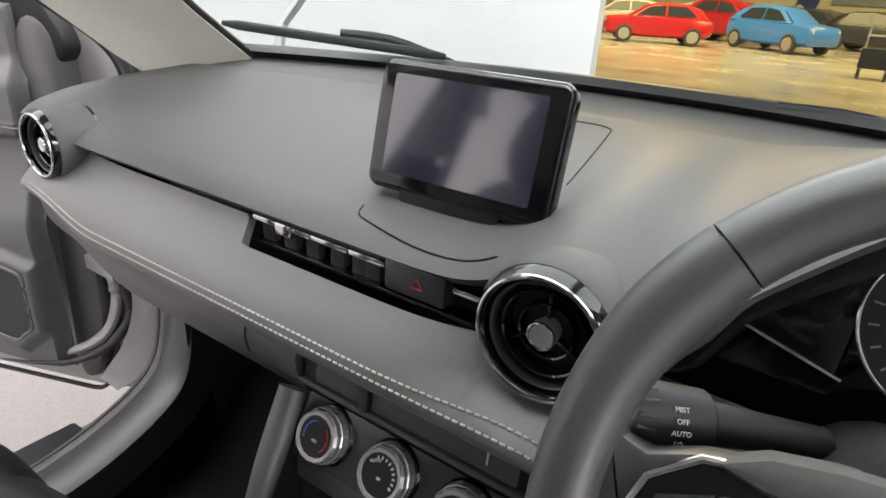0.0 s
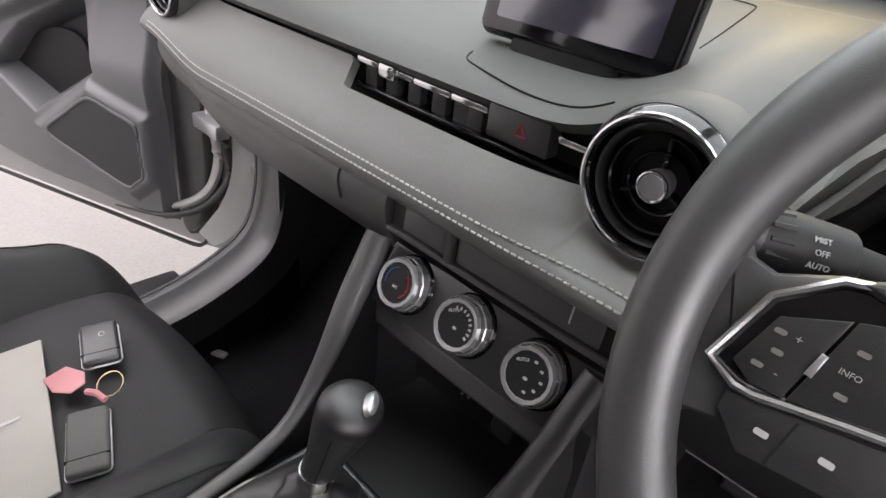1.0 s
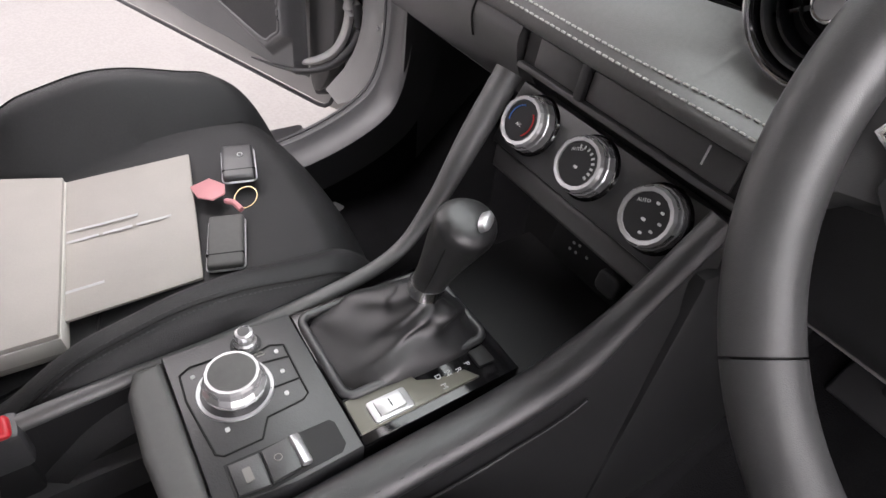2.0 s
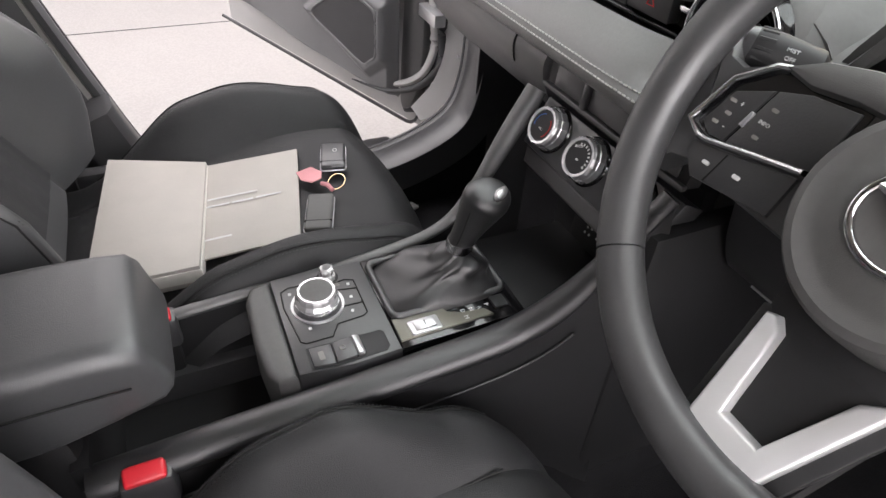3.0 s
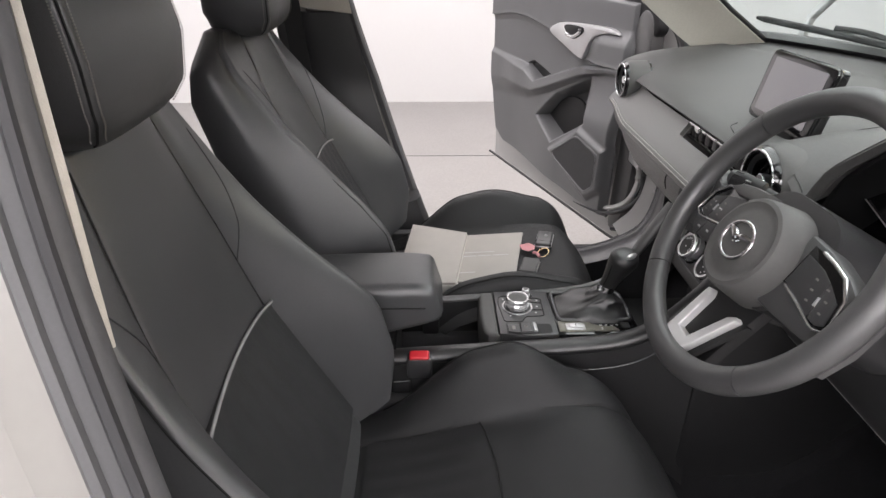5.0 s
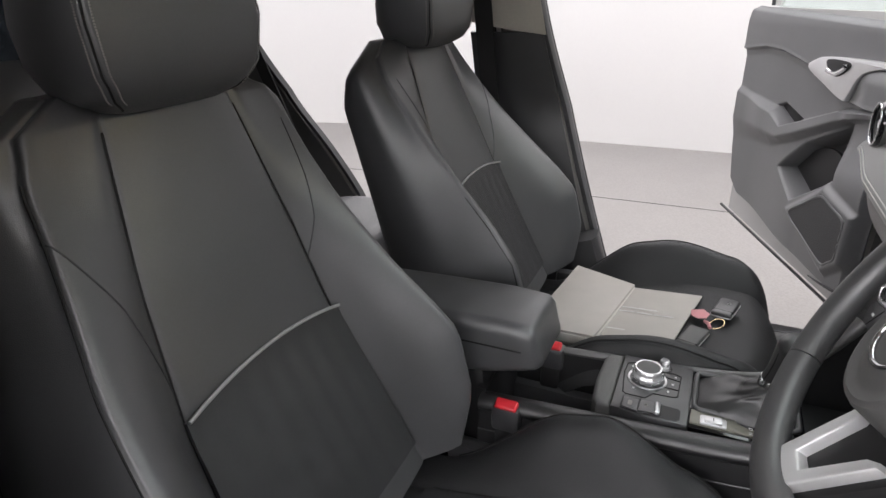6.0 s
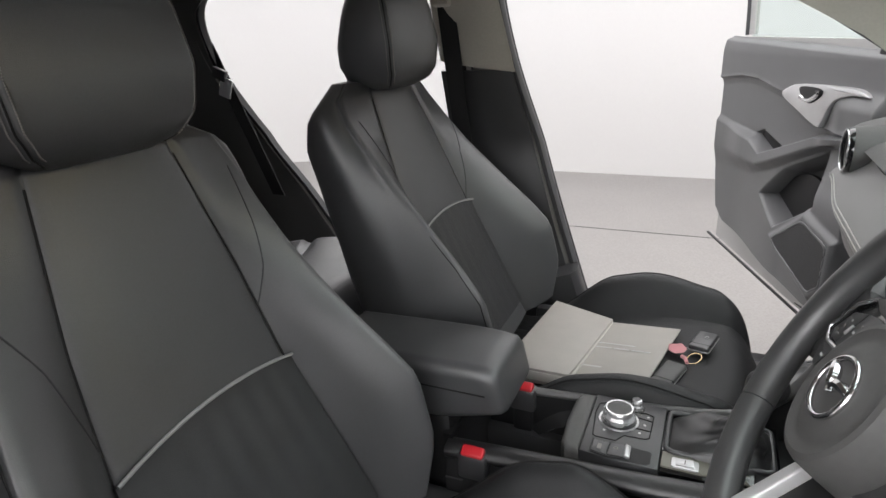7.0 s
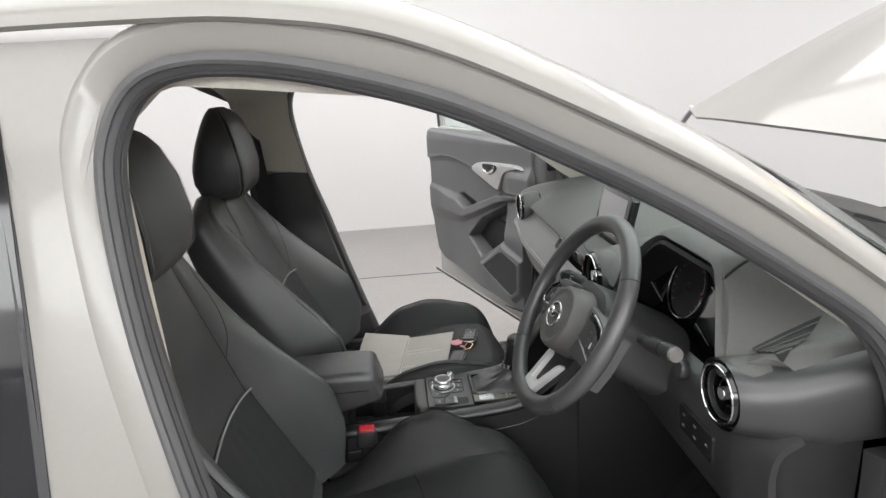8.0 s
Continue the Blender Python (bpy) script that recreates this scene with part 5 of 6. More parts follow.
part("panel_trim", tube([Vector(lower_panel(u, 0.70)) + Vector((0, -0.002, 0)) for u in np.linspace(0.05, 0.75, 16)], 0.0014, 6), SATIN, dash)
sw = part("switch_panel", moved(prism(round_rect(0.105, 0.046, 0.006, 3), 0, 0.006, 0.0015), pose(0.560, 0.186, 0.905, 92, 0, 0)), DARK, dash, "black switch panel")
for bx, by in ((-0.036, 0.010), (-0.036, -0.010), (0.0, 0.010), (0.0, -0.010), (0.036, 0.0)):
    part("mark", moved(prism(round_rect(0.008, 0.004, 0.001, 2, bx, by), 0.006, 0.0066), pose(0.560, 0.186, 0.905, 92, 0, 0)), DULL, sw)
GRILL = [(0.614, 0.226), (0.596, 0.340), (0.668, 0.236)]
def on_grill(u, v):
    a, b, c = (Vector((*q, 0)) for q in GRILL)
    p = a.lerp(b, v).lerp(c, u * 0.98)
    return p.x, p.y, pad_height(p.x, p.y) + 0.0016


part("demister", sheet(on_grill, 10, 10), DARK, dash, "dark demister grille")
for k in range(5):
    f = 0.10 + 0.17 * k
    p, q = (Vector((a[0] + (b[0] - a[0]) * f, a[1] + (b[1] - a[1]) * f, 0)) for a, b in ((GRILL[0], GRILL[2]), (GRILL[1], GRILL[2])))
    part("demister_slat", tube([(w.x, w.y, pad_height(w.x, w.y) + 0.0022) for w in (p.lerp(q, g / 6) for g in range(7))], 0.0012, 6), SOFT, dash)
part("pad_groove", tube([(q.x, q.y, pad_height(q.x, q.y) + 0.0002) for q in smooth([(0.490, 0.50, 0), (0.515, 0.37, 0), (0.540, 0.26, 0), (0.552, 0.212, 0)], 20)], 0.0022, 6), SEAM, dash)
rings = []
for k in range(26):
    f = k / 25
    y = 0.168 + 0.36 * f ** 1.5
    grown = step(0.0, 0.55, f)
    top_z = 1.071 + (pad_height(0.62, y) - 0.007 - 1.071) * grown
    low_z = 0.969 - 0.020 * grown
    ring = []
    for j in range(48):
        a = 2 * math.pi * j / 48
        c, s_ = math.cos(a), math.sin(a)
        power = 1 - 0.42 * grown
        wide = 0.051 + 0.018 * grown
        ring.append((0.640 + wide * math.copysign(abs(c) ** power, c), y, (top_z + low_z) / 2 + (top_z - low_z) / 2 * math.copysign(abs(s_) ** power, s_)))
    rings.append(ring)
# Hard plastic tone, darker than the pad, puts the end's shade into its colour.
part("end_cap", skin(rings, caps=False), PLASTIC, dash, "soft rounded end of the dashboard round the vent, darkened for shade")
# Near-black in place of the shade that falls on the dash's sides.
for e in (-1, 1):
    part("end_panel", box(min(e * 0.63, e * 0.700), max(e * 0.63, e * 0.700), 0.215, 0.50, 0.70 if e > 0 else 0.90, 1.050, 0.032, 4), DARK, dash, "side end of the dashboard, darkened for shade")

# column shroud and stalks
column = thing("steering_column", (0.371, 0.15, 0.93), "black steering column shroud with two control stalks", "steering column")
rings = []
for k in range(9):
    f = k / 8
    w, h = 0.074 + 0.010 * f, 0.066 + 0.002 * f
    m = HUB @ Matrix.Translation((0, -0.004, -0.024 - 0.17 * f))
    rings.append([m @ Vector((x * w / 0.5, y * h / 0.5, 0)) for x, y in round_rect(1.0, 1.0, 0.32, 5)])
part("shroud", skin(rings), PLASTIC, column)
STALK_TIP = Vector((0.200, 0.076, 1.053))
for e, tip in ((-1, STALK_TIP), (1, Vector((0.540, 0.150, 1.033)))):
    root = Vector((0.290, 0.146, 1.030)) if e < 0 else Vector((0.420, 0.135, 1.012))
    d = tip - root
    path = [root + d * f for f in ((0, 0.3, 0.60, 0.64, 0.85, 0.92, 1.0) if e < 0 else (0, 0.3, 0.42, 0.46, 0.75, 0.80, 1.0))]
    stalk = part("stalk", tube(path, [0.009, 0.010, 0.0115, 0.0164, 0.0164, 0.0160, 0.0145] if e < 0 else [0.008, 0.009, 0.010, 0.0125, 0.0135, 0.0135, 0.013], 20), DARK if e < 0 else PLASTIC, column, "black control stalk")
    part("stalk_end", tube([tip, tip + d.normalized() * 0.006], [0.0145, 0.013] if e < 0 else [0.013, 0.0115], 20), DULL if e > 0 else PLASTIC, stalk)
    part("ring_band", tube([root + d * (0.845 if e < 0 else 0.745), root + d * (0.870 if e < 0 else 0.765)], 0.0161 if e < 0 else 0.0138, 20), DULL if e < 0 else DARK, stalk)
along = Vector((0.100, 0.082, -0.019)).normalized()
for k in range(14):
    a = 2 * math.pi * k / 14
    side_ = along.cross(Vector((0, 0, 1))).normalized()
    rise = (side_ * math.cos(a) + side_.cross(along) * math.sin(a)) * 0.0140
    part("rib", tube([STALK_TIP + along * 0.002 + rise, STALK_TIP + along * 0.012 + rise * 1.07], 0.0016, 6), DARK, column)
outward = Vector((0.12, -0.82, 0.56))
outward = (outward - along * outward.dot(along)).normalized()
across = outward.cross(along)
for text, ring in (("MIST", 20), ("OFF", 0), ("AUTO", -20), ("LO", -40)):
    a = radians(ring)
    face = outward * math.cos(a) + across * math.sin(a)
    rise = across * math.cos(a) - outward * math.sin(a)
    place = Vector((0.2285, 0.0955, 1.0454)) - along * 0.012 + face * 0.0167
    part("print", moved(lettering(text, 0.0038), Matrix(((along.x, rise.x, face.x, place.x), (along.y, rise.y, face.y, place.y), (along.z, rise.z, face.z, place.z), (0, 0, 0, 1)))), PRINT, column)
part("start_button", moved(lathe([(0.001, 0.004), (0.014, 0.004), (0.0165, 0.0), (0.0165, -0.01), (0.001, -0.01)], 30), pose(0.50, 0.180, 0.985, 80, 0, 0)), PLASTIC, dash)

# ---------------------------------------------------------------- centre stack
stack = thing("climate_panel", (0, 0.14, 0.80), "black climate panel with three chrome-ringed knobs", "climate panel")
FACE = pose(0.001, 0.143, 0.839, 62, 0, 0)
face = part("face", moved(prism([(-0.120, -0.036), (0.128, -0.036), (0.135, 0.030), (-0.118, 0.030)], -0.03, 0.0, 0.004), FACE), PLASTIC, stack)
for k, kx in enumerate((-0.0785, 0.0, 0.079)):
    m = FACE @ Matrix.Translation((kx, 0.0, 0.0))
    knob = part("knob", moved(lathe([(0.0268, 0.001), (0.0276, 0.0045), (0.0268, 0.0125), (0.0258, 0.0135), (0.0252, 0.0185), (0.0232, 0.0215), (0.0200, 0.0212), (0.0192, 0.0195), (0.001, 0.0195), (0.001, 0.001)], 16), m), KNOB_METAL, stack, "chrome-ringed faceted rotary knob", 12)
    part("knob_face", moved(lathe([(0.001, 0.0200), (0.0194, 0.0200), (0.0194, 0.018), (0.001, 0.018)], 40), m), DARK, knob)
    part("knob_base", moved(lathe([(0.028, 0.002), (0.030, 0.0), (0.030, -0.004), (0.001, -0.004)], 40), m), GLOSSY, knob)
    if k == 1:
        for j in range(9):
            a = radians(115 - 140 * j / 8)
            part("mark", moved(box(0.0135, 0.0165, -0.0007, 0.0007 + 0.0001 * j, 0.0200, 0.0204), m @ pose(0, 0, 0, 0, 0, math.degrees(a))), PRINT, knob)
        part("mark", moved(lettering("AUTO", 0.0042), m @ Matrix.Translation((-0.008, 0.010, 0.0203)) @ pose(0, 0, 0, 0, 0, 25)), PRINT, knob)
    if k == 2:
        part("mark", moved(lettering("AUTO", 0.0042), m @ Matrix.Translation((-0.009, 0.009, 0.0203)) @ pose(0, 0, 0, 0, 0, 25)), PRINT, knob)
        for j in range(5):
            a = radians(80 - 38 * j)
            part("mark", moved(prism(round_rect(0.0032, 0.0022, 0.0006, 2), 0.0200, 0.0204), m @ Matrix.Translation((0.0135 * math.cos(a), 0.0135 * math.sin(a), 0))), PRINT, knob)
    if k == 0:
        part("mark", moved(lettering("A/C", 0.0042), m @ Matrix.Translation((0.0, -0.004, 0.0203))), PRINT, knob)
        part("cold_mark", moved(tube([(0.0145 * math.cos(a), 0.0145 * math.sin(a), 0.0202) for a in np.linspace(radians(105), radians(200), 12)], 0.0008, 5), m), BLUE_PRINT, knob)
        part("hot_mark", moved(tube([(0.0145 * math.cos(a), 0.0145 * math.sin(a), 0.0202) for a in np.linspace(radians(50), radians(-50), 12)], 0.0008, 5), m), RED_PRINT, knob)
    else:
        part("mark", moved(prism(round_rect(0.0040, 0.0024, 0.0008, 2), 0.0200, 0.0204), m @ Matrix.Translation((0.0, -0.003, 0))), PRINT, knob)
part("slot_panel", moved(prism([(-0.118, 0.0), (0.132, 0.0), (0.136, 0.040), (-0.120, 0.040)], -0.02, 0.0, 0.003), pose(0, 0.150, 0.882, 84, 0, 0)), DARK, stack, "black slot panel")
part("face_lip", moved(prism([(-0.112, -0.062), (0.122, -0.062), (0.129, -0.0385), (-0.119, -0.0385)], -0.03, -0.003, 0.006, 3), FACE @ pose(0, 0, 0, 10, 0, 0)), LOWER, stack, "rounded grey lip below the knobs")
for x0, x1 in ((-0.100, -0.042), (-0.030, 0.120)):
    part("slot_plate", moved(box(x0, x1, 0.006, 0.033, -0.001, 0.0025, 0.002), pose(0, 0.150, 0.882, 84, 0, 0)), LOWER, stack, "grey blanking plate in the slot")
part("slot_divider", moved(box(-0.041, -0.031, 0.003, 0.037, 0.0, 0.007, 0.002), pose(0, 0.150, 0.882, 84, 0, 0)), PLASTIC, stack)
part("slot_lip", moved(box(-0.119, 0.134, -0.003, 0.003, -0.004, 0.003, 0.0015), pose(0, 0.1475, 0.884, 84, 0, 0)), LOWER, stack)
part("slot_mark", moved(box(-0.0008, 0.0008, -0.008, 0.008, 0.0, 0.0008), pose(0.092, 0.1495, 0.905, 84, 0, -6)), PRINT, stack)
part("cubby_back", box(-0.11, 0.12, 0.20, 0.22, 0.66, 0.86), DARK, stack)
socket = part("socket_panel", moved(prism(round_rect(0.09, 0.05, 0.008, 3), 0, 0.005, 0.0015), pose(-0.012, 0.196, 0.706, 80, 0, 0)), DARK, stack)
part("socket_pod", moved(prism(round_rect(0.030, 0.026, 0.008, 4, 0.046, -0.004), 0, 0.012, 0.004, 3), pose(-0.012, 0.196, 0.706, 80, 0, 0)), PLASTIC, socket, "rounded dark socket cover")
for mx, my in ((-0.012, 0.008), (-0.004, 0.010), (-0.014, -0.001), (-0.005, 0.0), (0.010, 0.004)):
    part("mark", moved(prism(round_rect(0.0035, 0.0030, 0.0006, 2, mx, my), 0.005, 0.0056), pose(-0.014, 0.1952, 0.703, 80, 0, 0)), PRINT, socket)

# ---------------------------------------------------------------- centre console
console = thing("centre_console", (0.01, -0.15, 0.345), "black centre console with padded rails and control knob", "console")


def rail_path(e):
    c = 0.004
    return smooth([(c + e * 0.126, 0.140, 0.875), (c + e * 0.119, 0.10, 0.815), (c + e * 0.110, 0.055, 0.750), (c + e * 0.099, 0.0, 0.709), (c + e * 0.094, -0.10, 0.692), (c + e * 0.093, -0.25, 0.682), (c + e * 0.092, -0.42, 0.670)], 40)


for e in (-1, 1):
    path = rail_path(e)
    if e > 0:
        part("padded_rail", tube(path, [0.012 + 0.007 * step(0.15, 0.4, k / 39) for k in range(40)], 18, flat=0.70), BOOT, console, "padded leather rail with stitching")
        bits = [tube([path[k] + Vector((0.0125, -0.002, 0.0098)), path[k] + Vector((0.0125, 0.002, 0.0098))], 0.0006, 5) for k in range(14, 40)]
        tagged(part("stitching", joined(*bits), SEWN, console), kind="stuff")
    else:
        part("rail", tube(path, [0.0150 - 0.0068 * step(0.10, 0.45, k / 39) for k in range(40)], 14, flat=0.8), LOWER, console, "slim dark rail")
    rows = [[q + Vector((e * 0.008, 0, -0.004)), q + Vector((e * 0.014, 0, -0.05)), Vector((q.x + e * 0.018, q.y, 0.46)), Vector((q.x + e * 0.030, q.y, 0.36)), Vector((q.x - e * 0.01, q.y, 0.36)), q + Vector((-e * 0.006, 0, -0.05)), q + Vector((-e * 0.004, 0, -0.006))] for q in path]
    part("side_wall", skin(rows), DARK, console)
    part("side_line", tube([Vector((q.x + e * 0.0165, q.y, q.z - 0.045)) for q in path[12:]], 0.0012, 6), PLASTIC, console)
Z = 0.700
top = part("control_panel", prism([(-0.080, -0.112), (-0.082, -0.222), (0.068, -0.222), (0.074, -0.165), (0.072, -0.112)], 0.640, Z, 0.002), PLASTIC, console, "dark control panel round the knob")
nose = [(-0.082, -0.2225), (-0.080, -0.246), (-0.060, -0.254), (0.0, -0.256), (0.052, -0.252), (0.068, -0.243), (0.069, -0.2225)]
part("panel_nose", prism(nose, 0.640, 0.6995, 0.009, 4), SOFT, console, "soft rounded panel nose")
part("bin_floor", box(-0.085, 0.092, -0.42, -0.235, 0.545, 0.560), DARK, console)
part("bin_wall", box(-0.085, 0.092, -0.43, -0.415, 0.545, 0.69), DARK, console)
part("tunnel_side", box(0.120, 0.150, 0.12, 0.62, 0.36, 0.84, 0.012), DARK, console)
part("cubby_floor", box(-0.10, 0.115, 0.02, 0.21, 0.655, 0.668), DARK, console)


def outline_gap(pts, z=0.7004, r=0.0009):
    """A fine dark joint along a line on the console's top."""
    return tube([(x, y, z) for x, y in pts], r, 6)


part("joint", outline_gap([(-0.050, -0.152), (-0.053, -0.140), (-0.048, -0.129), (0.008, -0.130), (0.012, -0.136), (0.014, -0.166), (0.030, -0.176), (0.030, -0.205), (0.026, -0.210), (-0.030, -0.216), (-0.056, -0.214), (-0.061, -0.205), (-0.060, -0.180)]), SEAM, top)
for pts in ([(-0.038, -0.152), (-0.034, -0.130)], [(-0.010, -0.155), (-0.009, -0.131)]):
    part("joint", outline_gap(pts), SEAM, top)
for kx, ky in ((-0.044, -0.137), (-0.022, -0.140), (0.000, -0.145), (0.010, -0.196), (-0.050, -0.205)):
    part("mark", prism(round_rect(0.004, 0.0035, 0.001, 2, kx, ky), Z, Z + 0.0006), PRINT, top)
for k in range(3):
    part("mark", prism(round_rect(0.0016, 0.007, 0.0006, 2, -0.052 + 0.003 * k, -0.152 + 0.001 * k), Z, Z + 0.0006), DULL, top)
KN = Matrix.Translation((-0.023, -0.179, Z - 0.002))
dial_knob = part("control_knob", moved(lathe([(0.0225, 0.003), (0.0250, 0.009), (0.0252, 0.013), (0.0226, 0.017), (0.0222, 0.0225), (0.0210, 0.0250), (0.0192, 0.0250), (0.001, 0.0242), (0.001, 0.0)], 16), KN), KNOB_METAL, console, "faceted metal control knob", 12)
part("knob_cap", moved(lathe([(0.001, 0.0256), (0.0172, 0.0255), (0.0192, 0.0246), (0.001, 0.0238)], 40), KN), SOFT, dial_knob)
part("knob_ring", moved(lathe([(0.0268, 0.0), (0.0272, 0.0030), (0.0300, 0.0034), (0.0312, 0.0)], 56), KN), SATIN, dial_knob, "pale metal ring")
part("knob_well", moved(lathe([(0.001, 0.0022), (0.0268, 0.0012), (0.0268, 0.0), (0.001, 0.0)], 40), KN), DARK, dial_knob)
volume = part("volume_knob", moved(lathe([(0.001, 0.0175), (0.0055, 0.0175), (0.0075, 0.0165), (0.0088, 0.013), (0.0085, 0.008), (0.0100, 0.006), (0.0104, 0.0), (0.001, 0.0)], 14), Matrix.Translation((-0.063, -0.157, Z))), KNOB_METAL, console, "small chrome volume knob", 12)
part("knob_cap", moved(lathe([(0.001, 0.0180), (0.0050, 0.0179), (0.0055, 0.0170), (0.001, 0.0165)], 24), Matrix.Translation((-0.063, -0.157, Z))), PLASTIC, volume)
part("knob_well", moved(lathe([(0.001, 0.0008), (0.0130, 0.0008), (0.0130, 0.0), (0.001, 0.0)], 32), Matrix.Translation((-0.063, -0.157, Z))), DARK, volume)
part("switch_well", prism([(0.037, -0.208), (0.039, -0.126), (0.043, -0.123), (0.064, -0.123), (0.069, -0.128), (0.071, -0.183), (0.067, -0.2085)], Z - 0.001, Z + 0.0006), DARK, console)
hold = part("hold_switch", prism([(0.040, -0.2055), (0.041, -0.1825), (0.0685, -0.1835), (0.0655, -0.206)], Z, Z + 0.0032, 0.0008), PLASTIC, console, "dark hold switch")
part("mark", prism(round_rect(0.012, 0.006, 0.001, 2, 0.054, -0.195), Z + 0.0032, Z + 0.0036), DULL, hold)
brake = part("parking_brake_switch", prism([(0.041, -0.1808), (0.0395, -0.158), (0.067, -0.160), (0.0685, -0.1818)], Z, Z + 0.0042, 0.0010), PLASTIC, console, "dark parking brake switch with a silver lip")
part("mark", moved(tube([(0.0028 * math.cos(a), 0.0028 * math.sin(a), 0) for a in np.linspace(0, 2 * math.pi, 17)[:-1]], 0.0005, 5, True), Matrix.Translation((0.052, -0.172, Z + 0.0044))), DULL, brake)
part("silver_lip", moved(box(-0.0135, 0.0135, -0.0042, 0.0042, -0.003, 0.003, 0.002), pose(0.0535, -0.1555, Z + 0.0035, -20, 0, 2)), SATIN, brake, "silver switch lip")

# gear lever
gear = thing("gear_lever", (-0.015, -0.04, 0.69), "automatic gear lever with leather boot and black grip", "gear lever")
part("gear_plate", prism([(-0.078, -0.111), (0.072, -0.111), (0.070, 0.042), (-0.082, 0.042)], 0.640, 0.6985, 0.001), GLOSSY, gear, "glossy black lever plate")
part("boot_frame", tube([(x - 0.020, y - 0.036, 0.7015) for x, y in round_rect(0.098, 0.140, 0.010, 5)], 0.0042, 10, True), PLASTIC, gear, "dark frame round the boot")
rings = []
for k in range(25):
    f = k / 24
    cx, cy = -0.020 + 0.009 * f, -0.037 + 0.027 * f ** 0.8
    w, h = 0.046 * (1 - f) ** 1.25 + 0.0125, 0.066 * (1 - f) ** 1.35 + 0.0135
    ring = []
    for j in range(64):
        a = 2 * math.pi * j / 64
        c, s_ = math.cos(a), math.sin(a)
        sag = math.sin(f * math.pi)
        crease = 0.0040 * sag * math.sin(f * 11 + 2.2 * math.sin(a + 0.6)) + 0.0026 * sag * math.sin(3 * a + f * 9) + 0.0015 * sag * math.sin(7 * a - f * 14)
        ring.append((cx + (w + crease) * math.copysign(abs(c) ** (0.50 + 0.50 * f), c), cy + (h + crease) * math.copysign(abs(s_) ** (0.50 + 0.50 * f), s_), 0.690 + 0.060 * f ** 0.75 + 0.004 * sag * math.sin(2 * a + 1.0)))
    rings.append(ring)
part("boot", skin(rings), BOOT, gear, "creased black leather boot")
part("collar", tube([(-0.011, -0.0105, 0.746), (-0.0105, -0.0090, 0.757)], [0.0168, 0.0160], 24), CHROME, gear)
grip_path = smooth([(-0.0105, -0.009, 0.754), (-0.008, -0.003, 0.772), (-0.005, 0.004, 0.792), (-0.001, 0.010, 0.811), (0.003, 0.013, 0.824), (0.006, 0.014, 0.835)], 24)
part("grip", tube(grip_path, [(0.0150 + 0.0108 * step(0.05, 0.72, k / 23)) * max(0.01, 1 - max(0.0, (k / 23 - 0.70) / 0.30) ** 2.6) ** 0.5 for k in range(24)], 28, flat=1.05, up=(0, 1, 0)), BOOT, gear, "black leather grip")
part("grip_seam", tube([grip_path[k] + Vector((0.012, -0.0138 - 0.009 * step(0.1, 0.75, k / 23), 0.002)) for k in range(2, 17)], 0.0009, 6), SEAM, gear)
part("grip_insert", moved(lathe([(0.001, 0.004), (0.008, 0.0034), (0.0125, 0.001), (0.013, -0.004), (0.001, -0.004)], 24), pose(0.0160, 0.0215, 0.8330, 50, 0, 130) @ Matrix.Diagonal((0.95, 0.42, 1, 1))), SATIN, gear, "silver release insert")
OLIVE = material("olive_lacquer", (0.17, 0.165, 0.135), 0.42, coat=0.2, vary=0.06, vary_size=40)
part("shift_plate", prism([(0.030, -0.109), (0.063, -0.110), (0.062, 0.004), (0.050, -0.004), (0.047, -0.030), (0.040, -0.046), (0.030, -0.050)], 0.6985, 0.7012, 0.0006), OLIVE, gear, "olive lacquered shift position plate")
part("plate_gap", outline_gap([(0.030, -0.046), (0.0295, -0.110), (0.064, -0.1105)], 0.7012, 0.0010), SEAM, gear)
for ch, x, y in (("P", 0.0465, 0.001), ("R", 0.0485, -0.009), ("N", 0.0475, -0.019), ("D", 0.0465, -0.029), ("M", 0.0570, -0.029)):
    part("letter", moved(lettering(ch, 0.0075), pose(x, y, 0.7016, 0, 0, 0)), PRINT, gear)
part("cover_cap", prism(round_rect(0.019, 0.017, 0.002, 3, 0.045, 0.018), 0.6985, 0.7015, 0.0008), DARK, gear)
mode = part("mode_switch", prism(round_rect(0.021, 0.036, 0.003, 4, 0.0515, -0.078), 0.7012, 0.7036, 0.0012), SATIN, gear, "silver drive mode switch")
part("rocker", moved(box(-0.0075, 0.0075, -0.012, 0.012, -0.001, 0.0022, 0.0012), pose(0.0515, -0.078, 0.7042, 4, 0, 0)), SATIN, mode)
part("mark", prism(round_rect(0.008, 0.0012, 0.0004, 2, 0.0515, -0.078), 0.7062, 0.7066), DARK, mode)

# armrest
armrest = thing("armrest", (0.025, -0.48, 0.68), "padded black leather centre armrest", "armrest")


def arm_ring(f):
    y = -0.352 - 0.29 * f
    top = 0.815 - 0.010 * f
    return [(0.013 + x, y - 0.01 * (z - 0.04) / 0.05, top - 0.052 + z) for x, z in ((a, b if b > 0 else b * (0.62 + 0.38 * min(1.0, f / 0.35))) for a, b in round_rect(0.150 - 0.008 * (1 - f) ** 6, 0.104 - 0.012 * (1 - f) ** 8, 0.020, 6))]


first = arm_ring(0)
mid_x = sum(q[0] for q in first) / len(first)
mid_z = sum(q[2] for q in first) / len(first)
nose = [(mid_x + (q[0] - mid_x) * 0.93, q[1] + 0.007, mid_z + (q[2] - mid_z) * 0.86) for q in first]
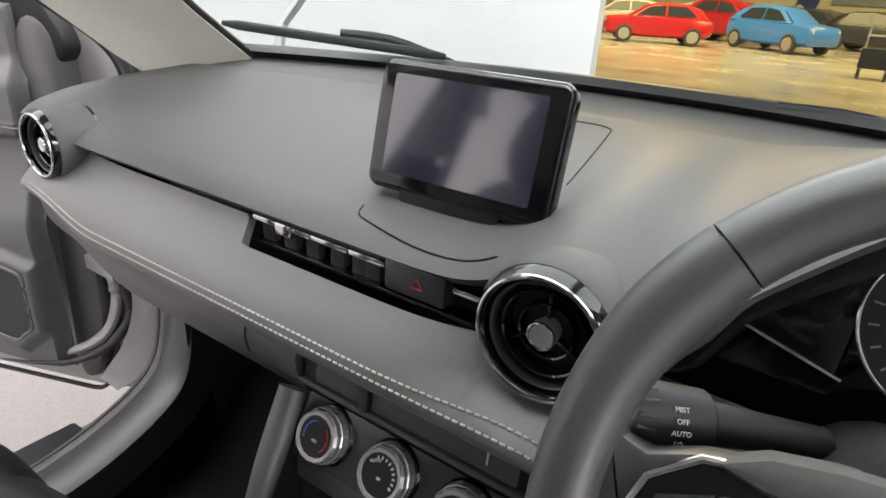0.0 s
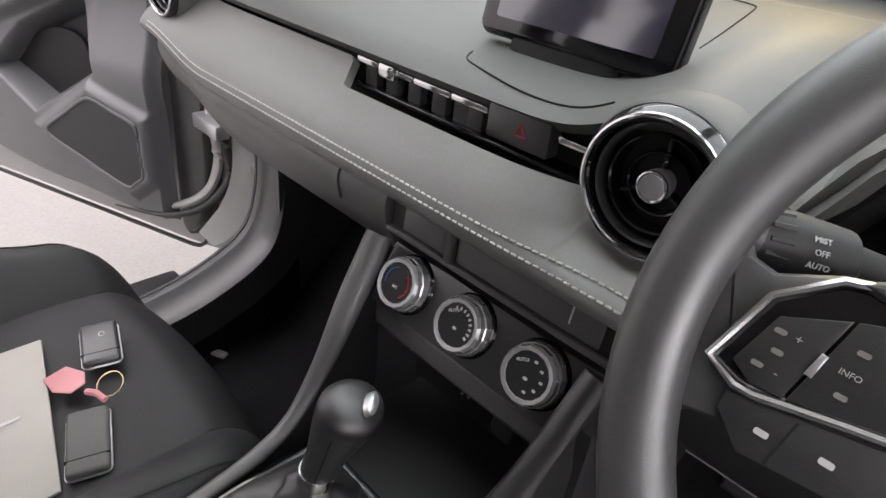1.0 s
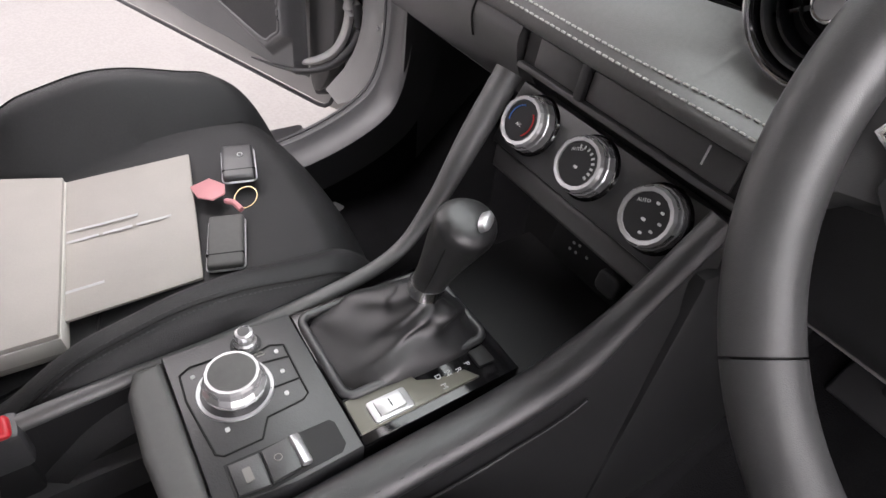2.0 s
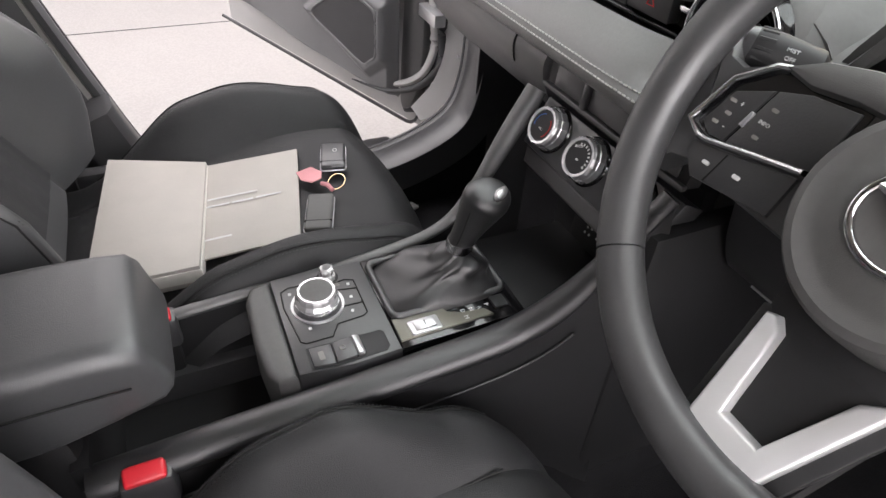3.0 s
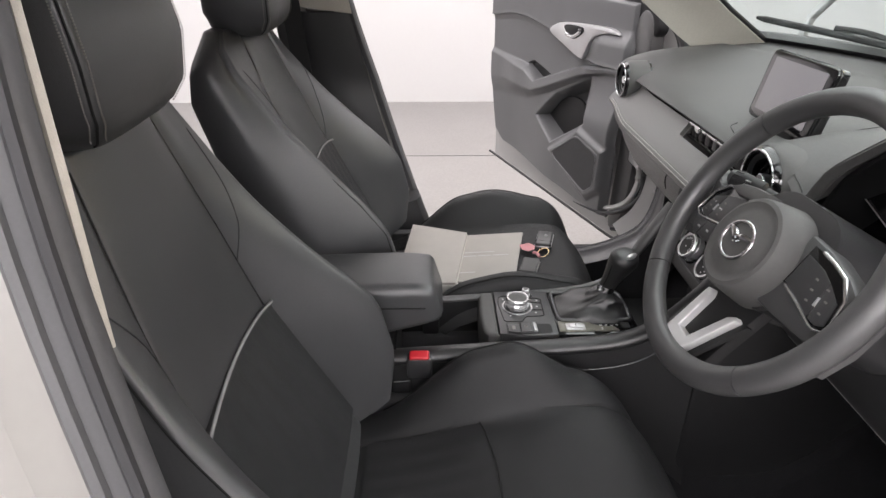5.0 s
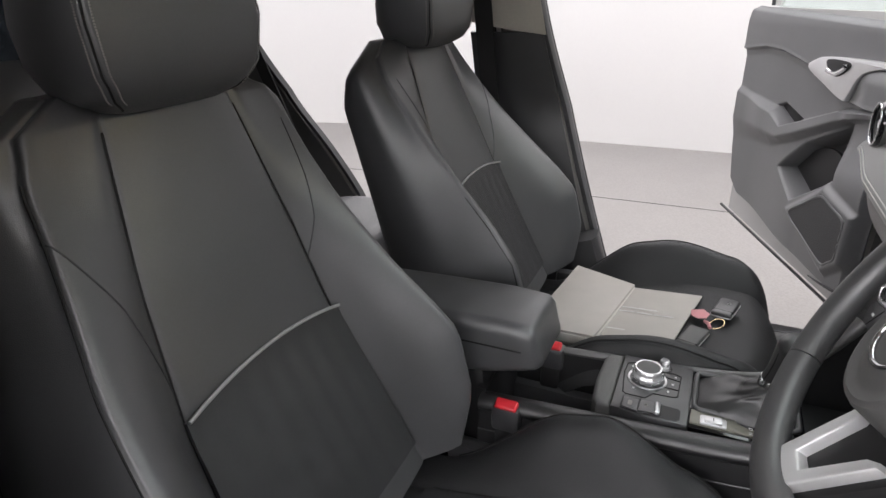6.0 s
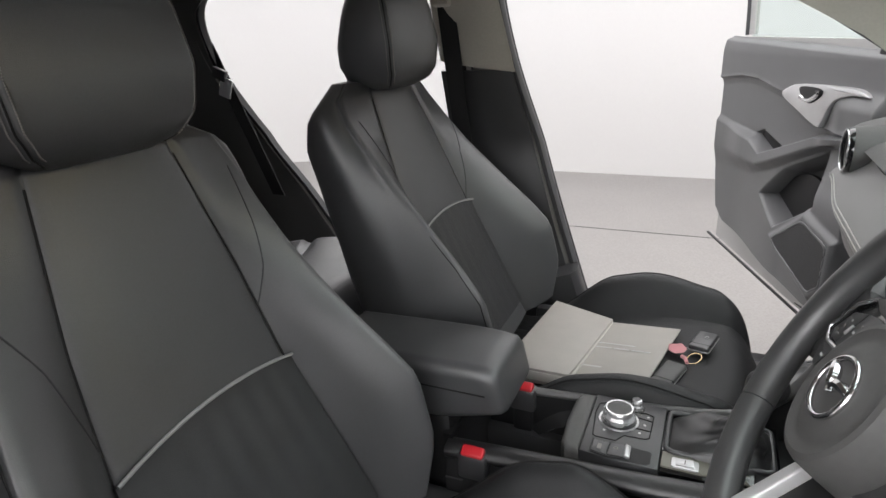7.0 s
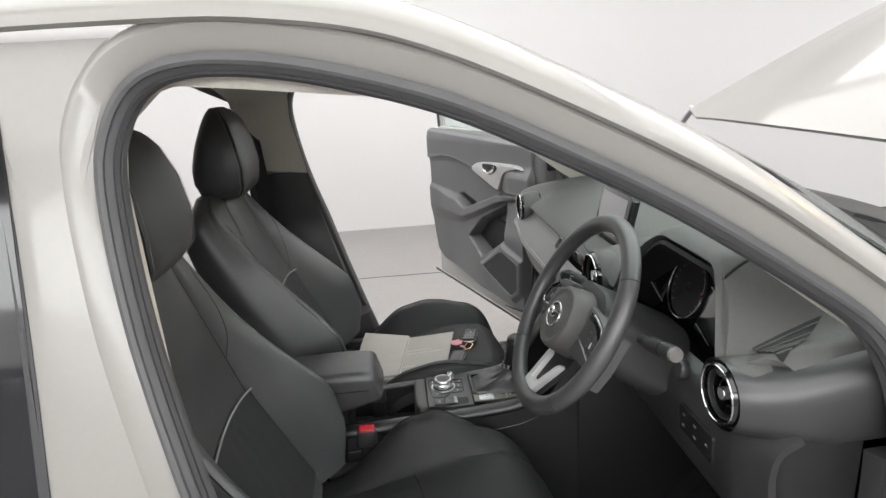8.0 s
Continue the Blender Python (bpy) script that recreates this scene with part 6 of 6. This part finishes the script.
nose_tip = [(mid_x + (q[0] - mid_x) * 0.80, q[1] + 0.010, mid_z + (q[2] - mid_z) * 0.66) for q in first]
part("pad", skin([nose_tip, nose] + [arm_ring(f) for f in np.linspace(0, 1, 14)]), LEATHER, armrest)
part("seam", tube([(0.0885, y, 0.770) for y in np.linspace(-0.36, -0.63, 12)], 0.0012, 6), SEAM, armrest)
part("seam", tube([(x, -0.3425, 0.7805) for x in np.linspace(-0.050, 0.076, 12)], 0.0012, 6), SEAM, armrest)
part("pedestal", box(-0.035, 0.085, -0.62, -0.42, 0.56, 0.72, 0.015), DARK, armrest)

# belt buckles
for bx, by in ((0.110, -0.372), (-0.085, -0.352)):
    buckle = thing("belt_buckle", (bx, by, 0.56), "black seat belt buckle with a red release button", "buckle", "belt buckles")
    part("stalk", box(bx - 0.010, bx + 0.010, by - 0.018, by + 0.018, 0.52, 0.665, 0.006), DARK, buckle)
    part("housing", box(bx - 0.014, bx + 0.014, by - 0.023, by + 0.023, 0.640, 0.684, 0.006), PLASTIC, buckle)
    part("release_button", moved(box(-0.0095, 0.0095, -0.018, 0.018, -0.006, 0.006, 0.004, 3), pose(bx + 0.003, by, 0.685, 0, 24, 0)), RED, buckle, "red release button")

# documents and keys on the passenger seat
folder = thing("document_folder", (-0.37, -0.2, 0.65), "open grey document wallet with a thick manual", "folder")


def quad(name, a, b, c, d, thick, mat, parent, label=""):
    a, b, c, d = map(Vector, (a, b, c, d))
    n = (b - a).cross(d - a).normalized()
    n = n if n.z > 0 else -n
    bm = skin([[p - n * thick for p in (a, b, c, d)], [a, b, c, d]])
    bmesh.ops.bevel(bm, geom=bm.edges[:], offset=0.0012, segments=2, affect="EDGES", profile=0.5)
    return part(name, bm, mat, parent, label)


flap = quad("flap", (-0.452, -0.262, 0.648), (-0.419, -0.112, 0.672), (-0.207, -0.158, 0.656), (-0.222, -0.305, 0.640), 0.004, PAPER, folder, "grey card flap")
manual = quad("manual", (-0.520, -0.402, 0.650), (-0.450, -0.255, 0.657), (-0.192, -0.296, 0.656), (-0.208, -0.436, 0.645), 0.034, PAPER, folder, "thick grey booklet")
quad("page_block", (-0.516, -0.399, 0.644), (-0.449, -0.2535, 0.651), (-0.1905, -0.2945, 0.650), (-0.207, -0.433, 0.640), 0.020, PAPER_LIGHT, folder, "pale page block")
for f, g, w in ((0.44, 0.02, 0.50), (0.52, 0.02, 0.74), (0.87, 0.0, 0.28)):
    base = Vector((-0.452, -0.262, 0.6485)).lerp(Vector((-0.232, -0.305, 0.6405)), f)
    far = Vector((-0.419, -0.112, 0.6725)).lerp(Vector((-0.217, -0.158, 0.6565)), f)
    p0, p1 = base.lerp(far, 0.08 + g * 0.5), base.lerp(far, min(0.95, 0.08 + g * 0.5 + w))
    cuts_ = (0.0, 0.30, 0.34, 0.62, 0.66, 1.0) if w > 0.5 else (0.0, 1.0)
    for a, b in zip(cuts_[::2], cuts_[1::2]):
        part("print_bar", tube([p0.lerp(p1, a), p0.lerp(p1, b)], 0.0021, 4, flat=0.3), PRINT, flap)
keys = thing("key_set", (-0.31, -0.10, 0.66), "two remote key fobs on a ring with a pink tag", "keys")


def fob(m, half, mat, label):
    body = part("fob", moved(box(-half, half, -0.0195, 0.0195, 0.0, 0.013, 0.0045, 3), m), mat, keys, label)
    part("fob_edge", moved(tube([(x, y, 0.0045) for x, y in round_rect(2 * half + 0.0004, 0.0392, 0.006, 4)], 0.0014, 6, True), m), SATIN, body, "bright metal edge")
    part("fob_joint", moved(box(half * 0.55, half * 0.58, -0.0196, 0.0196, 0.004, 0.0133), m), SEAM, body)
    return body


FIRST = pose(-0.360, -0.066, 0.674, 2, 4, -16)


first_fob = fob(FIRST, 0.033, PLASTIC, "black key fob")
part("fob_badge", moved(tube([(0.004 * math.cos(a), 0.003 * math.sin(a), 0.0132) for a in np.linspace(0, 2 * math.pi, 17)[:-1]], 0.0007, 5, True), FIRST @ Matrix.Translation((-0.010, 0.003, 0))), PRINT, first_fob)
fob(pose(-0.241, -0.121, 0.658, 3, 4, -19), 0.040, SOFT, "worn grey leather key fob")
part("tag", moved(prism([(-0.024, -0.012), (0.004, -0.018), (0.024, -0.010), (0.026, 0.006), (0.010, 0.016), (-0.018, 0.012)], 0, 0.0016, 0.0005), pose(-0.331, -0.112, 0.674, 10, -8, 15)), PINK, keys, "pink plastic tag")
part("tag_stem", tube([(-0.298, -0.102, 0.676), (-0.286, -0.096, 0.680), (-0.274, -0.092, 0.677)], 0.0036, 8), PINK, keys)
part("key_ring", moved(tube([(0.014 * math.cos(a), 0.014 * math.sin(a), 0) for a in np.linspace(0, 2 * math.pi, 25)[:-1]], 0.0010, 6, True), pose(-0.293, -0.080, 0.678, 25, 15, 0)), material("gold_ring", (0.70, 0.55, 0.33), 0.25, metal=1.0, vary=0.05, vary_size=40), keys, "gold split ring")

clip = thing("mat_clip", (-0.611, 0.178, 0.351), "small white plastic clip on the carpet", "clip")
part("clip_body", moved(box(-0.015, 0.015, -0.008, 0.008, -0.003, 0.008, 0.002), pose(-0.611, 0.178, 0.352, 0, 0, 25)), WHITE, clip)

# pedals
for px, pz, w, h, lab in ((0.25, 0.55, 0.10, 0.055, "black rubber brake pedal"), (0.388, 0.522, 0.072, 0.100, "grey ribbed rubber accelerator pedal")):
    pedal = thing("pedal", (px, 0.42, pz), lab, "pedal", "pedals")
    part("pad", moved(box(-w / 2, w / 2, -h / 2, h / 2, -0.006, 0.006, 0.005, 3), pose(px, 0.478 if px > 0.3 else 0.50, pz, 50, 0, -12 if px > 0.3 else 0)), DOOR if px > 0.3 else RUBBER, pedal)
    part("arm", tube([(px, 0.488 if px > 0.3 else 0.51, pz + 0.01), (px, 0.54, pz + 0.14), (px, 0.56, pz + 0.25)], 0.009, 8), DARK, pedal)

# seat belts on the centre pillars, mirror
for side in (-1, 1):
    belt = thing("seat_belt", (side * 0.63, -0.66, 0.50), "black seat belt hanging on the centre pillar", "seat belt", "seat belts")
    part("webbing", sheet(lambda u, v: (side * (0.606 + 0.088 * (1 - v)), -0.655 - 0.05 * v + 0.046 * (u - 0.5), 0.50 + 0.855 * v), 3, 20, 0.002), DARK, belt)
    part("guide", moved(box(-0.012, 0.012, -0.022, 0.022, -0.05, 0.05, 0.006), pose(side * 0.585, -0.70, 1.385, 0, side * 16, 0)), TRIM, belt, "beige height adjuster")
mirror = thing("rear_view_mirror", (0.02, 0.0, 1.37), "black-framed rear-view mirror under the headliner", "mirror")
part("housing", moved(box(-0.12, 0.12, -0.012, 0.02, -0.032, 0.032, 0.012, 3), pose(-0.05, -0.02, 1.405, 0, 0, 12)), DARK, mirror)
part("glass", moved(box(-0.112, 0.112, -0.0145, -0.0125, -0.026, 0.026, 0.0005), pose(-0.05, -0.02, 1.405, 0, 0, 12)), CHROME, mirror, "mirror glass")
part("stem", tube([(-0.05, 0.0, 1.41), (-0.04, 0.05, 1.445)], 0.008, 8), DARK, mirror)

# rear belt on the quarter panel, clip on the floor mat
rear_belt = thing("rear_seat_belt", (-0.66, -1.35, 0.80), "black rear seat belt with a metal tongue on the quarter panel", "seat belt")
part("webbing", sheet(lambda u, v: (-0.655 - 0.01 * v, -1.33 - 0.20 * v + 0.045 * (u - 0.5), 0.82 + 0.46 * v), 3, 16, 0.002), DARK, rear_belt)
part("tongue", moved(box(-0.003, 0.003, -0.022, 0.022, -0.03, 0.03, 0.002), pose(-0.650, -1.47, 1.15, -20, 0, 0)), SATIN, rear_belt, "metal belt tongue")
part("tongue_cover", moved(box(-0.008, 0.008, -0.026, 0.026, -0.018, 0.018, 0.005), pose(-0.650, -1.485, 1.19, -20, 0, 0)), PLASTIC, rear_belt)
# ---------------------------------------------------------------- closed rear door on the driver's side
rear_door = part("rear_door", sheet(lambda u, v: (side_x(0.45 + 0.56 * v) + 0.030 + 0.02 * math.sin(math.pi * v), -0.665 - 0.75 * u, 0.38 + 0.62 * v), 12, 12, -0.03), PAINT, car, "closed white rear door")
part("window", sheet(lambda u, v: (side_x(1.0 + 0.46 * v) + 0.012, -0.672 - 0.02 * v - 0.78 * u * (1 - 0.25 * v), 1.0 + 0.47 * v), 8, 8, 0.004), material("dark_tinted_glass", (0.012, 0.012, 0.014), 0.06, spec=0.6, vary=0.05), rear_door, "dark tinted window")
part("belt_strip", tube([(side_x(1.0) + 0.034, y, 1.002) for y in np.linspace(-0.665, -1.4, 8)], 0.006, 8), RUBBER, rear_door)

# ---------------------------------------------------------------- cars and clutter in the hall


def hall_car(place, heading, colour, label, size=1.0, tall=1.0):
    paint = material("car_paint", colour, 0.25, coat=0.5, vary=0.03)
    m = pose(*place, 0, 0, heading) @ Matrix.Diagonal((size, size, size * tall, 1))
    ob = thing("parked_car", pose(*place, 0, 0, heading), label, "car", "parked cars")
    rings = []
    for x, low, top, w in ((-2.02, 0.42, 0.72, 0.60), (-1.9, 0.30, 0.88, 0.76), (-1.3, 0.24, 0.95, 0.84), (-0.6, 0.22, 0.96, 0.86), (0.5, 0.22, 0.98, 0.86), (1.3, 0.24, 0.98, 0.85), (1.8, 0.30, 0.96, 0.78), (1.98, 0.42, 0.80, 0.64)):
        rings.append([m @ Vector((x, y, z)) for y, z in ((-w, low + 0.1), (-w * 1.02, (low + top) / 2), (-w * 0.93, top - 0.05), (-w * 0.75, top), (w * 0.75, top), (w * 0.93, top - 0.05), (w * 1.02, (low + top) / 2), (w, low + 0.1), (w * 0.8, low), (-w * 0.8, low))])
    part("body", skin(rings), paint, ob)
    rings = []
    for x, z, w in ((-1.10, 0.95, 0.74), (-0.45, 1.36, 0.62), (0.2, 1.47, 0.60), (0.95, 1.44, 0.60), (1.45, 1.30, 0.62), (1.78, 0.96, 0.70)):
        rings.append([m @ Vector((x, y, q)) for y, q in ((-0.78, 0.94), (-w, z - 0.05), (-w * 0.8, z), (w * 0.8, z), (w, z - 0.05), (0.78, 0.94))])
    part("cabin", skin(rings), paint, ob)
    glass = material("car_glass", (0.03, 0.035, 0.04), 0.08, spec=0.6)
    for e in (-1, 1):
        for pts in (((-0.86, 1.0), (-0.40, 1.30), (0.16, 1.37), (0.16, 1.0)), ((0.24, 1.0), (0.24, 1.37), (0.92, 1.34), (1.30, 1.05), (1.2, 1.0))):
            part("window", skin([[m @ Vector((x, e * (0.785 - 0.34 * (z - 0.95) + d), z)) for x, z in pts] for d in (-0.02, 0.012)]), glass, ob)
    part("windscreen", skin([[m @ Vector((x + d, y, z + d)) for x, y, z in ((-1.02, -0.66, 1.0), (-0.52, -0.54, 1.32), (-0.52, 0.54, 1.32), (-1.02, 0.66, 1.0))] for d in (-0.03, -0.012)]), glass, ob)
    for wx in (-1.25, 1.25):
        for e in (-1, 1):
            tyre = part("wheel", moved(lathe([(0.02, -0.10), (0.29, -0.10), (0.315, -0.06), (0.315, 0.06), (0.29, 0.10), (0.02, 0.08)], 28), m @ pose(wx, e * 0.80, 0.315, -90 * e, 0, 0)), RUBBER, ob)
            part("rim", moved(lathe([(0.01, 0.115), (0.06, 0.112), (0.17, 0.100), (0.21, 0.112), (0.21, 0.08), (0.01, 0.08)], 24), m @ pose(wx, e * 0.80, 0.315, -90 * e, 0, 0)), SATIN, tyre)
    lamp = material("lamp_lens", (0.6, 0.6, 0.62), 0.15, spec=0.6)
    for e in (-1, 1):
        part("headlight", moved(box(-0.14, 0.14, -0.10, 0.10, -0.06, 0.06, 0.03), m @ pose(-1.84, e * 0.60, 0.74, 0, 0, e * 28)), lamp, ob)
        part("tail_light", moved(box(-0.06, 0.06, -0.10, 0.10, -0.08, 0.08, 0.03), m @ pose(1.86, e * 0.62, 0.82)), RED, ob)
    return ob


hall_car((-6.05, 21.4, 0), 24, (0.56, 0.010, 0.014), "bright red hatchback parked in the hall", 0.86)
hall_car((-4.75, 26.6, 0), 152, (0.40, 0.010, 0.014), "dark red crossover parked behind another car", 0.98, 1.08)
hall_car((-2.55, 23.2, 0), 144, (0.05, 0.22, 0.72), "bright blue crossover parked in the hall", 0.88, 1.08)
hall_car((-8.6, 25.4, 0), 22, (0.50, 0.49, 0.45), "pale silver hatchback parked in the hall", 0.92)
hall_car((-9.9, 29.2, 0), 16, (0.55, 0.54, 0.50), "pale silver hatchback parked in the hall", 0.95)
hall_car((-6.9, 29.0, 0), 20, (0.45, 0.43, 0.36), "pale silver hatchback parked in the hall", 0.95)
hall_car((0.2, 28.0, 0), 160, (0.03, 0.03, 0.034), "black hatchback parked in the hall", 0.95)
hall_car((-1.9, 29.8, 0), 150, (0.05, 0.05, 0.05), "dark grey hatchback parked in the hall", 0.95)
hall_car((2.6, 26.5, 0), 150, (0.45, 0.40, 0.30), "bronze hatchback parked in the hall", 0.95)
hall_car((4.6, 30.0, 0), 30, (0.35, 0.02, 0.02), "dark red hatchback parked in the hall", 0.95)
trolley = thing("tool_trolley", (0.28, 15.9, 0), "black workshop trolley with upright handles", "trolley")
part("cabinet", box(-0.02, 0.58, 15.6, 16.2, 0.22, 0.62, 0.02), DARK, trolley)
for tx in (0.03, 0.53):
    part("post", tube([(tx, 15.65, 0.5), (tx, 15.65, 1.05)], 0.02, 8), SATIN, trolley)
    for ty in (15.65, 16.15):
        part("castor", moved(lathe([(0.01, -0.025), (0.07, -0.03), (0.12, -0.03), (0.125, 0.0), (0.12, 0.03), (0.01, 0.03)], 16), pose(tx, ty, 0.125, 0, 90, 0)), RUBBER, trolley)
part("shelf", box(0.0, 0.56, 15.62, 16.18, 0.86, 0.89, 0.008), SATIN, trolley)
solid("notice_board", box(-2.0, 0.4, 32.9, 32.98, 1.6, 2.5, 0.02), material("grey_board", (0.20, 0.24, 0.26), 0.6, vary=0.2, vary_size=1.5), "grey-blue notice board on the hall wall", "board")
solid("blue_banner", sheet(lambda u, v: (-3.4 + 0.9 * u + 0.1 * math.sin(5 * v), 32.98, 1.4 + 2.2 * v + 0.15 * math.sin(7 * u)), 12, 10, 0.02), material("blue_cloth", (0.02, 0.04, 0.16), 0.9, vary=0.2, vary_size=2), "dark blue cloth banner hanging in the hall", "banner")
